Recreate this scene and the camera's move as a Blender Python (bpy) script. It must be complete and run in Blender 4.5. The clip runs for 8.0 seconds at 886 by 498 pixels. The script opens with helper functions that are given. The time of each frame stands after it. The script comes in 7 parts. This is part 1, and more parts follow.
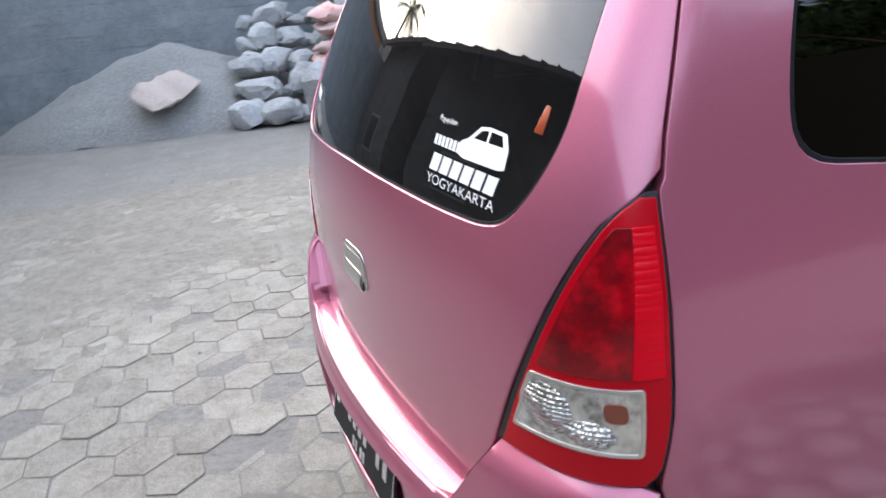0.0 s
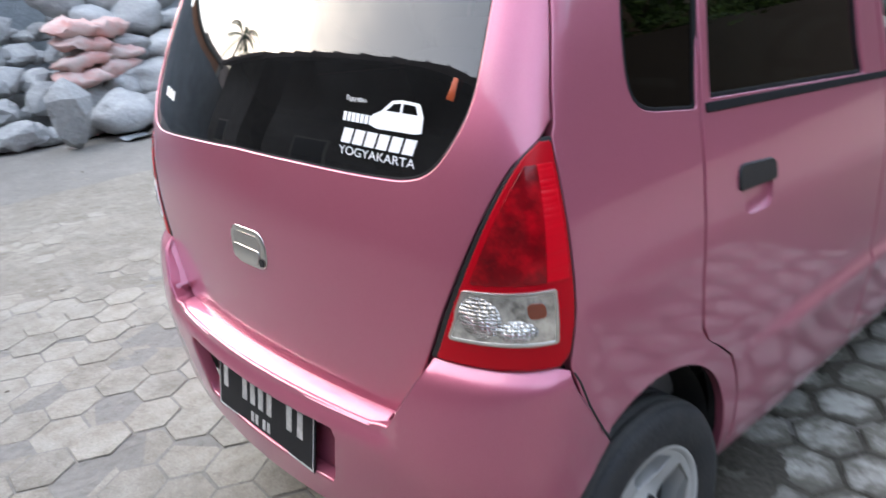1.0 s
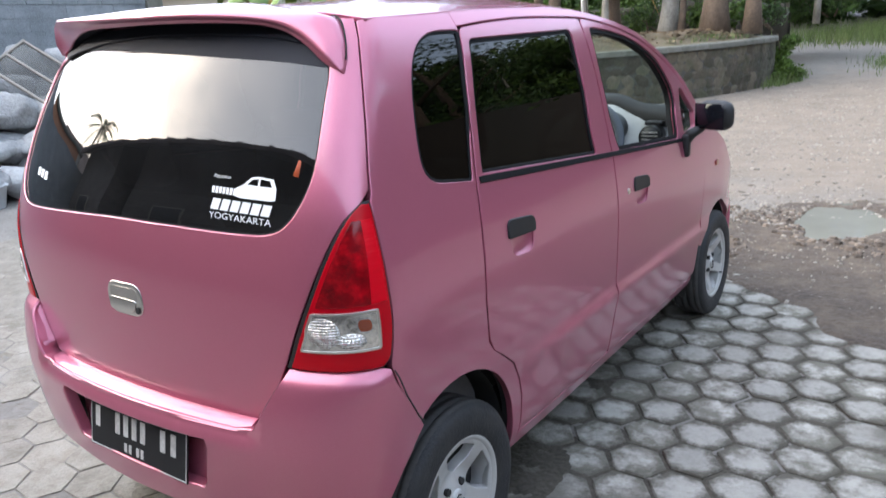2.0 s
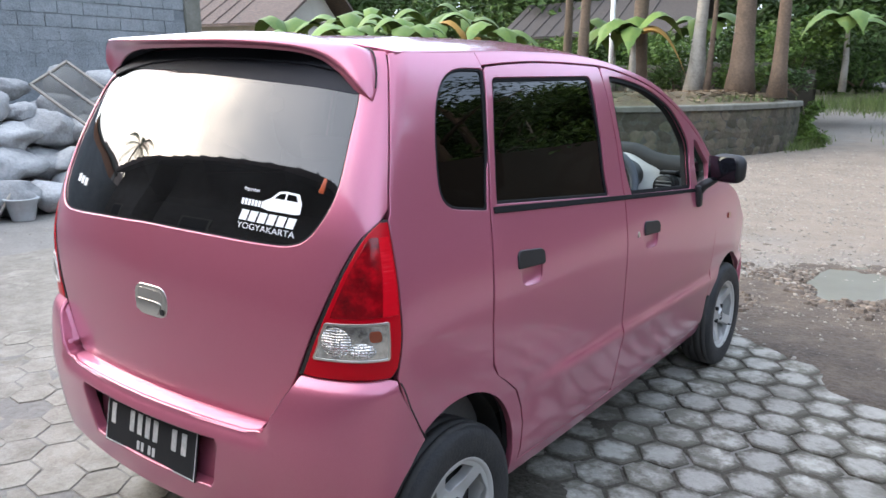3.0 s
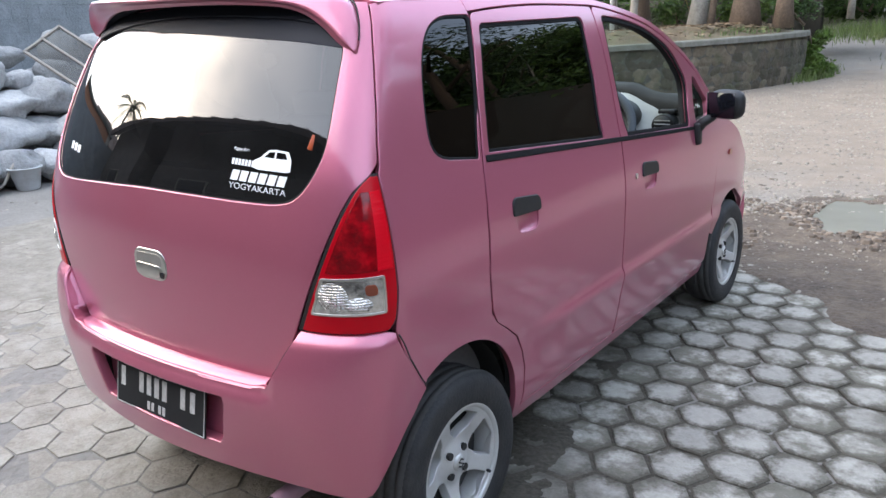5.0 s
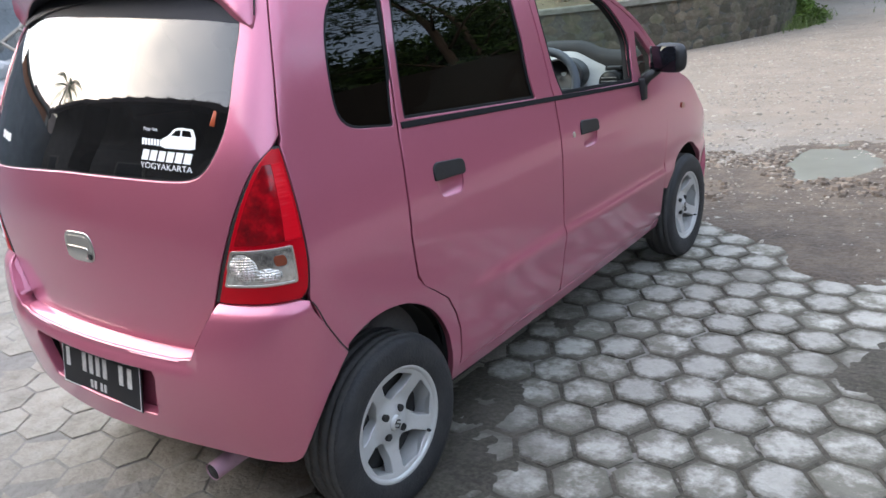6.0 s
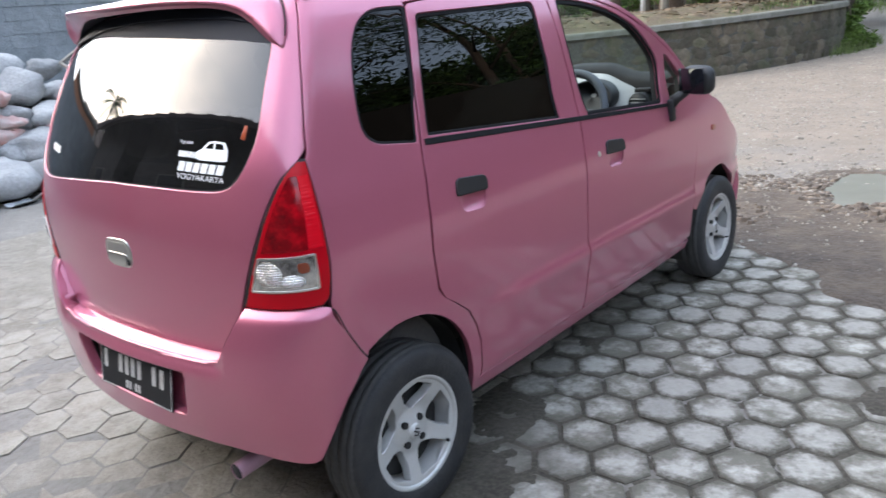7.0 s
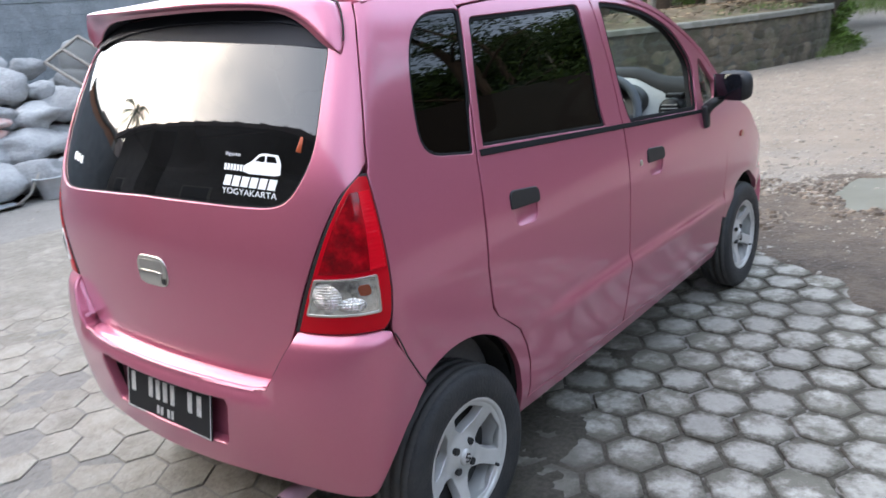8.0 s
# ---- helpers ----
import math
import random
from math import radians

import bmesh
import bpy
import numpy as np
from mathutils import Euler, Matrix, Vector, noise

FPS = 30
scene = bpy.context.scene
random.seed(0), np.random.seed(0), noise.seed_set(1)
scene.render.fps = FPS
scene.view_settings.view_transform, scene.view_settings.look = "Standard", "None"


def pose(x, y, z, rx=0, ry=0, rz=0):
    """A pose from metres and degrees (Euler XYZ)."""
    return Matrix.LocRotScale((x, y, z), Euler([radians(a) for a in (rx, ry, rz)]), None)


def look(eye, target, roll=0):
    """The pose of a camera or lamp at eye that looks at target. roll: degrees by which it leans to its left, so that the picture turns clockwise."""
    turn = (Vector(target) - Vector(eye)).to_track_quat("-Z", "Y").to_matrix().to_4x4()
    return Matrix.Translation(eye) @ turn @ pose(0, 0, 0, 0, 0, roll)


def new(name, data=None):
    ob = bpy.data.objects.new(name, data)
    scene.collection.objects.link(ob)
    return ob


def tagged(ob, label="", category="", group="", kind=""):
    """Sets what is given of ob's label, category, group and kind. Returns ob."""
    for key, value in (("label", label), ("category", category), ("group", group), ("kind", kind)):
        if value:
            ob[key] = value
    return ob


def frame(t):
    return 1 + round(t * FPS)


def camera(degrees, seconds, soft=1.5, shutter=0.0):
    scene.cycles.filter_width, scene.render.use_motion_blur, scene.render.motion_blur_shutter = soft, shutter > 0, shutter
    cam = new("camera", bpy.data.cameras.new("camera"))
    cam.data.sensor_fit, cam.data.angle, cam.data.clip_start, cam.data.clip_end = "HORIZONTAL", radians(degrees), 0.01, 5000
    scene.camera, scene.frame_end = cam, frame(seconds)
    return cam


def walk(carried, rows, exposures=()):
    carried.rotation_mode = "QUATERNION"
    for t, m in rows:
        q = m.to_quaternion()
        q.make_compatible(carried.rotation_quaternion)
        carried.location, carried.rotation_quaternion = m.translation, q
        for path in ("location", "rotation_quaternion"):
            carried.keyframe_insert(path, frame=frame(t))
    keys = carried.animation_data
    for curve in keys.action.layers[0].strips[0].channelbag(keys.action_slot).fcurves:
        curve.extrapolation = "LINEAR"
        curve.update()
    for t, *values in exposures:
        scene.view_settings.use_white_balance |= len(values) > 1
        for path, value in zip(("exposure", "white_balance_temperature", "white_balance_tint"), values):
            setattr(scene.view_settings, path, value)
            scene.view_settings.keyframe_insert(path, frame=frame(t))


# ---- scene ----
from mathutils.geometry import delaunay_2d_cdt

# ---- camera ----
cam = camera(61.1, 8.0, shutter=0.5)
# seconds, eye in metres, yaw, pitch and roll in degrees
PATH = [
    (0, 1.357, -0.778, 1.395, 67.47, -19.42, 5.19),
    (0.2, 1.382, -0.852, 1.418, 64.40, -19.92, 6.67),
    (0.5, 1.411, -0.935, 1.393, 58.32, -18.09, 4.50),
    (0.7, 1.418, -1.004, 1.392, 53.60, -17.06, 5.40),
    (0.9, 1.406, -1.063, 1.391, 49.63, -19.78, 5.69),
    (1, 1.417, -1.102, 1.399, 48.09, -20.33, 5.36),
    (1.2, 1.454, -1.160, 1.416, 43.54, -22.41, 7.86),
    (1.4, 1.544, -1.262, 1.427, 36.75, -18.36, 6.93),
    (1.5, 1.584, -1.296, 1.422, 34.69, -17.44, 5.57),
    (1.6, 1.638, -1.334, 1.445, 34.71, -18.18, 4.47),
    (1.8, 1.696, -1.398, 1.454, 34.48, -17.09, 4.47),
    (2, 1.727, -1.438, 1.477, 34.97, -15.75, 3.74),
    (2.2, 1.743, -1.454, 1.474, 34.48, -14.54, 3.20),
    (3.3, 1.801, -1.525, 1.449, 37.69, -12.30, -0.08),
    (3.5, 1.796, -1.519, 1.454, 37.38, -12.90, 0.63),
    (4, 1.813, -1.525, 1.445, 38.77, -14.06, 0.38),
    (4.2, 1.816, -1.515, 1.443, 37.39, -14.43, 1.05),
    (5.3, 1.845, -1.475, 1.458, 36.94, -16.55, 4.36),
    (5.5, 1.879, -1.441, 1.457, 36.34, -16.73, 5.34),
    (5.8, 1.988, -1.406, 1.449, 36.76, -17.98, 5.23),
    (6, 2.040, -1.387, 1.437, 36.80, -18.57, 6.16),
    (6.2, 2.089, -1.380, 1.440, 38.37, -17.35, 7.31),
    (6.5, 2.119, -1.382, 1.434, 38.51, -16.97, 6.56),
    (6.8, 2.122, -1.388, 1.437, 38.72, -16.60, 5.63),
    (7, 2.128, -1.405, 1.427, 40.16, -16.57, 6.04),
    (7.2, 2.103, -1.415, 1.428, 41.28, -16.51, 5.96),
    (7.5, 2.057, -1.425, 1.435, 43.12, -16.95, 6.16),
    (7.8, 1.953, -1.427, 1.456, 40.68, -17.17, 6.06),
    (8, 1.889, -1.441, 1.460, 38.57, -16.75, 5.75),
]
walk(cam, [(t, pose(x, y, z, 90 + pitch, roll, yaw)) for t, x, y, z, yaw, pitch, roll in PATH], exposures=((0, 2.45, 6400, 10), (8, 2.48, 6400, 10)))

# ---- light ----
world = bpy.data.worlds.new("sky")
scene.world = world
world.use_nodes = True
_n, _l = world.node_tree.nodes, world.node_tree.links
_n.clear()
_sky = _n.new("ShaderNodeTexSky")
_sky.sky_type, _sky.sun_disc = "NISHITA", False
_sky.sun_elevation, _sky.sun_rotation = radians(28), radians(244)
_sky.air_density, _sky.dust_density, _sky.ozone_density = 1.0, 3.0, 1.0
_bg = _n.new("ShaderNodeBackground")
_bg.inputs["Strength"].default_value = 0.15
_wo = _n.new("ShaderNodeOutputWorld")
# thin even cloud over the blue
_haze = _n.new("ShaderNodeMix")
_haze.data_type = "RGBA"
_haze.inputs["B"].default_value = (3.0, 3.4, 4.15, 1)
_l.new(_sky.outputs[0], _haze.inputs["A"])
_dir = _n.new("ShaderNodeTexCoord")
_cloud = _n.new("ShaderNodeTexNoise")
_cloud.inputs["Scale"].default_value, _cloud.inputs["Detail"].default_value = 2.4, 5
_l.new(_dir.outputs["Generated"], _cloud.inputs["Vector"])
_thick = _n.new("ShaderNodeMapRange")
_thick.inputs["From Min"].default_value, _thick.inputs["From Max"].default_value = 0.35, 0.65
_thick.inputs["To Min"].default_value, _thick.inputs["To Max"].default_value = 0.42, 0.82
_l.new(_cloud.outputs["Fac"], _thick.inputs["Value"])
_l.new(_thick.outputs["Result"], _haze.inputs["Factor"])
_l.new(_haze.outputs["Result"], _bg.inputs[0])
_l.new(_bg.outputs[0], _wo.inputs[0])
sun = new("sun", bpy.data.lights.new("sun", "SUN"))
sun.data.energy, sun.data.angle, sun.data.color = 0.75, radians(120), (1.0, 0.95, 0.88)
sun.matrix_world = look((0, 0, 10), (7.93, 3.87, 5.3))


# ---- materials ----
def mat(name, colour, rough=0.6, metal=0.0, spots=(), bump=0.0, bump_scale=40.0, coat=0.0, vary=0.0, island=0.0, spec=0.5):
    """spots: (scale, amount, colour) noise layers mixed over the base; vary: brightness change from object to object."""
    m = bpy.data.materials.new(name)
    m.use_nodes = True
    n, l = m.node_tree.nodes, m.node_tree.links
    b = n["Principled BSDF"]
    b.inputs["Roughness"].default_value = rough
    b.inputs["Metallic"].default_value = metal
    b.inputs["Coat Weight"].default_value = coat
    b.inputs["Coat Roughness"].default_value = 0.06
    b.inputs["Specular IOR Level"].default_value = spec
    co = n.new("ShaderNodeTexCoord")
    geo = n.new("ShaderNodeNewGeometry")
    rgb = n.new("ShaderNodeRGB")
    rgb.outputs[0].default_value = (*colour, 1)
    out = rgb.outputs[0]
    for i, (scale, amount, col) in enumerate(spots):
        t = n.new("ShaderNodeTexNoise")
        t.inputs["Scale"].default_value = scale
        t.inputs["Detail"].default_value = 6
        t.inputs["Roughness"].default_value = 0.62
        l.new(geo.outputs["Position"], t.inputs["Vector"])
        r = n.new("ShaderNodeMapRange")
        r.inputs["From Min"].default_value, r.inputs["From Max"].default_value = 0.42, 0.66
        r.inputs["To Max"].default_value = amount
        l.new(t.outputs["Fac"], r.inputs["Value"])
        mx = n.new("ShaderNodeMix")
        mx.data_type = "RGBA"
        l.new(r.outputs["Result"], mx.inputs["Factor"])
        l.new(out, mx.inputs["A"])
        mx.inputs["B"].default_value = (*col, 1)
        out = mx.outputs["Result"]
    if vary or island:
        hs = n.new("ShaderNodeHueSaturation")
        r = n.new("ShaderNodeMapRange")
        a = vary or island
        r.inputs["To Min"].default_value, r.inputs["To Max"].default_value = 1 - a, 1 + a
        if vary:
            src = n.new("ShaderNodeObjectInfo").outputs["Random"]
        else:
            src = geo.outputs["Random Per Island"]
        l.new(src, r.inputs["Value"])
        l.new(r.outputs["Result"], hs.inputs["Value"])
        l.new(out, hs.inputs["Color"])
        out = hs.outputs["Color"]
    l.new(out, b.inputs["Base Color"])
    if bump:
        t = n.new("ShaderNodeTexNoise")
        t.inputs["Scale"].default_value = bump_scale
        t.inputs["Detail"].default_value = 8
        l.new(geo.outputs["Position"], t.inputs["Vector"])
        bp = n.new("ShaderNodeBump")
        bp.inputs["Strength"].default_value = min(bump, 1.0)
        bp.inputs["Distance"].default_value = 0.02
        l.new(t.outputs["Fac"], bp.inputs["Height"])
        l.new(bp.outputs["Normal"], b.inputs["Normal"])
    return m


def tinted(name, colour, trans, rough=0.0, shine=0.05, dust=0.02):
    """Thin automotive glass: a share of the light goes through, the rest is dark tint with a clear gloss and a pale
    haze.
    """
    m = bpy.data.materials.new(name)
    m.use_nodes = True
    n, l = m.node_tree.nodes, m.node_tree.links
    n.clear()
    o = n.new("ShaderNodeOutputMaterial")
    tr = n.new("ShaderNodeBsdfTransparent")
    tr.inputs[0].default_value = (trans * colour[0], trans * colour[1], trans * colour[2], 1)
    gl = n.new("ShaderNodeBsdfGlossy")
    gl.inputs["Roughness"].default_value = rough
    lw = n.new("ShaderNodeLayerWeight")
    pw = n.new("ShaderNodeMath")
    pw.operation = "POWER"
    l.new(lw.outputs["Facing"], pw.inputs[0])
    pw.inputs[1].default_value = 4.0
    fr = n.new("ShaderNodeMath")
    fr.operation = "MULTIPLY_ADD"
    l.new(pw.outputs[0], fr.inputs[0])
    fr.inputs[1].default_value, fr.inputs[2].default_value = 1.0 - shine, shine
    mx = n.new("ShaderNodeMixShader")
    l.new(fr.outputs[0], mx.inputs[0])
    l.new(tr.outputs[0], mx.inputs[1])
    l.new(gl.outputs[0], mx.inputs[2])
    # thin uneven dust and pale haze, mixed in to lift the dark glass
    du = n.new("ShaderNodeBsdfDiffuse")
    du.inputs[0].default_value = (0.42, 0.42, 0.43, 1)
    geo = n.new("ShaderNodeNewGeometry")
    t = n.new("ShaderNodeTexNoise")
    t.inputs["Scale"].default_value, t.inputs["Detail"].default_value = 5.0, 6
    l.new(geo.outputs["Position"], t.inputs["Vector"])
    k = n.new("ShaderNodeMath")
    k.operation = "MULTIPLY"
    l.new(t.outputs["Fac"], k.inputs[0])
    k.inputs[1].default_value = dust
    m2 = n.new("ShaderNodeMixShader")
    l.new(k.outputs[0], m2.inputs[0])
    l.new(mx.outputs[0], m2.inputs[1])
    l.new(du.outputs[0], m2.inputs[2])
    l.new(m2.outputs[0], o.inputs[0])
    return m


M_PAINT = mat("pink_paint", (0.50, 0.132, 0.188), rough=0.34, metal=0.50, coat=1.0, spec=0.6, spots=((2.0, 0.12, (0.44, 0.11, 0.158)), (900.0, 0.30, (0.63, 0.225, 0.30))))
_p = M_PAINT.node_tree.nodes["Principled BSDF"]
_p.inputs["Coat Roughness"].default_value, _p.inputs["Coat IOR"].default_value = 0.08, 1.60
_p.inputs["Coat Tint"].default_value = (0.97, 0.95, 1.0, 1)
_p.inputs["Specular Tint"].default_value = (0.92, 0.88, 1.0, 1)
M_BLACK = mat("black_plastic", (0.012, 0.012, 0.013), rough=0.5, spots=((60.0, 0.4, (0.02, 0.02, 0.02)),))
M_RUBBER = mat("rubber_seal", (0.009, 0.009, 0.010), rough=0.75, spec=0.2)
M_INNER = mat("inner_shell", (0.02, 0.02, 0.02), rough=0.9, spots=((12.0, 0.4, (0.04, 0.035, 0.03)),))
# dust sets the pale haze that greys the dark rear glass
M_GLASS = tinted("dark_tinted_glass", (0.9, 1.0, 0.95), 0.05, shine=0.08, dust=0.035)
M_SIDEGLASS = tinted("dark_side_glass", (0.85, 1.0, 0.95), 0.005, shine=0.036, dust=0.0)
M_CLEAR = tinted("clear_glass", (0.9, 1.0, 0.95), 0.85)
M_TYRE = mat("tyre_rubber", (0.020, 0.021, 0.023), rough=0.65, spots=((14.0, 0.6, (0.042, 0.040, 0.038)),), bump=0.2, bump_scale=120)
# lighter than the tyre: light on the tread is put into its colour
M_TREAD = mat("lit_tread", (0.065, 0.063, 0.060), rough=0.85, spots=((30.0, 0.5, (0.035, 0.035, 0.035)),))
M_ALLOY = mat("painted_alloy", (0.56, 0.56, 0.545), rough=0.34, metal=0.35, spots=((20.0, 0.35, (0.58, 0.56, 0.53)), (120.0, 0.25, (0.5, 0.48, 0.44))))
M_CHROME = mat("chrome", (0.74, 0.72, 0.68), rough=0.30, metal=1.0, spots=((25.0, 0.3, (0.5, 0.49, 0.46)),))
# near-black colour stands in for the dark surroundings a mirror would reflect
M_DARKMIRROR = mat("dark_mirror", (0.012, 0.013, 0.018), rough=0.06, metal=0.3)
M_RIMBLUE = mat("wheel_rim_plastic", (0.05, 0.06, 0.075), rough=0.5, spots=((40.0, 0.3, (0.07, 0.08, 0.09)),))
M_LAMPRED = mat("red_lens", (0.46, 0.0008, 0.009), rough=0.3, coat=0.12, spec=0.15)
M_LAMPDARK = mat("dark_red_lens", (0.22, 0.001, 0.005), rough=0.15, coat=0.4, spec=0.3, spots=((26.0, 0.9, (0.55, 0.002, 0.010)), (14.0, 0.85, (0.045, 0.002, 0.003))))
M_LAMPWHITE = mat("clear_reflector", (0.75, 0.74, 0.72), rough=0.12, metal=0.85, spots=((30.0, 0.6, (0.35, 0.33, 0.31)),))
M_LAMPBRIGHT = mat("bright_red_lens", (0.66, 0.001, 0.012), rough=0.3, coat=0.12, spec=0.15)
M_AMBER = mat("amber_bulb", (0.20, 0.045, 0.02), rough=0.25, coat=0.6)
M_ORANGE = mat("orange_plastic", (0.42, 0.07, 0.015), rough=0.5)
M_BAND = mat("black_band", (0.018, 0.020, 0.028), rough=0.7, spec=0.3)
M_WHITE = mat("white_vinyl", (0.8, 0.8, 0.8), rough=0.5)
M_PIPE = mat("pale_pink_pipe", (0.46, 0.27, 0.34), rough=0.5, metal=0.2, coat=0.3, spots=((30.0, 0.5, (0.36, 0.24, 0.28)),))
M_PLATEWHITE = mat("worn_plate_paint", (0.58, 0.58, 0.57), rough=0.6, spots=((60.0, 0.7, (0.34, 0.34, 0.33)), (18.0, 0.5, (0.42, 0.42, 0.41))))
M_PLATE = mat("black_plate", (0.010, 0.011, 0.013), rough=0.6, spec=0.3, spots=((25.0, 0.3, (0.02, 0.02, 0.021)),))
M_GREYPLASTIC = mat("grey_plastic", (0.43, 0.425, 0.41), rough=0.6, spots=((30.0, 0.2, (0.26, 0.25, 0.24)),))


def facet_material():
    """A silvered reflector behind clear plastic, pressed into small squares."""
    # dark blotches stand in for what the silvering would reflect
    m = mat("faceted_reflector", (0.80, 0.80, 0.78), rough=0.12, metal=0.85, coat=1.0, spots=((34.0, 0.75, (0.28, 0.26, 0.24)), (15.0, 0.75, (0.16, 0.14, 0.12))))
    n, l = m.node_tree.nodes, m.node_tree.links
    geo = n.new("ShaderNodeNewGeometry")
    v = n.new("ShaderNodeTexVoronoi")
    v.inputs["Scale"].default_value, v.inputs["Randomness"].default_value = 170, 0.2
    l.new(geo.outputs["Position"], v.inputs["Vector"])
    b = n.new("ShaderNodeBump")
    b.inputs["Strength"].default_value, b.inputs["Distance"].default_value = 1.0, 0.006
    l.new(v.outputs["Distance"], b.inputs["Height"])
    l.new(b.outputs["Normal"], n["Principled BSDF"].inputs["Normal"])
    return m


M_FACET = facet_material()
# bright and dark blotches put the facets' reflections into the colour
M_LENSDARK = mat("blotched_reflector", (0.66, 0.65, 0.62), rough=0.10, metal=0.9, coat=1.0, spots=((75.0, 0.75, (0.10, 0.095, 0.09)), (34.0, 0.7, (0.92, 0.91, 0.87))))
M_DULLAMBER = mat("dull_amber_lens", (0.30, 0.05, 0.03), rough=0.3, coat=0.5)
M_ALLOYGREY = mat("dull_metal", (0.52, 0.50, 0.47), rough=0.32, metal=0.9)
M_SEAT = mat("seat_cloth", (0.16, 0.15, 0.14), rough=0.95, spots=((80.0, 0.4, (0.1, 0.1, 0.1)),))


# ---- mesh helpers ----
def part(name, bm, material, parent=None, label="", smooth=True):
    """Links a bmesh as one mesh object under its thing."""
    me = bpy.data.meshes.new(name)
    bm.to_mesh(me)
    bm.free()
    me.materials.append(material)
    if smooth:
        me.shade_smooth()
    ob = new(name, me)
    ob.parent = parent
    if label:
        ob["label"] = label
    return ob


def grid_bm(nu, nv, f, close_u=False, flip=False):
    """A quad sheet of nu x nv points f(i, j)."""
    bm = bmesh.new()
    v = [[bm.verts.new(f(i, j)) for j in range(nv)] for i in range(nu)]
    for i in range(nu if close_u else nu - 1):
        for j in range(nv - 1):
            q = [v[i][j], v[(i + 1) % nu][j], v[(i + 1) % nu][j + 1], v[i][j + 1]]
            if flip:
                q.reverse()
            try:
                bm.faces.new(q)
            except ValueError:
                pass
    return bm


def box_bm(x0, x1, y0, y1, z0, z1, bevel=0.0, segments=2):
    bm = bmesh.new()
    bmesh.ops.create_cube(bm, size=1)
    bmesh.ops.transform(bm, matrix=Matrix.Translation(((x0 + x1) / 2, (y0 + y1) / 2, (z0 + z1) / 2)) @ Matrix.Diagonal((x1 - x0, y1 - y0, z1 - z0, 1)), verts=bm.verts)
    if bevel:
        bmesh.ops.bevel(bm, geom=list(bm.edges), offset=bevel, segments=segments, affect="EDGES", profile=0.5)
    return bm


def tube_bm(points, radius, sides=10, caps=True):
    """A round bar along a polyline; radius may be a list."""
    bm = bmesh.new()
    pts = [Vector(p) for p in points]
    rings = []
    for i, p in enumerate(pts):
        d = (pts[min(i + 1, len(pts) - 1)] - pts[max(i - 1, 0)]).normalized()
        a = d.orthogonal().normalized() if i == 0 else (last - d * last.dot(d)).normalized()
        last = a
        b = d.cross(a)
        r = radius[i] if isinstance(radius, (list, tuple)) else radius
        rings.append([bm.verts.new(p + (a * math.cos(6.2832 * k / sides) + b * math.sin(6.2832 * k / sides)) * r) for k in range(sides)])
    for r0, r1 in zip(rings, rings[1:]):
        for k in range(sides):
            bm.faces.new((r0[k], r0[(k + 1) % sides], r1[(k + 1) % sides], r1[k]))
    if caps:
        bm.faces.new(rings[0][::-1])
        bm.faces.new(rings[-1])
    return bm


def curve(*knots):
    """A smooth curve through (t, value) knots, for numbers and arrays."""
    t = np.array([k[0] for k in knots], float)
    v = np.array([k[1] for k in knots], float)
    s = np.diff(v) / np.diff(t)
    m = np.empty(len(t))
    m[0], m[-1] = s[0], s[-1]
    m[1:-1] = np.where(s[:-1] * s[1:] > 0, 2 * s[:-1] * s[1:] / np.where(np.abs(s[:-1] + s[1:]) < 1e-9, 1, s[:-1] + s[1:]), 0)

    def at(q):
        q = np.clip(np.asarray(q, float), t[0], t[-1])
        i = np.clip(np.searchsorted(t, q) - 1, 0, len(t) - 2)
        h = t[i + 1] - t[i]
        a = (q - t[i]) / h
        return ((2 * a**3 - 3 * a**2 + 1) * v[i] + (a**3 - 2 * a**2 + a) * h * m[i] + (3 * a**2 - 2 * a**3) * v[i + 1] + (a**3 - a**2) * h * m[i + 1])

    return at


def rounded(points, radius, n=5):
    """A closed polygon with its corners rounded; radius: one number or one a corner."""
    out = []
    k = len(points)
    for i in range(k):
        p = np.array(points[i], float)
        a, b = np.array(points[i - 1], float) - p, np.array(points[(i + 1) % k], float) - p
        r = radius[i] if isinstance(radius, (list, tuple)) else radius
        if r <= 0:
            out.append(tuple(p))
            continue
        la, lb = np.linalg.norm(a), np.linalg.norm(b)
        ra, rb = min(r, la * 0.49), min(r, lb * 0.49)
        p0, p1 = p + a / la * ra, p + b / lb * rb
        for j in range(n + 1):
            s = j / n
            q = (1 - s) ** 2 * p0 + 2 * s * (1 - s) * p + s * s * p1
            out.append((float(q[0]), float(q[1])))
    return out


def dense(points, step):
    out = []
    for a, b in zip(points, points[1:] + points[:1]):
        k = max(1, int(math.hypot(b[0] - a[0], b[1] - a[1]) / step))
        out += [(a[0] + (b[0] - a[0]) * i / k, a[1] + (b[1] - a[1]) * i / k) for i in range(k)]
    return out


def inside(poly, x, y):
    p = np.array(poly)
    q = np.roll(p, -1, axis=0)
    r = np.zeros(np.shape(x), bool)
    for (x0, y0), (x1, y1) in zip(p, q):
        if y0 != y1:
            c = ((y0 > y) != (y1 > y)) & (x < (x1 - x0) * (y - y0) / (y1 - y0) + x0)
            r ^= c
    return r


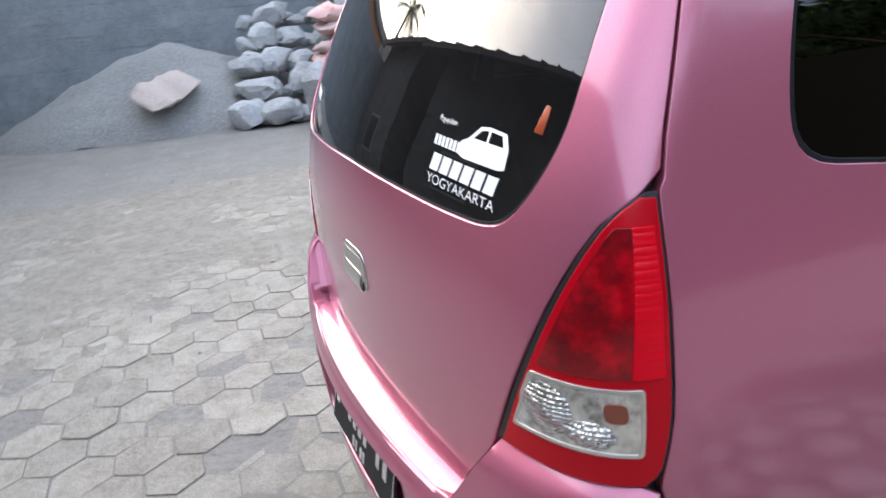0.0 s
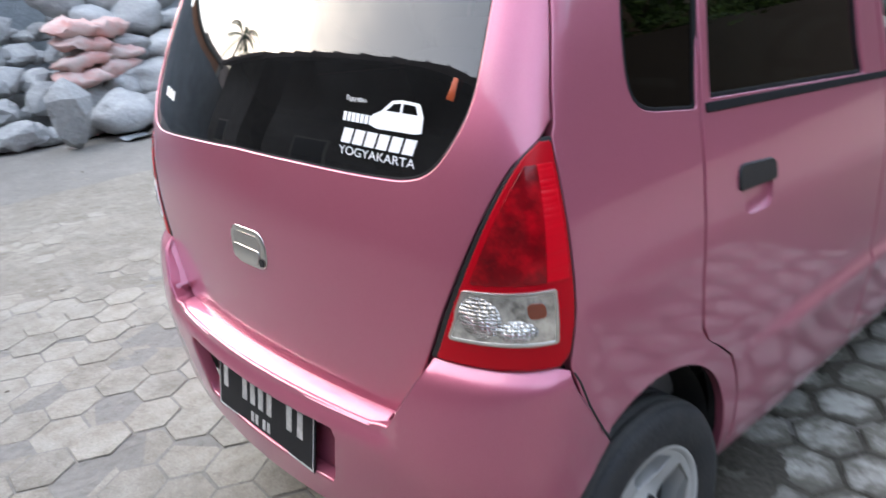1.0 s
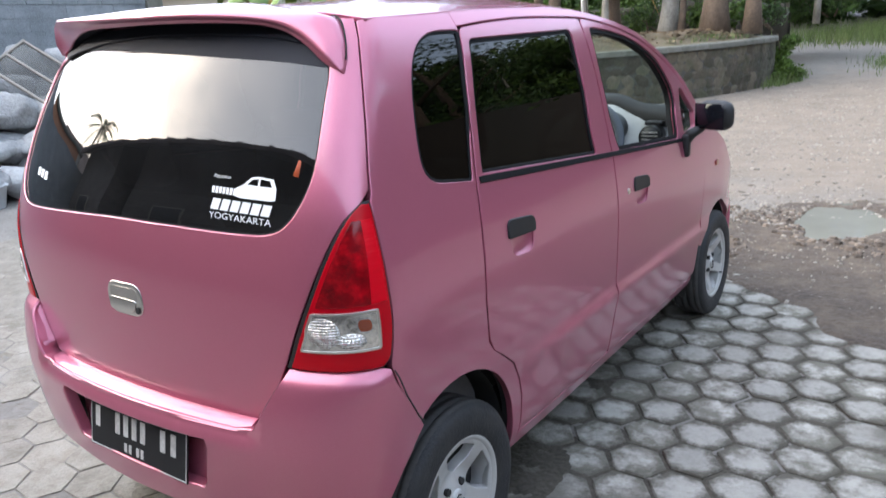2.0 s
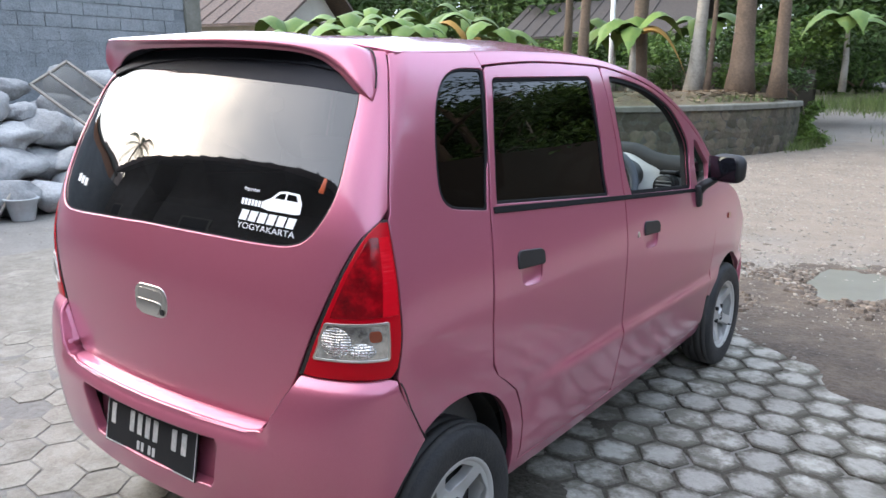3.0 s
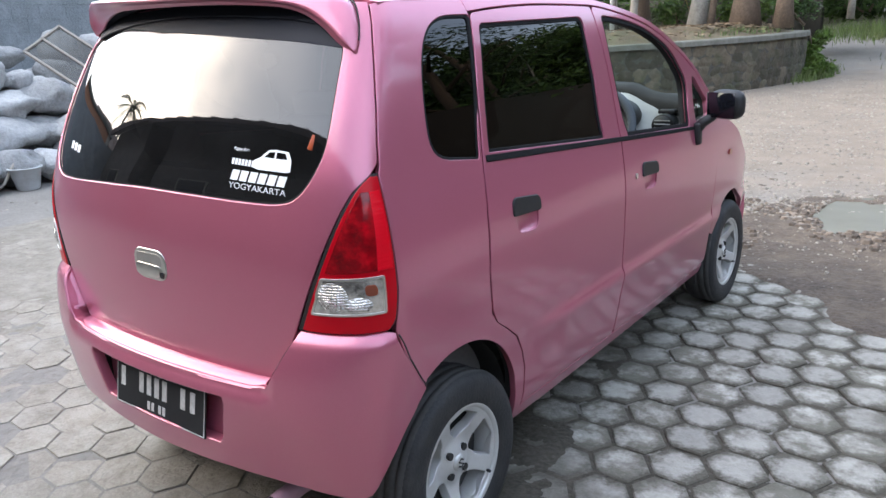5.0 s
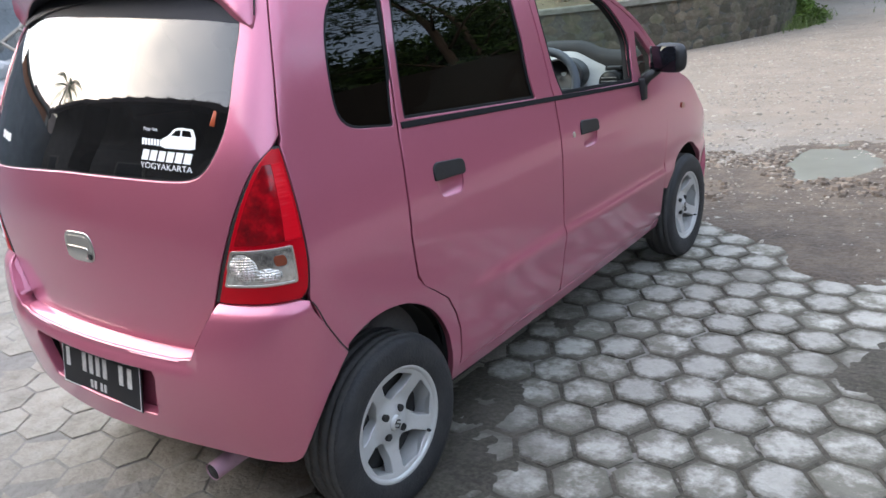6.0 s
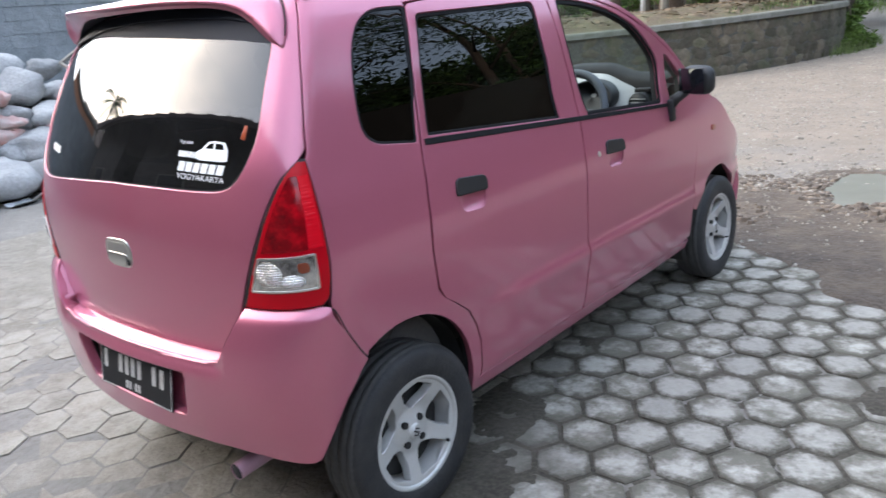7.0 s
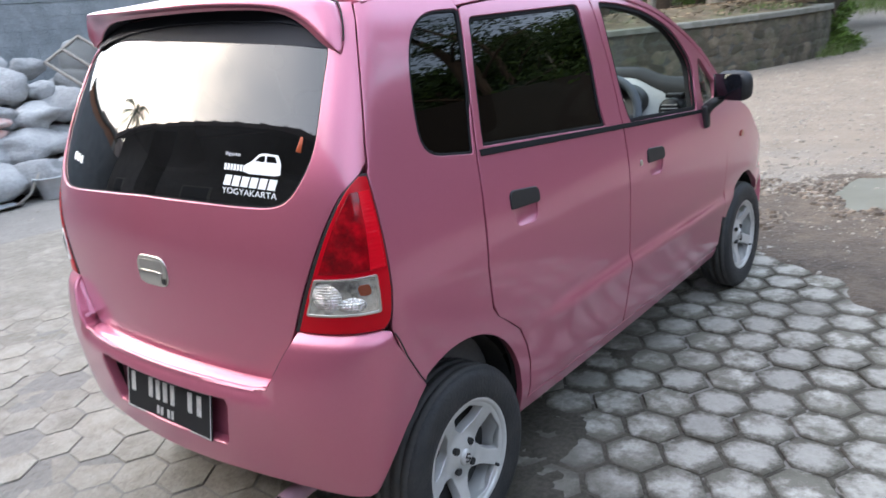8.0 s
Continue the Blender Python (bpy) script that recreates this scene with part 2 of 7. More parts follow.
def sheet(name, surf, outline, holes, material, parent, thick=0.012, h=0.03, off=0.0, label="", lip=0.0025, flip=False):
    """A panel cut out of a surface: surf(u, v) gives points; outline and holes are polygons in (u, v). Edges are turned in."""
    loops = [dense(list(outline), h * 0.8)] + [dense(list(o), h * 0.8) for o in holes]
    verts, edges = [], []
    for lp in loops:
        k = len(verts)
        verts += lp
        edges += [(k + i, k + (i + 1) % len(lp)) for i in range(len(lp))]
    P = np.array(loops[0])
    gx, gy = np.meshgrid(np.arange(P[:, 0].min(), P[:, 0].max(), h), np.arange(P[:, 1].min(), P[:, 1].max(), h))
    gx = gx + (np.arange(gx.shape[0])[:, None] % 2) * h * 0.5
    gx, gy = gx.ravel(), gy.ravel()
    ok = inside(loops[0], gx, gy)
    for lp in loops[1:]:
        ok &= ~inside(lp, gx, gy)
    B = np.array(verts)
    gx, gy = gx[ok], gy[ok]
    d = np.full(len(gx), 9.0)
    for i in range(0, len(B), 200):
        d = np.minimum(d, np.sqrt((gx[:, None] - B[None, i : i + 200, 0]) ** 2 + (gy[:, None] - B[None, i : i + 200, 1]) ** 2).min(axis=1))
    gx, gy = gx[d > h * 0.45], gy[d > h * 0.45]
    allv = [Vector(v) for v in verts] + [Vector((float(a), float(b))) for a, b in zip(gx, gy)]
    co, _, tri, *_ = delaunay_2d_cdt(allv, edges, [], 0, 1e-6)
    C = np.array([tuple(c) for c in co])
    T = np.array([f for f in tri])
    cen = C[T].mean(axis=1)
    keep = inside(loops[0], cen[:, 0], cen[:, 1])
    for lp in loops[1:]:
        keep &= ~inside(lp, cen[:, 0], cen[:, 1])
    T = T[keep]
    used = np.unique(T)
    re = -np.ones(len(C), int)
    re[used] = np.arange(len(used))
    C, T = C[used], re[T]
    e = 1e-4
    X = surf(C[:, 0], C[:, 1])
    N = np.cross(surf(C[:, 0] + e, C[:, 1]) - surf(C[:, 0] - e, C[:, 1]), surf(C[:, 0], C[:, 1] + e) - surf(C[:, 0], C[:, 1] - e))
    N /= np.linalg.norm(N, axis=1)[:, None] + 1e-12
    a, b, c = C[T[:, 0]], C[T[:, 1]], C[T[:, 2]]
    cw = ((b - a)[:, 0] * (c - a)[:, 1] - (b - a)[:, 1] * (c - a)[:, 0]) < 0
    T[cw] = T[cw][:, ::-1]
    if flip:
        N, T = -N, T[:, ::-1]
    X = X + N * off
    count = {}
    for f in T:
        for i in range(3):
            k = (f[i], f[(i + 1) % 3])
            count[k] = count.get(k, 0) + 1
    rim = [k for k in count if (k[1], k[0]) not in count]
    outw = np.zeros_like(X)
    for i, j in rim:
        o = np.cross(X[j] - X[i], N[i])
        o /= np.linalg.norm(o) + 1e-12
        outw[i] += o
        outw[j] += o
    ids = sorted({i for k in rim for i in k})
    outw[ids] /= np.linalg.norm(outw[ids], axis=1)[:, None] + 1e-12
    n0 = len(X)
    r1 = {v: n0 + i for i, v in enumerate(ids)}
    r2 = {v: n0 + len(ids) + i for i, v in enumerate(ids)}
    V = np.vstack([X, X[ids] + outw[ids] * lip - N[ids] * lip, X[ids] + outw[ids] * lip - N[ids] * max(thick, lip * 1.5)])
    VN = np.vstack([N, outw[ids], outw[ids]])
    F = [tuple(f) for f in T]
    for i, j in rim:
        F += [(j, i, r1[i], r1[j]), (r1[j], r1[i], r2[i], r2[j])]
    me = bpy.data.meshes.new(name)
    me.from_pydata([tuple(v) for v in V], [], F)
    me.materials.append(material)
    me.shade_smooth()
    me.normals_split_custom_set_from_vertices([tuple(v) for v in VN])
    ob = new(name, me)
    ob.parent = parent
    if label:
        ob["label"] = label
    return ob


# ---- the car: surfaces ----
W_SIDE = curve((0.18, 0.635), (0.25, 0.665), (0.35, 0.697), (0.5, 0.714), (0.65, 0.731), (0.85, 0.736), (1.0, 0.72), (1.12, 0.697), (1.3, 0.662), (1.48, 0.612), (1.55, 0.57), (1.6, 0.46))
Y_REAR = curve((0.18, -0.44), (0.5, -0.455), (0.8, -0.457), (0.95, -0.455), (1.1, -0.438), (1.25, -0.387), (1.43, -0.302), (1.52, -0.25), (1.6, -0.19))
R_CORNER = curve((0.18, 0.21), (0.8, 0.215), (1.1, 0.19), (1.43, 0.185), (1.6, 0.185))
TAPER = curve((-0.5, 1.0), (0.0, 1.0), (1.2, 1.0), (1.9, 0.998), (2.3, 0.985), (2.55, 0.955), (2.75, 0.90), (2.95, 0.80))
A_REAR, A_CORNER = 0.52, 0.30


def plan(u, z, w, yr, ry, bow=0.045, rx=0.20):
    """A body outline at height z: rear face, corner, then the flank; u < 0 is the left half."""
    u, z = np.broadcast_arrays(np.asarray(u, float), np.asarray(z, float))
    s, a = np.where(u < 0, -1.0, 1.0), np.abs(u)
    xr = w - rx
    yb = yr + ry
    q = np.clip(a / A_REAR, 0, 1)
    xa, ya = q * xr, yr + bow * q * q
    t = np.clip((a - A_REAR) / A_CORNER, 0, 1)
    p0x, p0y = xr, yr + bow
    sl = 2 * bow / xr
    p1x, p1y = xr + 0.62 * rx, p0y + 0.62 * rx * sl
    p2x, p2y = w, yb - 0.62 * (yb - p0y)
    k = 1 - t
    xb = k**3 * p0x + 3 * k * k * t * p1x + 3 * k * t * t * p2x + t**3 * w
    yb2 = k**3 * p0y + 3 * k * k * t * p1y + 3 * k * t * t * p2y + t**3 * yb
    ys = yb + np.maximum(a - A_REAR - A_CORNER, 0)
    rear, side = a < A_REAR, a > A_REAR + A_CORNER
    x = np.where(rear, xa, np.where(side, w, xb))
    y = np.where(rear, ya, np.where(side, ys, yb2))
    return s * x, y


def body(u, z):
    x, y = plan(u, z, W_SIDE(z), Y_REAR(z), R_CORNER(z))
    # pressed crease low on the doors, and the flank's slight bow
    zc = 0.572 - 0.02 * np.clip(y - 1.0, 0, 2)
    fade = np.clip((y - 0.30) / 0.25, 0, 1)
    crease = 0.022 * fade / (1 + np.exp((z - zc) / 0.010)) * np.exp(-np.maximum(zc - z, 0) / 0.14)
    x = x * TAPER(y) + np.sign(x) * (crease - 0.004 * np.clip(y - 1.2, -2, 2) ** 2 * np.clip((y + 0.2) / 0.4, 0, 1))
    return np.stack([x, y, z + 0 * x], -1)


WB = curve((0.18, 0.66), (0.28, 0.70), (0.4, 0.722), (0.6, 0.739), (0.72, 0.747), (0.760, 0.747), (0.782, 0.743), (0.80, 0.734), (0.9, 0.734))
YB = curve((0.18, -0.40), (0.25, -0.455), (0.35, -0.492), (0.5, -0.513), (0.60, -0.520), (0.66, -0.516), (0.72, -0.507), (0.760, -0.497), (0.782, -0.484), (0.80, -0.466), (0.9, -0.46))
RB = curve((0.18, 0.18), (0.4, 0.27), (0.66, 0.275), (0.8, 0.235), (0.9, 0.22))


def bumper_surface(u, z):
    x, y = plan(u, z, WB(z), YB(z), RB(z), bow=0.055, rx=0.21)
    # the upper edge rolls over into the step
    roll = np.clip((z - 0.596) / 0.040, 0, 1) ** 2 * np.clip((0.485 - np.abs(x)) / 0.05, 0, 1)
    return np.stack([x, y + 0.014 * roll, z + 0 * x], -1)


def solve_u(target, z, axis, surf=body):
    """The u at which the surface at height z reaches an x (axis 0) or a y (axis 1)."""
    lo, hi = (0.0, A_REAR + A_CORNER) if axis == 0 else (A_REAR * 0.2, 5.0)
    for _ in range(40):
        mid = (lo + hi) / 2
        if surf(mid, z)[..., axis] < target:
            lo = mid
        else:
            hi = mid
    return (lo + hi) / 2


def ux(points, surf=body):
    return [(float(solve_u(abs(x), z, 0, surf)) * (1 if x >= 0 else -1), z) for x, z in points]


def uy(points, surf=body):
    return [(float(solve_u(y, z, 1, surf)), z) for y, z in points]


def mirror(points):
    return [(-u, z) for u, z in reversed(points)]


def along(f, a, b, n):
    return [(float(t), float(f(t))) for t in np.linspace(a, b, n)]


# side elevation lines, (y, z)
Z_EDGE = curve((-0.25, 1.52), (-0.1, 1.53), (0.05, 1.535), (0.4, 1.545), (0.75, 1.548), (0.97, 1.535), (1.175, 1.505), (1.4, 1.455), (1.6, 1.375), (1.83, 1.245), (1.93, 1.16), (2.05, 1.06), (2.2, 0.98), (2.32, 0.93), (2.47, 0.825), (2.6, 0.75), (2.75, 0.66), (2.95, 0.55))
Z_DOORTOP = curve((0.2, 1.498), (0.4, 1.513), (0.6, 1.519), (0.96, 1.512), (1.175, 1.484), (1.4, 1.434), (1.6, 1.354), (1.83, 1.222), (1.93, 1.135), (2.02, 1.05))


def z_belt(y):
    return 1.128 - 0.0765 * y


def arc(cy, cz, r, a0, a1, n):
    return [(cy + r * math.cos(radians(a0 + (a1 - a0) * i / n)), cz + r * math.sin(radians(a0 + (a1 - a0) * i / n))) for i in range(n + 1)]


SEAM_R = curve((0.70, 0.118), (0.82, 0.108), (0.99, 0.128), (1.118, 0.150), (1.30, 0.186), (1.498, 0.244))
SEAM_M = curve((0.30, 0.962), (0.42, 0.972), (0.65, 0.972), (0.87, 0.976), (1.05, 0.988), (1.30, 0.978), (1.55, 0.962))
SEAM_UP = curve((1.13, -0.258), (1.163, -0.255), (1.30, -0.216), (1.45, -0.159), (1.53, -0.118))
LAMP_IN = curve((0.62, 0.41), (0.66, 0.452), (0.806, 0.535), (0.885, 0.569), (0.987, 0.613), (1.072, 0.646), (1.128, 0.668), (1.150, 0.680), (1.163, 0.687))
LAMP_OUT = curve((0.79, -0.290), (0.90, -0.272), (1.04, -0.265), (1.163, -0.262))


# ---- the car: panels ----
car = tagged(new("car"), "glossy metallic pink five-door hatchback parked on hexagon pavers", "car")


def left_body(u, z):
    p = body(u, z)
    return p * np.array([-1.0, 1.0, 1.0])


def both(name, outline, holes, material, **kw):
    """The same panel on the right and on the left flank."""
    a = sheet(name, body, outline, holes, material, car, **kw)
    b = sheet(name, left_body, outline, holes, material, car, flip=True, **kw)
    return a, b


GAP = 0.0055
# tailgate with its window opening
zt = np.linspace(0.66, 1.155, 16)
zs = np.linspace(1.18, 1.53, 10)
edge = [(a - GAP, b) for a, b in ux([(float(LAMP_IN(z)), float(z)) for z in zt])] + [(a - GAP, b) for a, b in uy([(float(SEAM_UP(z)), float(z)) for z in zs])]
half = ux([(0.0, 0.651), (0.20, 0.650), (0.38, 0.651), (0.430, 0.656)])[1:] + edge
tail_out = [(0.0, 0.651)] + half + [(0.30, 1.556), (0.0, 1.560)] + mirror([(0.30, 1.556)]) + mirror(half)
g_half = ux([(0.22, 1.096), (0.40, 1.089), (0.507, 1.088), (0.553, 1.110), (0.584, 1.162), (0.597, 1.215), (0.592, 1.29), (0.582, 1.36), (0.571, 1.432), (0.552, 1.458), (0.50, 1.488), (0.42, 1.508), (0.24, 1.526)])
glass_hole = rounded([(0.0, 1.101)] + g_half + [(0.0, 1.534)] + mirror(g_half), 0.045)
tailgate = sheet("tailgate", body, tail_out, [glass_hole], M_PAINT, car, thick=0.02, label="pink painted tailgate", lip=0.004)
rear_window = sheet("rear_window", body, [(u * 1.004, z + (z - 1.30) * 0.02) for u, z in glass_hole], [], M_GLASS, car, thick=0.004, off=-0.006, label="dark tinted rear window glass")
sheet("window_seal", body, [(u * 1.01, z + (z - 1.30) * 0.035) for u, z in glass_hole], [[(u * 0.992, z - (z - 1.30) * 0.022) for u, z in glass_hole]], M_RUBBER, car, thick=0.004, off=-0.004, label="black ceramic window border")

# dark reflection painted as a band along the rear window's top, slightly askew
band_low = curve((-0.60, 1.502), (-0.47, 1.508), (-0.30, 1.509), (0.07, 1.487), (0.30, 1.467), (0.45, 1.452), (0.60, 1.428))
band_outline = ux([(x, float(band_low(x))) for x in np.linspace(-0.545, 0.565, 24)]) + ux([(0.55, 1.455), (0.498, 1.486), (0.418, 1.506), (0.24, 1.524), (0.0, 1.530), (-0.24, 1.526), (-0.418, 1.518)])
sheet("window_dark_band", body, band_outline, [], M_BAND, car, thick=0.003, off=-0.004, h=0.02, label="black band along the top of the rear window in place of a reflection")

# black strip laid over the tailgate between the rear window and the spoiler
head = ux([(x, z) for x, z in ((0.0, 1.529), (0.22, 1.521), (0.40, 1.504), (0.48, 1.488), (0.50, 1.500), (0.46, 1.535), (0.30, 1.550))])
sheet("window_top_strip", body, head + [(0.0, 1.553)] + mirror(head[1:]), [], M_BAND, car, thick=0.003, off=0.0025, h=0.02, label="black strip over the tailgate top under the spoiler")

# quarter panels
qtop = [(float(y), float(Z_EDGE(y)) - 0.002) for y in np.linspace(0.235, -0.10, 8)]
qwin = rounded([(-0.066, 1.150), (0.136, 1.120), (0.186, 1.30), (0.242, 1.496), (0.085, 1.497), (-0.008, 1.43), (-0.058, 1.28)], [0.075, 0.012, 0.0, 0.018, 0.08, 0.10, 0.10])
q_out = (
    [(a + GAP, b) for a, b in uy([(float(SEAM_UP(z)), float(z)) for z in np.linspace(1.525, 1.168, 9)])]
    + [(a + GAP, b) for a, b in uy([(float(LAMP_OUT(z)), float(z)) for z in np.linspace(1.155, 0.80, 9)])]
    + uy([(-0.284, 0.789), (-0.258, 0.715), (-0.217, 0.647), (-0.190, 0.614)])
    + uy(arc(-0.045, 0.335, 0.322, 116, 20, 22))
    + uy([(0.272, 0.38), (0.278, 0.30), (0.283, 0.282), (0.310, 0.298), (0.314, 0.36), (0.308, 0.45), (0.288, 0.51), (0.248, 0.575), (0.185, 0.625), (0.138, 0.660)])
    + [(a - GAP, b) for a, b in uy([(float(SEAM_R(z)), float(z)) for z in np.linspace(0.695, 1.495, 14)])]
    + uy([(0.235, 1.515)])
    + uy(qtop)
)
both("quarter_panel", q_out, [uy(qwin)], M_PAINT, thick=0.02)
both("quarter_window", uy([(y * 1.0 + (y - 0.09) * 0.03, z + (z - 1.31) * 0.03) for y, z in qwin]), [], M_SIDEGLASS, thick=0.004, off=-0.007, label="dark tinted quarter window")
both("window_seal", uy([(y + (y - 0.09) * 0.02, z + (z - 1.31) * 0.02) for y, z in qwin]), [uy([(y - (y - 0.09) * 0.07, z - (z - 1.31) * 0.035) for y, z in qwin])], M_RUBBER, thick=0.004, off=-0.003)

# rear doors
rwin = rounded([(0.182, 1.131), (0.868, 1.073), (0.872, 1.28), (0.878, 1.478), (0.268, 1.472)], [0.008, 0.01, 0.0, 0.03, 0.025])
r_out = (
    [(a + GAP, b) for a, b in uy([(float(SEAM_R(z)), float(z)) for z in np.linspace(1.49, 0.70, 14)])]
    + uy([(0.145, 0.660), (0.192, 0.628), (0.256, 0.578), (0.297, 0.51), (0.317, 0.45), (0.323, 0.36), (0.318, 0.322), (0.60, 0.322), (0.955, 0.322)])
    + [(a - GAP, b) for a, b in uy([(float(SEAM_M(z)), float(z)) for z in np.linspace(0.34, 1.50, 14)])]
    + uy(along(lambda y: Z_DOORTOP(y) - GAP, 0.955, 0.26, 12))
)
handles = []


def handle_hole(y0, y1, z0, z1):
    return rounded([(y0 + 0.012, z0 - 0.048), (y1 - 0.020, z0 - 0.055), (y1 - 0.006, z1 - 0.012), (y0 + 0.006, z1 - 0.004)], 0.034, 8)


rh = handle_hole(0.245, 0.392, 0.935, 0.992)
fh = handle_hole(1.130, 1.277, 0.888, 0.944)
both("rear_door", r_out, [uy(rwin), uy(rh)], M_PAINT, thick=0.02, h=0.014)
both("door_window", uy([(y + (y - 0.55) * 0.012, z + (z - 1.28) * 0.03) for y, z in rwin]), [], M_SIDEGLASS, thick=0.004, off=-0.010, label="dark tinted rear door window")
both("window_seal", uy([(y + (y - 0.55) * 0.006, z + (z - 1.28) * 0.01) for y, z in rwin]), [uy([(y - (y - 0.55) * 0.035, z - (z - 1.28) * 0.05) for y, z in rwin])], M_RUBBER, thick=0.004, off=-0.006)

# front doors, window wound down
fwin = rounded([(1.045, 1.056), (1.66, 1.010), (1.705, 1.20), (1.575, 1.345), (1.36, 1.432), (1.16, 1.468), (1.012, 1.480)], [0.01, 0.02, 0.06, 0.08, 0.1, 0.06, 0.03])
ftri = rounded([(1.735, 1.012), (1.90, 1.03), (1.915, 1.10), (1.80, 1.205), (1.765, 1.215)], 0.012)
f_out = (
    [(a + GAP, b) for a, b in uy([(float(SEAM_M(z)), float(z)) for z in np.linspace(1.495, 0.34, 14)])]
    + uy([(0.975, 0.322), (1.40, 0.318), (1.90, 0.312), (1.985, 0.330), (1.968, 0.45), (1.971, 0.60), (1.990, 0.72), (2.00, 0.85), (2.01, 0.98), (2.0, 1.045)])
    + uy(along(lambda y: Z_DOORTOP(y) - GAP, 1.98, 0.985, 20))
)
both("front_door", f_out, [uy(fwin), uy(ftri), uy(fh)], M_PAINT, thick=0.02, h=0.014)
both("corner_window", uy(ftri), [], M_CLEAR, thick=0.004, off=-0.01, label="small clear triangular corner window")
both("window_seal", uy([(y + (y - 1.35) * 0.006, z + (z - 1.25) * 0.01) for y, z in fwin]), [uy([(y - (y - 1.35) * 0.045, z - (z - 1.25) * 0.07) for y, z in fwin])], M_RUBBER, thick=0.004, off=-0.006)

# roof rails, sills, front wings
rail = uy(along(lambda y: Z_EDGE(y) - 0.002, 0.24, 1.98, 30)) + uy(along(lambda y: Z_DOORTOP(y) + GAP * 0.6, 1.98, 0.24, 30))
both("roof_rail", rail, [], M_PAINT, thick=0.012, h=0.02)
sill = uy([(0.284, 0.272), (1.0, 0.268), (1.98, 0.268), (1.985, 0.305), (1.4, 0.312), (0.975, 0.316), (0.32, 0.316)])
both("sill", sill, [], M_PAINT, thick=0.02)
wing = (
    uy([(2.008, 0.98), (1.998, 0.85), (1.996, 0.72), (1.977, 0.60), (1.974, 0.47)])
    + uy(arc(2.30, 0.29, 0.325, 150, -2, 26))
    + uy([(2.70, 0.27), (2.735, 0.40), (2.735, 0.63)])
    + uy(along(lambda y: Z_EDGE(y) - 0.004, 2.72, 2.03, 12))
)
both("front_wing", wing, [], M_PAINT, thick=0.02)


# roof, windscreen and bonnet lie on one strip between the two upper edges
CROWN = curve((-0.25, 0.055), (0.3, 0.062), (0.9, 0.066), (1.2, 0.075), (1.6, 0.085), (1.95, 0.075), (2.15, 0.055), (2.5, 0.06), (2.95, 0.04))


def top(s, y):
    """s runs from -1 to 1 across the car."""
    s, y = np.broadcast_arrays(np.asarray(s, float), np.asarray(y, float))
    ze = Z_EDGE(y)
    xe = (W_SIDE(ze)) * TAPER(y)
    a = np.minimum(np.abs(s), 1.0)
    return np.stack([s * xe, y + 0 * s, ze + CROWN(y) * (1 - a**2.4)], -1)


roof_y = [(s, -0.10 - 0.06 * (1 - s * s)) for s in np.linspace(-0.995, 0.995, 21)]
roof_front = [(s, 1.16 + 0.10 * (1 - s * s)) for s in np.linspace(0.995, -0.995, 21)]
sheet("roof", top, roof_y + roof_front, [], M_PAINT, car, thick=0.012, h=0.05)
screen_out = [(s, 1.165 + 0.10 * (1 - s * s)) for s in np.linspace(-0.93, 0.93, 21)] + [(s, 1.93 + 0.22 * (1 - s * s)) for s in np.linspace(0.93, -0.93, 21)]
sheet("windscreen", top, screen_out, [], M_CLEAR, car, thick=0.004, h=0.06, off=-0.004, label="clear windscreen glass")
for s0 in (1, -1):
    pill = [(s0 * 0.935, 1.165), (s0 * 0.995, 1.165), (s0 * 0.995, 2.0), (s0 * 0.90, 2.0)]
    sheet("windscreen_pillar", top, pill[::s0], [], M_PAINT, car, thick=0.012, h=0.03)
bonnet = [(s, 1.985 + 0.20 * (1 - s * s)) for s in np.linspace(-0.985, 0.985, 21)] + [(s, 2.70 + 0.16 * (1 - s * s)) for s in np.linspace(0.985, -0.985, 21)]
sheet("bonnet", top, bonnet, [], M_PAINT, car, thick=0.012, h=0.05)

# front end
YF = curve((0.2, 2.86), (0.3, 2.93), (0.5, 2.98), (0.62, 2.97), (0.72, 2.92), (0.80, 2.86), (0.9, 2.80))


def fascia(x, z):
    x, z = np.broadcast_arrays(np.asarray(x, float), np.asarray(z, float))
    return np.stack([x, YF(z) - 0.24 * np.abs(x / 0.66) ** 2.6, 0.067 + 0.72 * z + 0 * x], -1)


lampf = rounded([(0.38, 0.66), (0.60, 0.70), (0.635, 0.80), (0.42, 0.76)], 0.03)
grille = rounded([(-0.32, 0.62), (0.32, 0.62), (0.30, 0.70), (-0.30, 0.70)], 0.02)
intake = rounded([(-0.40, 0.30), (0.40, 0.30), (0.36, 0.44), (-0.36, 0.44)], 0.03)
sheet("front_bumper", fascia, rounded([(-0.655, 0.24), (0.655, 0.24), (0.655, 0.80), (0.4, 0.80), (0, 0.84), (-0.4, 0.80), (-0.655, 0.80)], 0.02), [lampf, mirror(lampf), grille, intake], M_PAINT, car, thick=0.03, flip=True)
for hole, nm, m in ((lampf, "headlight", M_LAMPWHITE), (mirror(lampf), "headlight", M_LAMPWHITE), (grille, "grille", M_BLACK), (intake, "intake", M_BLACK)):
    sheet(nm, fascia, [(x * 1.01, z) for x, z in hole], [], m, car, thick=0.01, off=0.010 if nm != "headlight" else -0.002, flip=True)

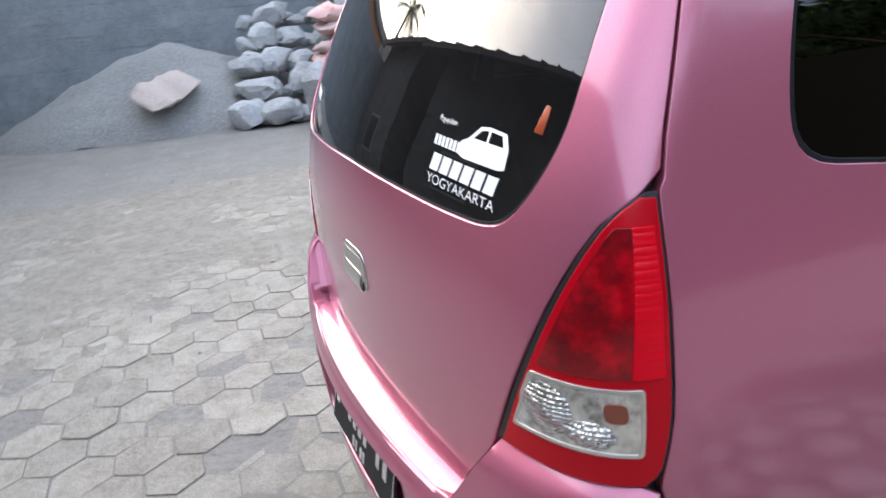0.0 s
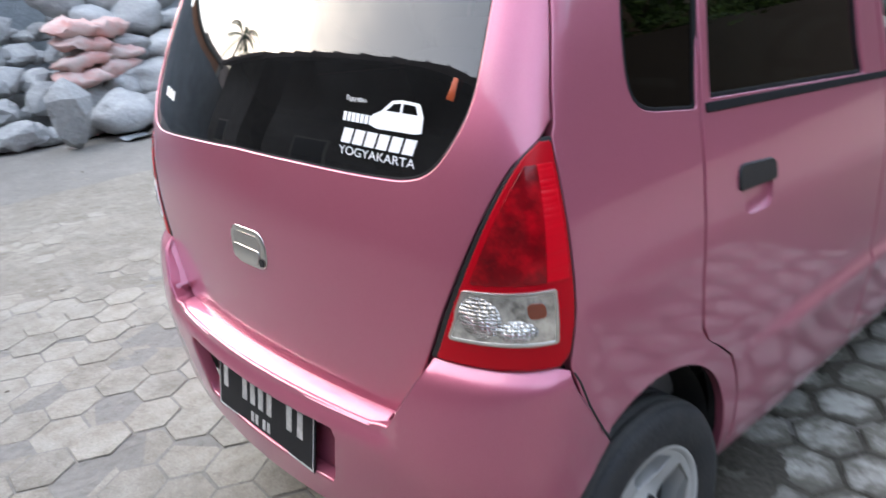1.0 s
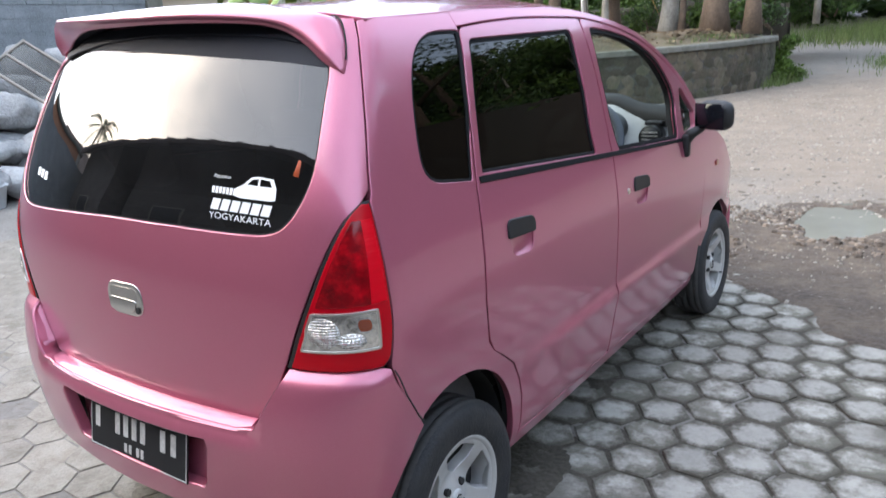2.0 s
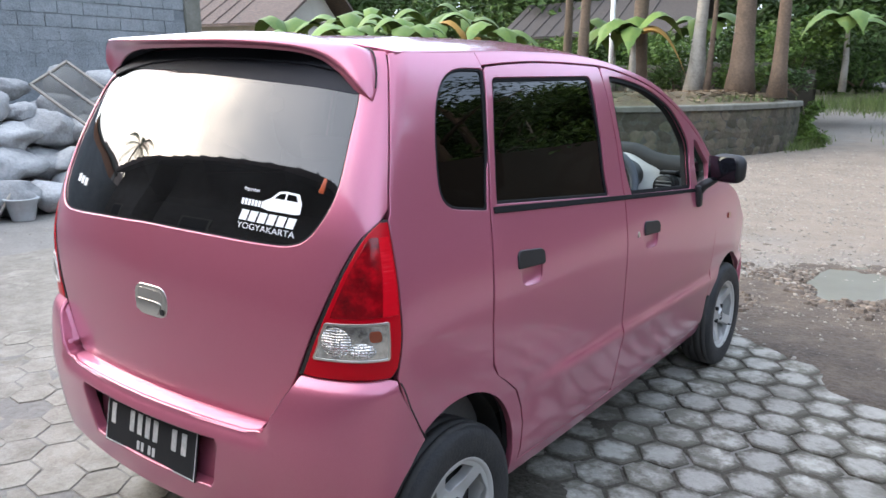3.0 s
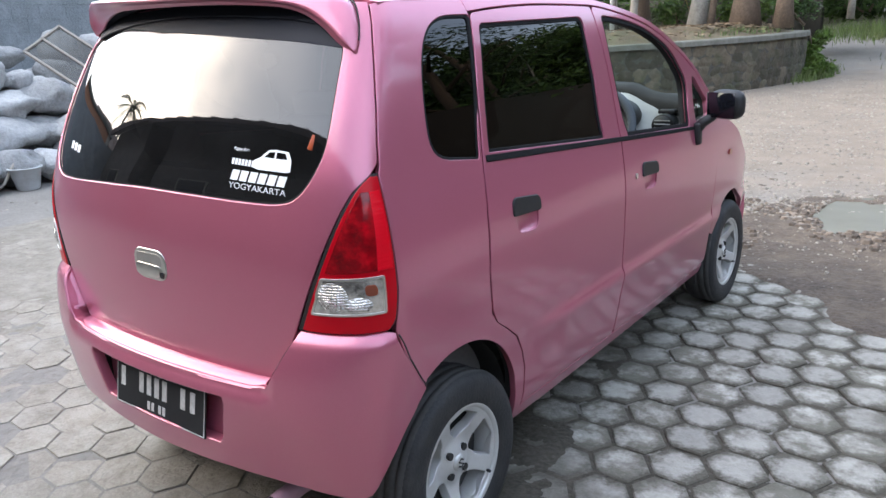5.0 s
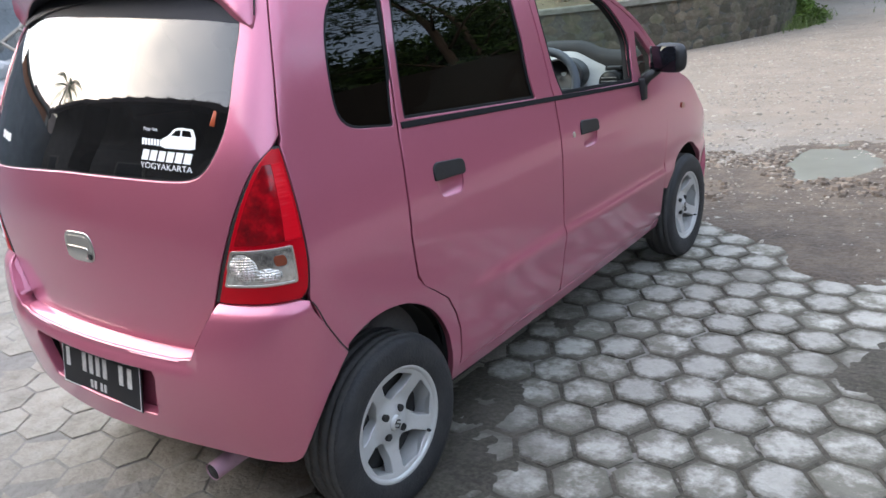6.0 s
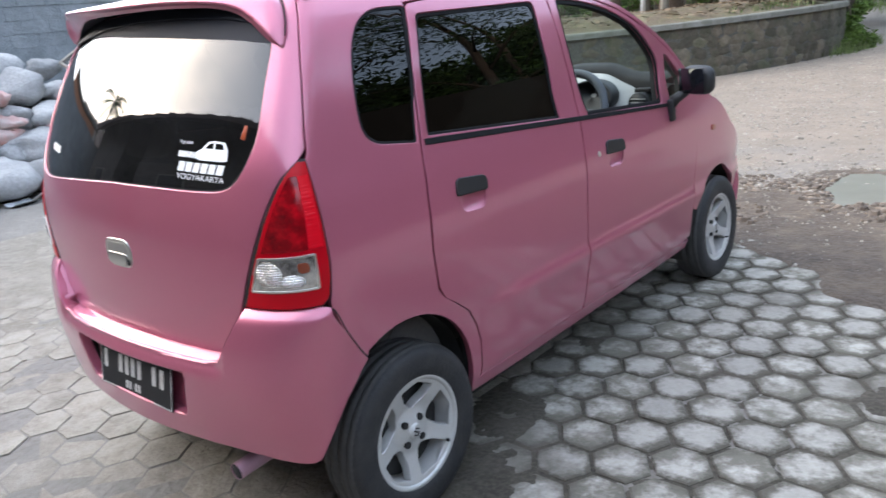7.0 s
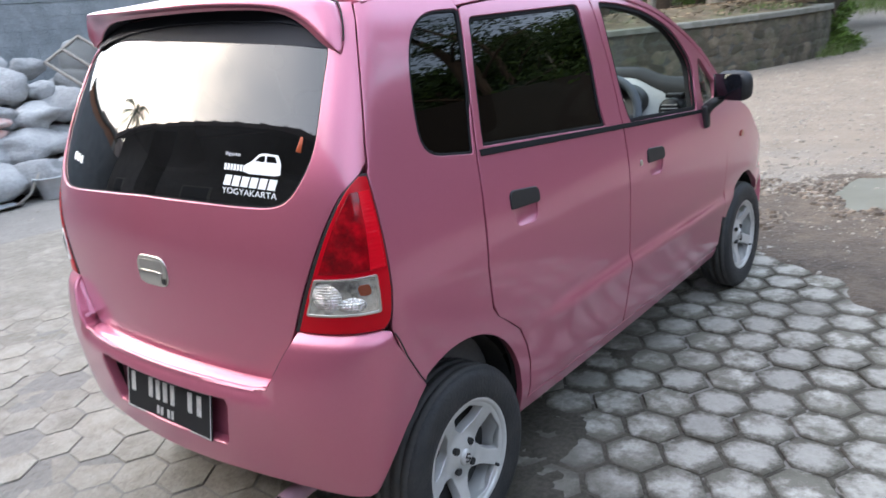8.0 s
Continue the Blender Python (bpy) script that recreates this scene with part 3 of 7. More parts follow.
# dark liner behind the gaps
lin_side = uy([(-0.16, 0.64)] + arc(-0.045, 0.335, 0.33, 112, 18, 16) + [(0.29, 0.26), (1.95, 0.25)]) + uy([(1.96, 0.50), (1.95, 0.98), (1.93, 1.10)]) + uy(along(lambda y: Z_EDGE(y) - 0.012, 1.90, -0.10, 30)) + uy([(-0.16, 1.44), (-0.20, 1.32), (-0.235, 1.17), (-0.2, 0.9)])
both("door_lining", lin_side, [uy(qwin), uy(rwin), uy(fwin), uy(ftri)], M_INNER, thick=0.02, off=-0.022, h=0.05, label="black inner body lining")
lin_rear = [(0.0, 0.60), (0.52, 0.60)] + uy([(-0.20, 0.66), (-0.20, 0.9), (-0.20, 1.17), (-0.18, 1.30), (-0.12, 1.45), (-0.08, 1.52)])
lin_rear = lin_rear + [(0.0, 1.53)] + mirror(lin_rear[1:])
sheet("tailgate_lining", body, lin_rear, [[(u * 0.99, z - (z - 1.3) * 0.03) for u, z in glass_hole]], M_INNER, car, thick=0.02, off=-0.024, h=0.05)
sheet("roof_lining", top, [(s * 0.96, y + 0.02) for s, y in roof_y] + [(s * 0.96, y) for s, y in roof_front], [], M_INNER, car, thick=0.01, off=-0.03, h=0.08)

# rear bumper with the plate recess and the step
STEP_Z = 0.638
b_in = [(0.0, STEP_Z), (0.2, STEP_Z)] + ux([(0.40, 0.637), (0.456, 0.646), (0.497, 0.706), (0.54, 0.795)], bumper_surface)
b_in += ux([(0.60, 0.795), (0.67, 0.795)], bumper_surface)
b_half = b_in[1:] + uy([(-0.31, 0.794), (-0.294, 0.787), (-0.270, 0.715), (-0.230, 0.645), (-0.203, 0.610)], bumper_surface) + uy([(-0.236, 0.580), (-0.281, 0.530), (-0.322, 0.462), (-0.343, 0.415)], bumper_surface) + [(0.700, 0.384), (0.690, 0.370), (0.672, 0.363), (0.64, 0.365), (0.60, 0.372), (0.54, 0.382), (0.45, 0.386), (0.30, 0.386), (0.15, 0.384)]
b_out = [(0.0, STEP_Z)] + b_half + [(0.0, 0.382)] + mirror(b_half)
recess = ux([(-0.275, 0.452), (0.272, 0.452), (0.285, 0.47), (0.322, 0.586), (0.312, 0.606), (-0.312, 0.606), (-0.322, 0.586), (-0.285, 0.47)], bumper_surface)
sheet("rear_bumper", bumper_surface, b_out, [recess], M_PAINT, car, thick=0.03, lip=0.006, h=0.012, label="pink moulded rear bumper with step and plate recess")


def recess_back(u, z):
    p = bumper_surface(u, z)
    p[..., 1] += 0.030 + 0.035 * np.clip((p[..., 2] - 0.45) / 0.15, 0, 1.1)
    return p


sheet("plate_recess", recess_back, [(u * 1.03, z + (z - 0.54) * 0.04) for u, z in recess], [], M_PAINT, car, thick=0.005)


def step_surface(u, v):
    """The ledge between the bumper's upper edge (v = 0) and the tailgate (v = 1)."""
    u, v = np.broadcast_arrays(np.asarray(u, float), np.asarray(v, float))
    a, b = bumper_surface(u, STEP_Z + 0 * u), body(u, 0.654 + 0 * u)
    p = a + (b - a) * v[..., None] / 0.06
    p[..., 2] = STEP_Z + 0.017 * np.sin(np.clip(v / 0.06, 0, 1) * math.pi / 2)
    return p


ledge_line = []
for (u0, z0), (u1, z1) in zip(b_in[2:], b_in[3:]):
    ledge_line += [(u0 + (u1 - u0) * k / 6, z0 + (z1 - z0) * k / 6) for k in range(6)]
for sgn in (1, -1):
    def ledge_point(i, j):
        u, z = ledge_line[i]
        a, b = bumper_surface(u, z), body(min(u + 0.004, 0.80), z)
        p = a + (b - a) * (j / 3)
        return (sgn * float(p[0]) - sgn * 0.006 * j * (z > 0.67), float(p[1]) + 0.004 * j, float(p[2]) + 0.002 - 0.001 * j)

    part("bumper_ledge", grid_bm(len(ledge_line), 4, ledge_point, flip=sgn < 0), M_PAINT, car)
seam_line = []
_sk = uy([(-0.289, 0.784), (-0.278, 0.752), (-0.264, 0.715), (-0.244, 0.679), (-0.224, 0.646), (-0.198, 0.612)])
for (u0, z0), (u1, z1) in zip(_sk, _sk[1:]):
    for k in range(5):
        u, z = u0 + (u1 - u0) * k / 5, z0 + (z1 - z0) * k / 5
        p = body(u, z)
        p[0] = max(p[0], bumper_surface(float(solve_u(float(p[1]), z, 1, bumper_surface)), z)[0])
        seam_line.append(p)
for sgn in (1, -1):
    part("bumper_joint", tube_bm([(sgn * (float(p[0]) + 0.0015), float(p[1]), float(p[2])) for p in seam_line], 0.0019, 6), M_INNER, car, "dark joint between bumper and quarter panel")
us = solve_u(0.435, STEP_Z, 0, bumper_surface)
sheet("bumper_step", step_surface, [(-us, 0.0), (us, 0.0), (us * 0.985, 0.066), (-us * 0.985, 0.066)], [], M_PAINT, car, thick=0.01, h=0.02)


# tail lamps
def lamp_outline(inset, z0, z1):
    zz = np.linspace(z0, z1, 34)
    a = ux([(float(LAMP_IN(z)), float(z)) for z in zz])
    b = uy([(float(LAMP_OUT(z)), float(z)) for z in zz])
    return [(u - inset * 0.7 - 0.016 * max(0.0, 1 - (z - z0) / 0.024) ** 2, z) for u, z in b] + [(u + inset * 1.5, z) for u, z in reversed(a)]


def ribbed(surf):
    """The same surface with fine level ribs."""
    def f(u, z):
        u, z = np.broadcast_arrays(np.asarray(u, float), np.asarray(z, float))
        p = surf(u, z)
        nx = np.sign(p[..., :1]) * np.array([0.93, 0, 0]) + np.array([0, -0.37, 0])
        return p + nx * (0.0005 * np.abs(np.sin(np.pi * z / 0.0085)))[..., None]
    return f


for sgn, surf in ((1, body), (-1, left_body)):
    fl = sgn < 0
    sheet("lamp_gasket", surf, lamp_outline(0.0030, 0.800, 1.155), [], M_BLACK, car, thick=0.012, off=0.0015, h=0.02, lip=0.001, flip=fl, label="black rubber gasket round the tail lamp")
    lamp = sheet("tail_lamp", surf, lamp_outline(0.010, 0.802, 1.148), [], M_LAMPRED, car, thick=0.03, off=0.004, h=0.015, lip=0.005, flip=fl, label="red tail lamp with clear lower reflector")
    zz = np.linspace(0.945, 1.118, 12)
    inner = [(u + 0.026, z) for u, z in ux([(float(LAMP_IN(z)), float(z)) for z in zz])]
    split = uy([(-0.318 + 0.020 * (float(z) - 0.945) / 0.17, float(z)) for z in zz])
    outer = [(u - 0.014, z) for u, z in uy([(float(LAMP_OUT(z)), float(z)) for z in zz])]
    k = next(i for i in range(12) if inner[i][0] > split[i][0] - 0.004) if any(inner[i][0] > split[i][0] - 0.004 for i in range(12)) else 12
    sheet("brake_lens", surf, inner[:k] + split[:k][::-1], [], M_LAMPDARK, lamp, thick=0.003, off=0.006, h=0.010, lip=0.001, flip=fl, label="dark red faceted brake lens")
    sheet("ribbed_lens", ribbed(surf), [(u + 0.002, z) for u, z in split[: k]] + [(u + 0.002, z) for u, z in inner[k:]] + outer[::-1], [], M_LAMPBRIGHT, lamp, thick=0.003, off=0.0055, h=0.0032, lip=0.001, flip=fl, label="bright red ribbed outer lens")
    zc = np.linspace(0.848, 0.928, 6)
    ck = [(u + 0.025, z) for u, z in ux([(float(LAMP_IN(z)), float(z)) for z in zc])]
    co = uy([(-0.308, 0.928), (-0.312, 0.848)])
    box = rounded(ck + co, 0.006)
    sheet("lens_rim", surf, [(u + (0.004 if u > 0.62 else -0.004), z + (0.004 if z > 0.89 else -0.004)) for u, z in box], [box], M_CHROME, lamp, thick=0.003, off=0.0068, h=0.01, lip=0.001, flip=fl, label="pale rim of the clear lens")
    um = 0.5 * (ck[2][0] + co[0][0])
    sheet("reversing_lens", surf, rounded([(ck[0][0], 0.848), (um - 0.0006, 0.848), (um - 0.0006, 0.928), (ck[-1][0], 0.928)], 0.006), [], M_LENSDARK, lamp, thick=0.003, off=0.0058, h=0.012, lip=0.001, flip=fl, label="clear reversing lens over a silvered reflector")
    sheet("indicator_lens", surf, rounded([(um, 0.848), (co[1][0], 0.848), (co[0][0], 0.928), (um, 0.928)], 0.006), [], M_LENSDARK, lamp, thick=0.003, off=0.0056, h=0.012, lip=0.001, flip=fl, label="clear indicator lens over a silvered reflector")
    wide = co[1][0] - ck[0][0]
    for cu, cz, ru, rz in ((ck[0][0] + 0.29 * wide, 0.889, 0.20 * wide, 0.033), (ck[0][0] + 0.62 * wide, 0.869, 0.20 * wide, 0.016)):
        def bowl(u, z, cu=cu, cz=cz, ru=ru, rz=rz, surf=surf, sgn=sgn):
            u, z = np.broadcast_arrays(np.asarray(u, float), np.asarray(z, float))
            p = surf(u, z)
            k = np.clip(1 - ((u - cu) / ru) ** 2 - ((z - cz) / rz) ** 2, 0, 1)
            return p + np.array([sgn * 0.7, -0.7, 0.0]) * (0.007 * k)[..., None]

        ring = [(cu + ru * math.cos(a), cz + rz * math.sin(a)) for a in np.linspace(0, 6.2832, 25)[:-1]]
        sheet("reflector_bowl", bowl, ring, [], M_FACET, lamp, thick=0.002, off=0.0062, h=0.006, lip=0.0005, flip=fl, label="bright faceted reflector bowl")
    uc = um + 0.55 * (co[0][0] - um)
    sheet("indicator_bulb", surf, rounded([(uc - 0.014, 0.890), (uc + 0.018, 0.890), (uc + 0.018, 0.914), (uc - 0.014, 0.914)], 0.010), [], M_AMBER, lamp, thick=0.003, off=0.0072, h=0.008, lip=0.001, flip=fl, label="dull amber bulb behind the clear lens")


# wheels
def lathe(name, profile, material, parent, sides=48, label="", tread=9.0):
    """A ring turned about the x axis from (radius, x) points, closed."""
    k = len(profile)
    def f(i, j):
        r, x = profile[j % k]
        # cross grooves of the tread
        a = 6.28318 * (i + (40 * abs(x) if r > tread else 0)) / sides
        if r > tread and i % 2 == 0:
            r -= 0.0032
        return (x, r * math.cos(a), r * math.sin(a))

    bm = grid_bm(sides, k + 1, f, close_u=True)
    bmesh.ops.remove_doubles(bm, verts=bm.verts, dist=1e-6)
    bmesh.ops.recalc_face_normals(bm, faces=bm.faces)
    return part(name, bm, material, parent, label)


def rim_face(y, z):
    y, z = np.broadcast_arrays(np.asarray(y, float), np.asarray(z, float))
    r = np.sqrt(y * y + z * z)
    return np.stack([0.052 - 0.018 * np.exp(-((r - 0.07) / 0.035) ** 2) + 0.010 * np.clip((r - 0.10) / 0.06, 0, 1) ** 2 + 0 * y, y, z], -1)


def build_wheel(at, outer):
    wheel = new("wheel")
    wheel.parent = car
    wheel.location = at
    wheel.scale = (outer, 1, 1)
    R = 0.270
    prof = [(0.172, 0.066), (0.180, 0.072), (0.200, 0.076), (0.235, 0.078), (0.255, 0.072), (0.266, 0.060), (R, 0.045)]
    for gx in (0.036, 0.0, -0.036):
        prof += [(R, gx + 0.004), (R - 0.006, gx + 0.003), (R - 0.006, gx - 0.003), (R, gx - 0.004)]
    prof += [(R, -0.045), (0.266, -0.060), (0.255, -0.072), (0.235, -0.078), (0.18, -0.072), (0.172, -0.066)]
    lathe("tyre", prof, M_TYRE, wheel, 168, "worn black tyre", tread=0.262)
    tread = [(0.2666, 0.060), (R + 0.0008, 0.046)]
    for gx in (0.036, 0.0, -0.036):
        tread += [(R + 0.0008, gx + 0.004), (R - 0.005, gx + 0.003), (R - 0.005, gx - 0.003), (R + 0.0008, gx - 0.004)]
    lathe("tread", tread + [(R + 0.0008, -0.046), (0.2666, -0.060), (0.25, -0.055), (0.25, 0.055)], M_TREAD, wheel, 168, "worn tread coloured lighter, as if lit", tread=0.262)
    lathe("rim", [(0.176, 0.070), (0.180, 0.067), (0.176, 0.058), (0.166, 0.050), (0.160, 0.02), (0.160, -0.06), (0.168, -0.068), (0.163, -0.068), (0.155, -0.055), (0.155, 0.035), (0.160, 0.058), (0.168, 0.068)], M_ALLOY, wheel, 56, "silver alloy rim")
    holes = []
    for i in range(5):
        a0 = radians(80 + 72 * i)
        pts = []
        for rr, da in ((0.068, -7), (0.100, -25), (0.153, -28), (0.160, 0), (0.153, 28), (0.100, 25), (0.068, 7)):
            a = a0 + radians(da)
            pts.append((rr * math.cos(a), rr * math.sin(a)))
        holes.append(rounded(pts, 0.012))
    circle = [(0.166 * math.cos(i * 0.1309), 0.166 * math.sin(i * 0.1309)) for i in range(48)]
    sheet("spokes", rim_face, circle, holes, M_ALLOY, wheel, thick=0.03, h=0.012, lip=0.004, label="five broad silver spokes")
    # drum widened into a dark disc, painting shade behind the spoke openings
    lathe("brake_drum", [(0.0, 0.0), (0.147, 0.0), (0.150, -0.004), (0.150, -0.05), (0.0, -0.05)], M_INNER, wheel, 24, "brake drum widened to a dark disc that shades the wheel openings")
    # dark stubs stand in for the shaded nut recesses
    for i in range(4):
        a = radians(45 + 90 * i)
        bm = tube_bm([(0.036, 0.046 * math.cos(a), 0.046 * math.sin(a)), (0.049, 0.046 * math.cos(a), 0.046 * math.sin(a))], 0.011, 8)
        part("nut_hole_stub", bm, M_INNER, wheel, "dark stub in place of a shaded nut hole", smooth=False)
    lathe("hub_cap", [(0.0, 0.0565), (0.020, 0.056), (0.026, 0.050), (0.026, 0.04), (0.0, 0.04)], M_ALLOY, wheel, 24)
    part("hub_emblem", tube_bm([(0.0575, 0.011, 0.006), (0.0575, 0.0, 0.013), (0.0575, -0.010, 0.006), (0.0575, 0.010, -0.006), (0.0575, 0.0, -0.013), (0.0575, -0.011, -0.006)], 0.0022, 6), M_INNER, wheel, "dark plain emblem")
    part("valve", tube_bm([(0.055, 0.125, -0.09), (0.072, 0.120, -0.087)], 0.005, 6), M_BLACK, wheel)
    return wheel


for wy in (0.0, 2.36):
    for sx in (1, -1):
        build_wheel((sx * 0.622, wy, 0.270), sx)
# wheel wells and underside
for wy, cy, cz, r, sweep in ((0, -0.045, 0.335, 0.318, 190), (1, 2.30, 0.29, 0.338, 210)):
    for sx in (1, -1):
        bm = grid_bm(25, 6, lambda i, j: (sx * (0.40 + 0.052 * j), cy + r * math.cos(radians(-15 + sweep * i / 24)), cz + r * math.sin(radians(-15 + sweep * i / 24))))
        part("wheel_well", bm, M_INNER, car)
part("underbody", box_bm(-0.60, 0.60, 0.30, 1.96, 0.20, 0.24, 0.01), M_INNER, car)
part("floor_pan", box_bm(-0.40, 0.40, -0.30, 2.75, 0.30, 0.36, 0.01), M_INNER, car)

# exhaust
part("exhaust_pipe", tube_bm([(0.40, 0.1, 0.30), (0.40, -0.2, 0.30), (0.402, -0.36, 0.299), (0.404, -0.452, 0.294)], 0.026, 16, caps=False), M_PIPE, car, "pale pink painted exhaust tailpipe")
part("exhaust_inside", tube_bm([(0.402, -0.30, 0.298), (0.404, -0.449, 0.294)], 0.023, 16), M_INNER, car)

# spoiler: one swept wing, from the roof joint over the lip to the black header, its ends drooping to a point
def root_at(x):
    a = abs(x) / 0.505
    y = -0.055 - 0.080 * a**5
    return (x, y, float(top(min(a * 1.02, 0.97), y)[2]) + 0.002)


SP_ROOT = [(-0.548, -0.172, 1.500), (-0.552, -0.164, 1.516), (-0.552, -0.155, 1.534), (-0.535, -0.140, 1.556), root_at(-0.44), root_at(-0.22), root_at(0.0), root_at(0.22), root_at(0.44), (0.550, -0.150, 1.530), (0.578, -0.170, 1.500), (0.594, -0.187, 1.462), (0.599, -0.201, 1.424)]
SP_LIP = [(-0.541, -0.188, 1.499), (-0.541, -0.200, 1.530), (-0.530, -0.206, 1.562), (-0.500, -0.218, 1.584), (-0.420, -0.252, 1.591), (-0.21, -0.303, 1.582), (0.0, -0.316, 1.574), (0.21, -0.305, 1.566), (0.40, -0.262, 1.547), (0.462, -0.238, 1.530), (0.515, -0.228, 1.500), (0.570, -0.224, 1.453), (0.597, -0.212, 1.423)]
SP_INNER = [(-0.536, -0.184, 1.497), (-0.520, -0.192, 1.503), (-0.495, -0.198, 1.508), (-0.460, -0.206, 1.516), (-0.395, -0.226, 1.538), (-0.21, -0.278, 1.556), (0.0, -0.290, 1.553), (0.21, -0.280, 1.546), (0.39, -0.240, 1.530), (0.450, -0.222, 1.512), (0.502, -0.216, 1.482), (0.558, -0.214, 1.437), (0.592, -0.207, 1.420)]
SP_CURVES = [[curve(*((i - 6, p[k]) for i, p in enumerate(line))) for k in range(3)] for line in (SP_ROOT, SP_LIP, SP_INNER)]


def spoiler_point(i, j):
    t = -6 + 12 * i / 96
    r, p, q = (np.array([float(c(t)) for c in line]) for line in SP_CURVES)
    e = max(0.0, 1 - (abs(t) / 6) ** 4)
    back = q + np.array([0, 0.035, 0.006]) * e
    up = np.array([0, 0, 0.013]) * e
    sec = [r, r * 0.7 + p * 0.3 + up, r * 0.35 + p * 0.65 + 1.2 * up, r * 0.08 + p * 0.92 + 0.6 * up, p + np.array([0, 0.002, 0.001]) * e, p + np.array([0, 0.001, -0.005]) * e, p * 0.6 + q * 0.4 + np.array([0, 0.004, 0]) * e, q + np.array([0, 0, 0.004]) * e, q, q * 0.4 + back * 0.6, back, r - np.array([0, -0.004, 0.02])]
    return tuple(sec[j % len(sec)])


bm = grid_bm(97, 13, spoiler_point)
bmesh.ops.remove_doubles(bm, verts=bm.verts, dist=1e-5)
bmesh.ops.holes_fill(bm, edges=bm.edges)
bmesh.ops.recalc_face_normals(bm, faces=bm.faces)
spoiler = part("spoiler", bm, M_PAINT, car, "pink roof spoiler with drooping ends")
part("spoiler_joint", tube_bm([tuple(np.array(spoiler_point(i, 0)) + np.array([0, 0.002, 0.001])) for i in range(4, 93)], 0.0022, 6), M_INNER, spoiler, "dark joint between spoiler and roof")


def under_point(i, j):
    p, q = np.array(spoiler_point(i + 22, 8)), np.array(spoiler_point(i + 22, 10))
    return tuple(p + (q + np.array([0, 0.03, 0.0]) - p) * (0.06 + 0.94 * j / 4) + np.array([0, 0, -0.003]))


part("spoiler_underside", grid_bm(57, 5, under_point), M_BAND, spoiler, "black underside of the spoiler")

# lock plate on the tailgate
lk = ux([(-0.055, 0.858), (0.085, 0.858), (0.085, 0.938), (-0.055, 0.938)])
lock = sheet("lock_plate", body, rounded(lk, 0.036), [], M_CHROME, car, thick=0.006, off=0.003, h=0.008, lip=0.004, label="chrome tailgate handle plate with keyhole")
# recess is a flat patch; a duller metal carries its shade
sheet("grip_recess", body, rounded(ux([(-0.042, 0.893), (0.072, 0.893), (0.072, 0.929), (-0.042, 0.929)]), 0.016), [], M_ALLOYGREY, lock, thick=0.001, off=0.0035, h=0.01, lip=0.0005, label="grip recess drawn flat, its shade put into a duller metal")


def flap_surface(u, z):
    p = body(u, z)
    p[..., 1] -= 0.003 * np.clip(1 - ((z - 0.880) / 0.024) ** 2, 0, 1)
    return p


sheet("pull_flap", flap_surface, rounded(ux([(-0.046, 0.866), (0.052, 0.866), (0.066, 0.896), (-0.046, 0.898)]), 0.012), [], M_CHROME, lock, thick=0.004, off=0.004, h=0.006, lip=0.002)
sheet("keyhole", body, rounded(ux([(0.062, 0.866), (0.078, 0.866), (0.078, 0.882), (0.062, 0.882)]), 0.006), [], M_BLACK, lock, thick=0.002, off=0.0065, h=0.01, lip=0.0005)

# number plate: dark plate, white rim and plain bars
LEAN = pose(0, -0.5005, 0.452, -11)


def plate_box(name, x0, x1, y0, y1, z0, z1, material, parent, label=""):
    bm = box_bm(x0, x1, y0, y1, z0, z1)
    bmesh.ops.transform(bm, matrix=LEAN, verts=bm.verts)
    return part(name, bm, material, parent, label, smooth=False)


plate = plate_box("number_plate", -0.215, 0.215, -0.0015, 0.0015, 0.0, 0.135, M_PLATE, car, "black number plate with white bars and a thin white border")
for x0, x1, z0, z1 in ((-0.212, 0.212, 0.002, 0.0048), (-0.212, 0.212, 0.1302, 0.133), (-0.212, -0.2092, 0.0048, 0.1302), (0.2092, 0.212, 0.0048, 0.1302)):
    plate_box("plate_border", x0, x1, -0.0028, -0.0016, z0, z1, M_PLATEWHITE, plate)
for x0 in (-0.190, -0.096, -0.058, -0.020, 0.018, 0.104, 0.148):
    plate_box("plate_bar", x0, x0 + 0.021, -0.0028, -0.0016, 0.056, 0.114, M_PLATEWHITE, plate)
for x0 in (-0.054, -0.034, 0.000, 0.020):
    plate_box("plate_bar", x0, x0 + 0.012, -0.0028, -0.0016, 0.014, 0.038, M_PLATEWHITE, plate)

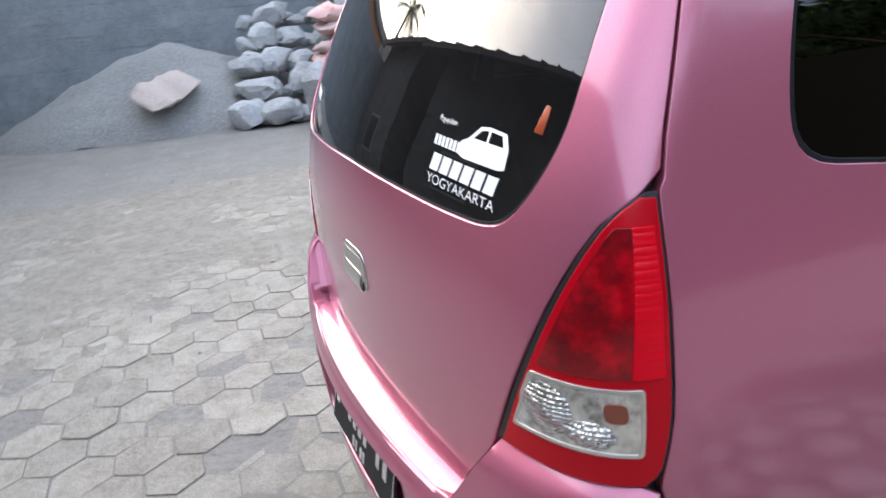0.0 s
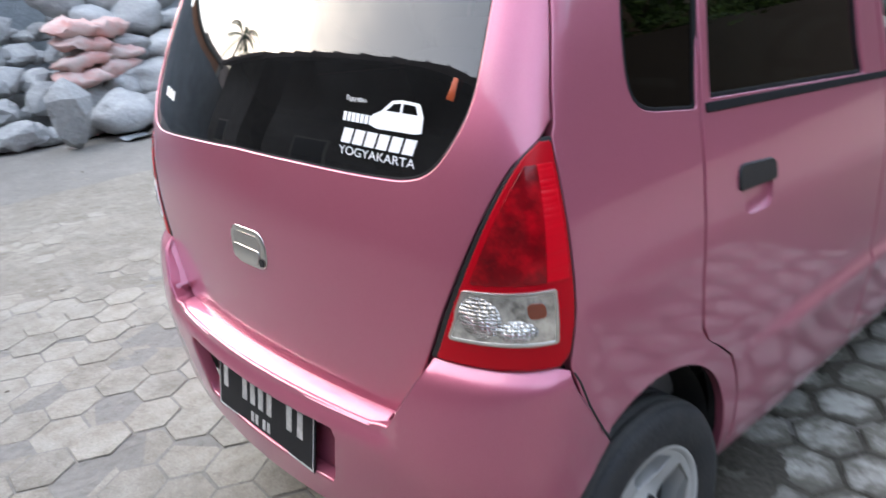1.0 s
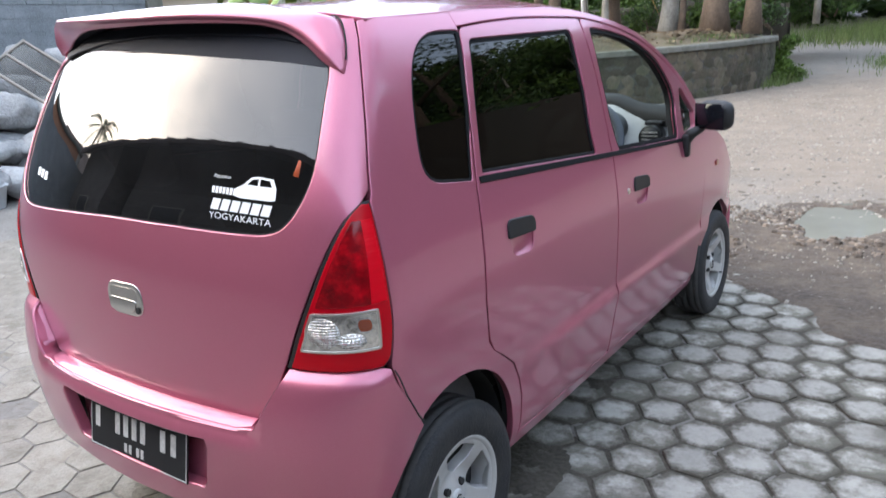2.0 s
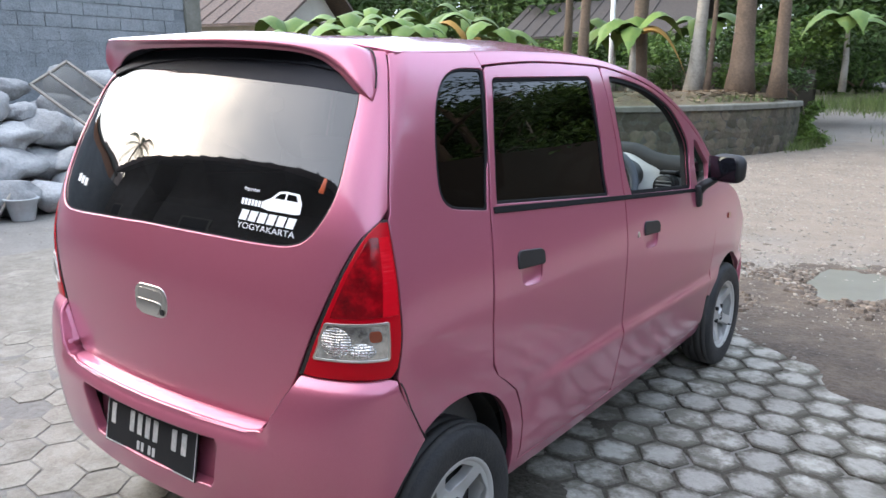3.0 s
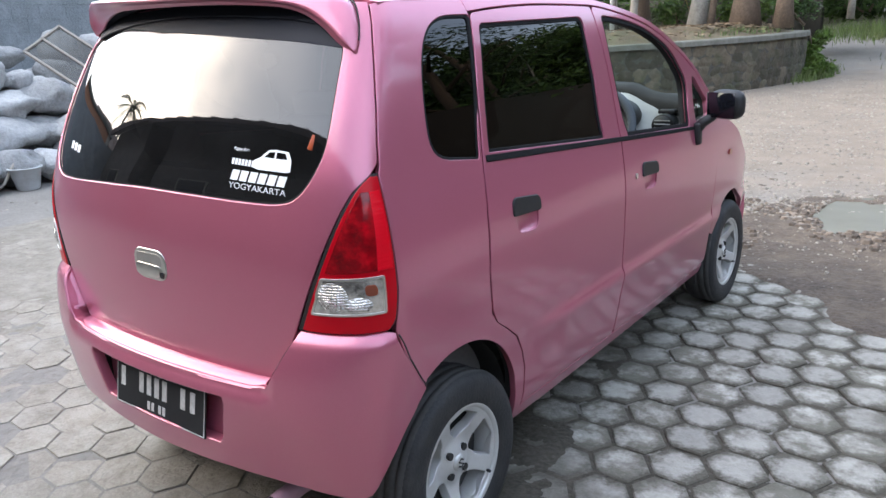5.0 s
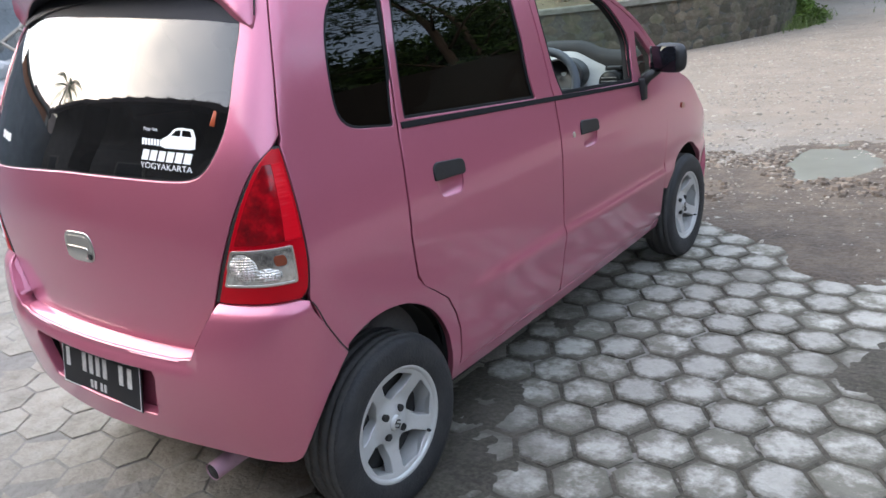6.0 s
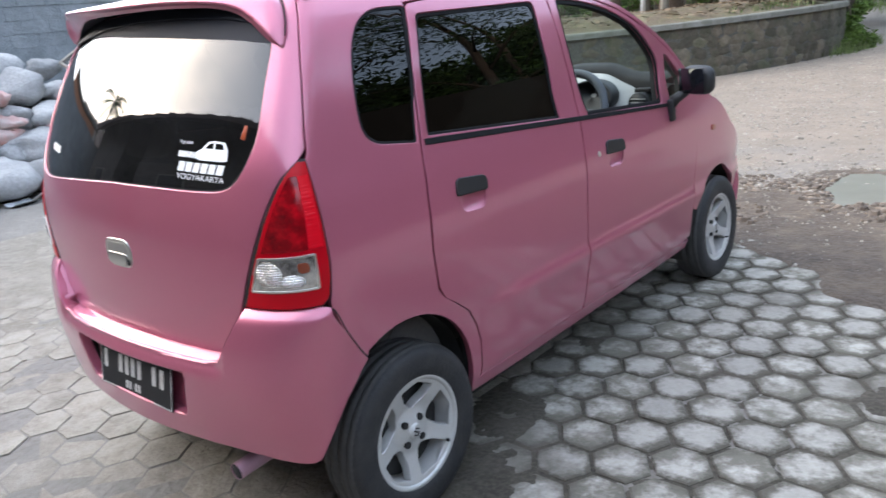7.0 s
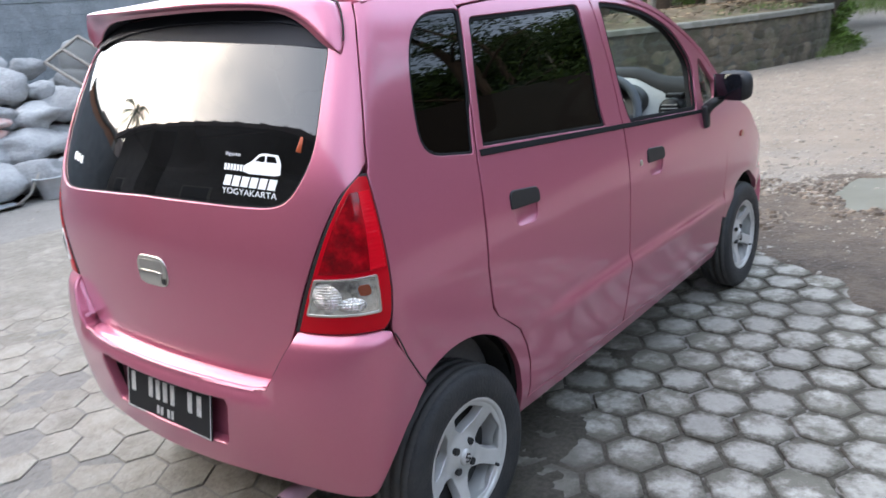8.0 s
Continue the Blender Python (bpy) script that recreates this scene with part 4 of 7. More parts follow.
# door handles, in dished openings
for sgn, surf in ((1, body), (-1, left_body)):
    for y0, z0 in ((0.245, 0.935), (1.130, 0.888)):
        cup = handle_hole(y0, y0 + 0.147, z0, z0 + 0.057)

        def dish(u, z, surf=surf, sgn=sgn, y0=y0, z0=z0):
            p = surf(u, z)
            q = ((p[..., 1] - y0 - 0.070) / 0.066) ** 4 + ((p[..., 2] - z0 - 0.0) / 0.052) ** 4
            p[..., 0] -= sgn * 0.013 * np.clip(1 - q, 0, 1)
            return p

        sheet("handle_cup", dish, uy([(y + (y - y0 - 0.07) * 0.03, z) for y, z in cup]), [], M_PAINT, car, thick=0.002, off=-0.0015, h=0.006, lip=0.0005, flip=sgn < 0)
        bar = rounded([(y0 + 0.002, z0 + 0.010), (y0 + 0.142, z0 + 0.002), (y0 + 0.147, z0 + 0.040), (y0 + 0.006, z0 + 0.056)], [0.006, 0.006, 0.022, 0.022])
        sheet("door_handle", surf, uy(bar), [], M_BLACK, car, thick=0.010, off=0.006, h=0.012, lip=0.004, flip=sgn < 0, label="black plastic flap door handle")
    sheet("door_lock", surf, uy(rounded([(1.068, 0.898), (1.084, 0.898), (1.084, 0.916), (1.068, 0.916)], 0.007)), [], M_CHROME, car, thick=0.004, off=0.003, h=0.01, lip=0.001, flip=sgn < 0, label="chrome key lock")
    sheet("side_indicator", surf, uy(rounded([(2.18, 0.812), (2.225, 0.808), (2.225, 0.830), (2.18, 0.834)], 0.008)), [], M_DULLAMBER, car, thick=0.006, off=0.006, h=0.01, flip=sgn < 0, label="small dull amber side indicator")
    # waist strip
    strip = uy([(0.165, z_belt(0.165) - 0.004), (1.70, z_belt(1.70) - 0.004), (1.72, z_belt(1.72) + 0.006), (0.165, z_belt(0.165) + 0.010)])
    sheet("waist_strip", surf, strip, [], M_RUBBER, car, thick=0.006, off=0.004, h=0.02, flip=sgn < 0, label="black rubber waist strip")


# mirrors
def build_mirror(sgn):
    def shell(i, j):
        a, b = 6.28318 * i / 20, math.pi * j / 8
        sx = math.copysign(abs(math.cos(a)) ** 0.6, math.cos(a))
        sz = math.copysign(abs(math.sin(a)) ** 0.6, math.sin(a))
        r = math.sin(b) ** 0.5 if 0 < j < 8 else 0.0
        return (sgn * (0.834 + 0.083 * sx * r), 1.715 + 0.075 * (1 - math.cos(b)) / 2, 1.096 + 0.062 * sz * r)

    turn = Matrix.Translation((sgn * 0.822, 1.735, 0)) @ Matrix.Rotation(radians(-22 * sgn), 4, "Z") @ Matrix.Translation((-sgn * 0.822, -1.735, 0))
    bm = grid_bm(20, 9, shell, close_u=True)
    bmesh.ops.remove_doubles(bm, verts=bm.verts, dist=1e-5)
    bmesh.ops.recalc_face_normals(bm, faces=bm.faces)
    bmesh.ops.transform(bm, matrix=turn, verts=bm.verts)
    house = part("wing_mirror", bm, M_BLACK, car, "black plastic wing mirror")
    bm = box_bm(sgn * 0.834 - 0.070, sgn * 0.834 + 0.070, 1.710, 1.7125, 1.044, 1.148, 0.001, 1)
    bmesh.ops.transform(bm, matrix=turn, verts=bm.verts)
    part("mirror_glass", bm, M_DARKMIRROR, house, "mirror glass with its dark reflection put into the colour")
    part("mirror_arm", tube_bm([(sgn * 0.715, 1.73, 0.985), (sgn * 0.745, 1.735, 1.02), (sgn * 0.79, 1.745, 1.05)], [0.026, 0.022, 0.018], 10), M_BLACK, house)
    part("mirror_foot", box_bm(sgn * 0.728 - 0.016, sgn * 0.728 + 0.016, 1.705, 1.745, 0.925, 1.02, 0.008), M_BLACK, house)


build_mirror(1)
build_mirror(-1)

# cabin
DASH_H = curve((0.0, 1.10), (0.18, 1.135), (0.33, 1.13), (0.46, 1.085), (0.58, 1.062), (0.66, 1.045))


def dash_face(i, j):
    x = -0.62 + 1.24 * i / 60
    h = float(DASH_H(abs(x)))
    y, z = ((1.70, 0.62), (1.66, 0.80), (1.70, 0.90), (1.765, h - 0.10), (1.80, h - 0.045), (1.825, h - 0.012), (1.85, h), (1.90, h + 0.004))[j]
    return (x, y + 0.10 * (abs(x) / 0.62) ** 4, z)


def dash_pad(i, j):
    x = -0.63 + 1.26 * i / 60
    h = float(DASH_H(abs(x)))
    y, z = ((1.875, h - 0.03), (1.872, h + 0.012), (1.895, h + 0.028), (1.96, h + 0.042), (2.03, 1.115), (2.14, 1.06), (2.20, 0.95))[j]
    return (x, y - 0.03 * abs(x), z)


part("dashboard", grid_bm(61, 8, dash_face), M_GREYPLASTIC, car, "light grey plastic dashboard")
part("dash_pad", grid_bm(61, 7, dash_pad), M_INNER, car, "black dashboard top")


def hood(i, j):
    a, t = 6.28318 * i / 32, j / 5
    r = (1.0, 1.05, 1.0, 0.86, 0.80, 0.0)[j]
    y = (1.80, 1.735, 1.715, 1.725, 1.76, 1.765)[j]
    return (0.325 + 0.118 * r * math.cos(a), y + 0.02 * math.sin(a), 1.030 + 0.080 * r * math.sin(a))


part("instrument_hood", grid_bm(32, 6, hood, close_u=True), M_BLACK, car, "black instrument hood")
for vx in (0.555, -0.555):
    vent = part("air_vent", tube_bm([(vx, 1.765, 0.995), (vx, 1.80, 1.0), (vx, 1.84, 1.0)], [0.046, 0.046, 0.046], 24), M_BLACK, car, "round black air vent")
    part("vent_ring", tube_bm([(vx + 0.047 * math.cos(k * 0.2618), 1.768, 0.995 + 0.047 * math.sin(k * 0.2618)) for k in range(25)], 0.005, 6, caps=False), M_INNER, vent)
    for k in range(4):
        zz = 0.995 - 0.024 + 0.016 * k
        part("vent_vane", box_bm(vx - 0.036, vx + 0.036, 1.758, 1.764, zz - 0.002, zz + 0.002), M_GREYPLASTIC, vent, smooth=False)
    part("slot_vent", box_bm(vx - 0.040, vx + 0.035, 1.81, 1.86, 1.043, 1.060, 0.003), M_BLACK, car, "narrow black slot vent")
ring = grid_bm(32, 9, lambda i, j: ((0.180 + 0.019 * math.cos(6.28318 * j / 8)) * math.cos(6.28318 * i / 32), 0.019 * math.sin(6.28318 * j / 8), (0.180 + 0.019 * math.cos(6.28318 * j / 8)) * math.sin(6.28318 * i / 32)), close_u=True)
wheel_at = pose(0.345, 1.50, 1.0, -25, 0, 0)
bmesh.ops.transform(ring, matrix=wheel_at, verts=ring.verts)
steer = part("steering_wheel", ring, M_RIMBLUE, car, "dark grey steering wheel")
for a in (0, 180, 270):
    e = wheel_at @ Vector((0.17 * math.cos(radians(a)), 0, 0.17 * math.sin(radians(a))))
    part("steering_spoke", tube_bm([tuple(wheel_at @ Vector((0, 0.02, 0))), tuple(e)], 0.016, 8), M_BLACK, steer)
part("steering_column", tube_bm([tuple(wheel_at @ Vector((0, -0.005, 0))), (0.345, 1.72, 0.90)], [0.05, 0.04], 14), M_BLACK, steer)
for sx in (0.34, -0.34):
    for sy, back in ((0.95, 0.72), (0.28, 0.05)):
        seat = part("seat", box_bm(sx - 0.24, sx + 0.24, sy - 0.22, sy + 0.24, 0.40, 0.58, 0.05, 4), M_SEAT, car, "dark grey cloth seat")
        bm = box_bm(-0.23, 0.23, -0.06, 0.06, 0.0, 0.56, 0.05, 4)
        bmesh.ops.transform(bm, matrix=pose(sx, back, 0.52, 14, 0, 0), verts=bm.verts)
        part("backrest", bm, M_SEAT, seat)
        bm = box_bm(-0.12, 0.12, -0.045, 0.045, 0.60, 0.76, 0.035, 4)
        bmesh.ops.transform(bm, matrix=pose(sx, back, 0.52, 14, 0, 0), verts=bm.verts)
        part("headrest", bm, M_SEAT, seat)

# vinyl sticker on the rear window
sticker = new("sticker")
sticker.parent = car
sticker["label"] = "white vinyl club sticker on the rear window"


def on_glass(name, pts, faces, x0, z0, label=""):
    """Lays a flat drawing, in metres, on the rear window."""
    V = []
    pts = [(s, t + 0.074 * (0.51 - x0 - s)) for s, t in pts] if x0 > 0 else pts
    for s, t in pts:
        u, z = float(solve_u(abs(x0 + s), z0 + t, 0)) * (1 if x0 + s >= 0 else -1), z0 + t
        p = body(u, z)
        nrm = np.cross(body(u + 1e-4, z) - body(u - 1e-4, z), body(u, z + 1e-4) - body(u, z - 1e-4))
        nrm /= np.linalg.norm(nrm)
        V.append(tuple(p - nrm * 0.0045))
    me = bpy.data.meshes.new(name)
    me.from_pydata(V, [], faces)
    me.materials.append(M_WHITE)
    o = new(name, me)
    o.parent = sticker
    if label:
        o["label"] = label
    return o


def lettering(text, x0, z0, width, height):
    cu = bpy.data.curves.new("letters", "FONT")
    cu.body = text
    tmp = bpy.data.objects.new("letters", cu)
    me = bpy.data.meshes.new_from_object(tmp)
    P = np.array([tuple(v.co)[:2] for v in me.vertices])
    lo, hi = P.min(axis=0), P.max(axis=0)
    P = (P - lo) / (hi - lo) * np.array([width, height])
    on_glass("lettering", [tuple(p) for p in P], [tuple(f.vertices) for f in me.polygons], x0, z0)
    bpy.data.objects.remove(tmp)


def bar(x0, x1, z0, z1, slant=0.0):
    n = 5
    pts = [(s * (x1 - x0) / (n - 1), 0.0) for s in range(n)] + [(s * (x1 - x0) / (n - 1) + slant, z1 - z0) for s in range(n)]
    on_glass("sticker_bar", pts, [(i, i + 1, n + i + 1, n + i) for i in range(n - 1)], x0, z0)


lettering("YOGYAKARTA", 0.335, 1.112, 0.175, 0.014)
lettering("Paguyuban", 0.335, 1.196, 0.048, 0.010)
for k in range(6):
    bar(0.337 + 0.0285 * k, 0.337 + 0.0285 * k + 0.0235, 1.131, 1.155, 0.006)
for k in range(7):
    bar(0.335 + 0.0105 * k, 0.335 + 0.0105 * k + 0.008, 1.166, 1.180)
# little car drawing
outline_car = [(0.0, 0.006), (0.002, 0.022), (0.020, 0.030), (0.040, 0.047), (0.060, 0.050), (0.098, 0.048), (0.110, 0.030), (0.112, 0.006), (0.098, 0.003), (0.016, 0.002)]
win_a = [(0.030, 0.031), (0.044, 0.043), (0.060, 0.045), (0.060, 0.031)]
win_b = [(0.065, 0.031), (0.065, 0.045), (0.090, 0.044), (0.098, 0.031)]
L2 = [outline_car, win_a, win_b]
vv, ee = [], []
for lp in L2:
    k = len(vv)
    vv += lp
    ee += [(k + i, k + (i + 1) % len(lp)) for i in range(len(lp))]
co2, _, tr2, *_ = delaunay_2d_cdt([Vector(v) for v in vv], ee, [], 0, 1e-6)
keep2 = []
for f in tr2:
    cx, cy = sum(co2[i][0] for i in f) / 3, sum(co2[i][1] for i in f) / 3
    if inside(outline_car, np.array([cx]), np.array([cy]))[0] and not inside(win_a, np.array([cx]), np.array([cy]))[0] and not inside(win_b, np.array([cx]), np.array([cy]))[0]:
        keep2.append(tuple(f))
on_glass("sticker_picture", [tuple(v) for v in co2], keep2, 0.402, 1.160, "white drawing of a small car")
for x0, z0 in ((-0.468, 1.176), (-0.440, 1.172), (-0.412, 1.168)):
    bar(x0, x0 + 0.022, z0, z0 + 0.022)
# orange tag hanging inside the rear window
bm = box_bm(-0.008, 0.008, -0.002, 0.002, -0.018, 0.018, 0.001, 1)
bmesh.ops.transform(bm, matrix=pose(0.555, -0.325, 1.227, -20, 25, 40), verts=bm.verts)
part("hanging_tag", bm, M_ORANGE, car, "small orange tag inside the rear window")


# ---- ground ----
def masked_ground():
    """Dry dusty earth; damp brown soil by the pavers' end; pale gravel along the track; each with its own grain."""
    m = mat("dusty_ground", (0.20, 0.185, 0.165), rough=0.95, spots=((0.5, 0.6, (0.15, 0.138, 0.12)), (3.0, 0.55, (0.25, 0.235, 0.21)), (28.0, 0.5, (0.13, 0.12, 0.105))), bump=1.0, bump_scale=30)
    n, l = m.node_tree.nodes, m.node_tree.links
    b = n["Principled BSDF"]
    base = b.inputs["Base Color"].links[0].from_socket
    geo = n.new("ShaderNodeNewGeometry")
    wob = n.new("ShaderNodeTexNoise")
    wob.inputs["Scale"].default_value, wob.inputs["Detail"].default_value = 1.6, 5
    l.new(geo.outputs["Position"], wob.inputs["Vector"])
    for cx, cy, r0, r1, col, amount in ((1.2, 3.5, 1.0, 1.7, (0.07, 0.052, 0.038), 0.95), (1.0, 12.0, 5.0, 9.0, (0.205, 0.165, 0.125), 0.9), (3.2, -0.2, 0.6, 2.6, (0.15, 0.13, 0.10), 0.6)):
        d = n.new("ShaderNodeVectorMath")
        d.operation = "DISTANCE"
        l.new(geo.outputs["Position"], d.inputs[0])
        d.inputs[1].default_value = (cx, cy, 0)
        a = n.new("ShaderNodeMath")
        a.operation = "MULTIPLY_ADD"
        l.new(wob.outputs["Fac"], a.inputs[0])
        a.inputs[1].default_value = (r1 - r0) * 1.6
        l.new(d.outputs["Value"], a.inputs[2])
        r = n.new("ShaderNodeMapRange")
        r.inputs["From Min"].default_value, r.inputs["From Max"].default_value = r1 + (r1 - r0) * 0.9, r0 + (r1 - r0) * 0.9
        r.inputs["To Max"].default_value = amount
        l.new(a.outputs[0], r.inputs["Value"])
        mx = n.new("ShaderNodeMix")
        mx.data_type = "RGBA"
        l.new(r.outputs["Result"], mx.inputs["Factor"])
        l.new(base, mx.inputs["A"])
        g = n.new("ShaderNodeTexNoise")
        g.inputs["Scale"].default_value, g.inputs["Detail"].default_value, g.inputs["Roughness"].default_value = 1.4, 15, 0.78
        l.new(geo.outputs["Position"], g.inputs["Vector"])
        sc = n.new("ShaderNodeMix")
        sc.data_type = "RGBA"
        l.new(g.outputs["Fac"], sc.inputs["Factor"])
        sc.inputs["A"].default_value = (col[0] * 0.35, col[1] * 0.35, col[2] * 0.35, 1)
        sc.inputs["B"].default_value = (col[0] * 1.65, col[1] * 1.65, col[2] * 1.65, 1)
        l.new(sc.outputs["Result"], mx.inputs["B"])
        base = mx.outputs["Result"]
    l.new(base, b.inputs["Base Color"])
    return m


M_GROUND = masked_ground()
M_HEX = mat("concrete_paver", (0.425, 0.402, 0.352), rough=0.9, spots=((1.2, 0.55, (0.27, 0.252, 0.208)), (7.0, 0.5, (0.31, 0.295, 0.255)), (24.0, 0.4, (0.24, 0.225, 0.19)), (70.0, 0.35, (0.46, 0.445, 0.41))), bump=0.35, bump_scale=90, vary=0.22)


def mossy_edges(m):
    """Dirt and moss that creep in from the edges of each paver."""
    n, l = m.node_tree.nodes, m.node_tree.links
    b = n["Principled BSDF"]
    base = b.inputs["Base Color"].links[0].from_socket
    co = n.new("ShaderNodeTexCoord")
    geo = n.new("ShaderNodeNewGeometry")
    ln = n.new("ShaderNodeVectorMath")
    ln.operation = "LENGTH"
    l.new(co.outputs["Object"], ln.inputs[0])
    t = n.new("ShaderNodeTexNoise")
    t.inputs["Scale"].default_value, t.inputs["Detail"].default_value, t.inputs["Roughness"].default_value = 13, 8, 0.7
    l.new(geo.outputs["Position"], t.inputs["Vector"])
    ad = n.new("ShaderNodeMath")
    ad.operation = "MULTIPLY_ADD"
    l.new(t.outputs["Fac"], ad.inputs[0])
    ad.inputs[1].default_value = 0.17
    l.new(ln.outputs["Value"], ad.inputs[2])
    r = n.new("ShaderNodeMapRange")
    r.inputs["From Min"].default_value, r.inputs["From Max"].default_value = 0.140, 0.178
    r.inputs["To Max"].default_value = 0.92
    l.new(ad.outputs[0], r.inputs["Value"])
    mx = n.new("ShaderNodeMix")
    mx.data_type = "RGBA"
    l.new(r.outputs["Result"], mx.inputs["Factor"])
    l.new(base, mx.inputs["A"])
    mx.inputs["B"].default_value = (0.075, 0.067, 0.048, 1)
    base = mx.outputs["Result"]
    # olive-brown stains, more on some pavers than on others
    st = n.new("ShaderNodeTexNoise")
    st.inputs["Scale"].default_value, st.inputs["Detail"].default_value, st.inputs["Roughness"].default_value = 10.0, 8, 0.68
    l.new(geo.outputs["Position"], st.inputs["Vector"])
    oi = n.new("ShaderNodeObjectInfo")
    sh = n.new("ShaderNodeMath")
    sh.operation = "MULTIPLY_ADD"
    l.new(oi.outputs["Random"], sh.inputs[0])
    sh.inputs[1].default_value = 0.25
    l.new(st.outputs["Fac"], sh.inputs[2])
    rs = n.new("ShaderNodeMapRange")
    rs.inputs["From Min"].default_value, rs.inputs["From Max"].default_value, rs.inputs["To Max"].default_value = 0.60, 0.78, 0.88
    l.new(sh.outputs[0], rs.inputs["Value"])
    ms = n.new("ShaderNodeMix")
    ms.data_type = "RGBA"
    l.new(rs.outputs["Result"], ms.inputs["Factor"])
    l.new(base, ms.inputs["A"])
    ms.inputs["B"].default_value = (0.125, 0.116, 0.088, 1)
    base = ms.outputs["Result"]
    # earth carried on to the pavers in a few places
    wob = n.new("ShaderNodeTexNoise")
    wob.inputs["Scale"].default_value, wob.inputs["Detail"].default_value, wob.inputs["Roughness"].default_value = 4.0, 7, 0.65
    l.new(geo.outputs["Position"], wob.inputs["Vector"])
    for cx, cy, rad, amount in ((0.62, 0.30, 0.34, 0.75), (1.95, 1.35, 0.34, 0.7), (1.15, 2.2, 0.10, 0.6), (0.50, 1.5, 0.25, 0.55)):
        d = n.new("ShaderNodeVectorMath")
        d.operation = "DISTANCE"
        l.new(geo.outputs["Position"], d.inputs[0])
        d.inputs[1].default_value = (cx, cy, 0)
        a = n.new("ShaderNodeMath")
        a.operation = "MULTIPLY_ADD"
        l.new(wob.outputs["Fac"], a.inputs[0])
        a.inputs[1].default_value = 1.5
        l.new(d.outputs["Value"], a.inputs[2])
        r = n.new("ShaderNodeMapRange")
        r.inputs["From Min"].default_value, r.inputs["From Max"].default_value = rad + 0.85, rad + 0.60
        r.inputs["To Max"].default_value = amount
        l.new(a.outputs[0], r.inputs["Value"])
        mx = n.new("ShaderNodeMix")
        mx.data_type = "RGBA"
        l.new(r.outputs["Result"], mx.inputs["Factor"])
        l.new(base, mx.inputs["A"])
        mx.inputs["B"].default_value = (0.105, 0.095, 0.074, 1)
        base = mx.outputs["Result"]
    l.new(base, b.inputs["Base Color"])


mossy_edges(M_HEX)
M_HEXDUST = mat("dusty_paver", (0.295, 0.268, 0.222), rough=0.95, spots=((0.7, 0.75, (0.185, 0.162, 0.128)), (3.5, 0.7, (0.345, 0.322, 0.28)), (9.0, 0.7, (0.155, 0.135, 0.105)), (40.0, 0.45, (0.34, 0.312, 0.268)), (120.0, 0.4, (0.15, 0.13, 0.105))), bump=0.5, bump_scale=60, island=0.10)
M_STONE = mat("grey_boulder", (0.33, 0.335, 0.335), rough=0.92, spots=((2.2, 0.7, (0.22, 0.225, 0.23)), (9.0, 0.6, (0.46, 0.455, 0.44)), (30.0, 0.55, (0.20, 0.20, 0.195)), (110.0, 0.5, (0.42, 0.415, 0.40))), bump=1.0, bump_scale=26, vary=0.22)
M_BLOCK = mat("grey_block", (0.225, 0.245, 0.255), rough=0.95, spots=((0.7, 0.8, (0.13, 0.148, 0.158)), (2.6, 0.7, (0.28, 0.30, 0.31)), (9.0, 0.6, (0.15, 0.165, 0.17)), (45.0, 0.5, (0.30, 0.31, 0.315))), bump=0.8, bump_scale=30, vary=0.05)
M_MORTAR = mat("mortar", (0.20, 0.218, 0.228), rough=0.95, spots=((0.7, 0.8, (0.12, 0.136, 0.146)), (6.0, 0.5, (0.26, 0.275, 0.28))), bump=0.5, bump_scale=50)
M_SAND = mat("grey_sand", (0.20, 0.195, 0.185), rough=1.0, spots=((1.5, 0.5, (0.19, 0.19, 0.185)), (40.0, 0.6, (0.36, 0.355, 0.34))), bump=0.8, bump_scale=55)
M_SACK = mat("sack_paper", (0.50, 0.36, 0.33), rough=0.9, spots=((3.0, 0.8, (0.50, 0.18, 0.15)), (9.0, 0.5, (0.42, 0.40, 0.37))), bump=0.6, bump_scale=18, vary=0.12)
M_SACKTAN = mat("sack_weave", (0.40, 0.33, 0.29), rough=0.9, spots=((5.0, 0.5, (0.38, 0.33, 0.29)), (20.0, 0.3, (0.52, 0.42, 0.38))), bump=0.5, bump_scale=22)
M_WOOD = mat("weathered_wood", (0.27, 0.245, 0.21), rough=0.85, spots=((20.0, 0.5, (0.24, 0.2, 0.16)),))
M_BUCKET = mat("grey_bucket", (0.50, 0.52, 0.53), rough=0.6, spots=((12.0, 0.6, (0.38, 0.38, 0.37)),))
M_CONCRETE = mat("cement_coping", (0.17, 0.165, 0.14), rough=0.95, spots=((1.3, 0.7, (0.24, 0.235, 0.205)), (4.0, 0.7, (0.09, 0.095, 0.065)), (22.0, 0.5, (0.12, 0.12, 0.095))), bump=0.4)
M_RUBBLEWALL = mat("mossy_wall_stone", (0.105, 0.084, 0.056), rough=0.95, spots=((0.6, 0.9, (0.065, 0.062, 0.052)), (9.0, 0.45, (0.19, 0.16, 0.12)), (3.0, 0.7, (0.045, 0.055, 0.025)), (30.0, 0.5, (0.07, 0.06, 0.045))), bump=0.8, bump_scale=20, vary=0.40)
M_WALLFILL = mat("wall_mortar", (0.058, 0.055, 0.048), rough=0.95, spots=((0.7, 0.85, (0.055, 0.054, 0.046)), (7.0, 0.5, (0.07, 0.078, 0.05)), (30.0, 0.4, (0.16, 0.15, 0.13))), bump=0.8, bump_scale=14)
M_SOIL = mat("leaf_litter", (0.105, 0.082, 0.055), rough=1.0, spots=((3.0, 0.6, (0.10, 0.12, 0.05)), (25.0, 0.6, (0.24, 0.17, 0.10))), bump=0.7)
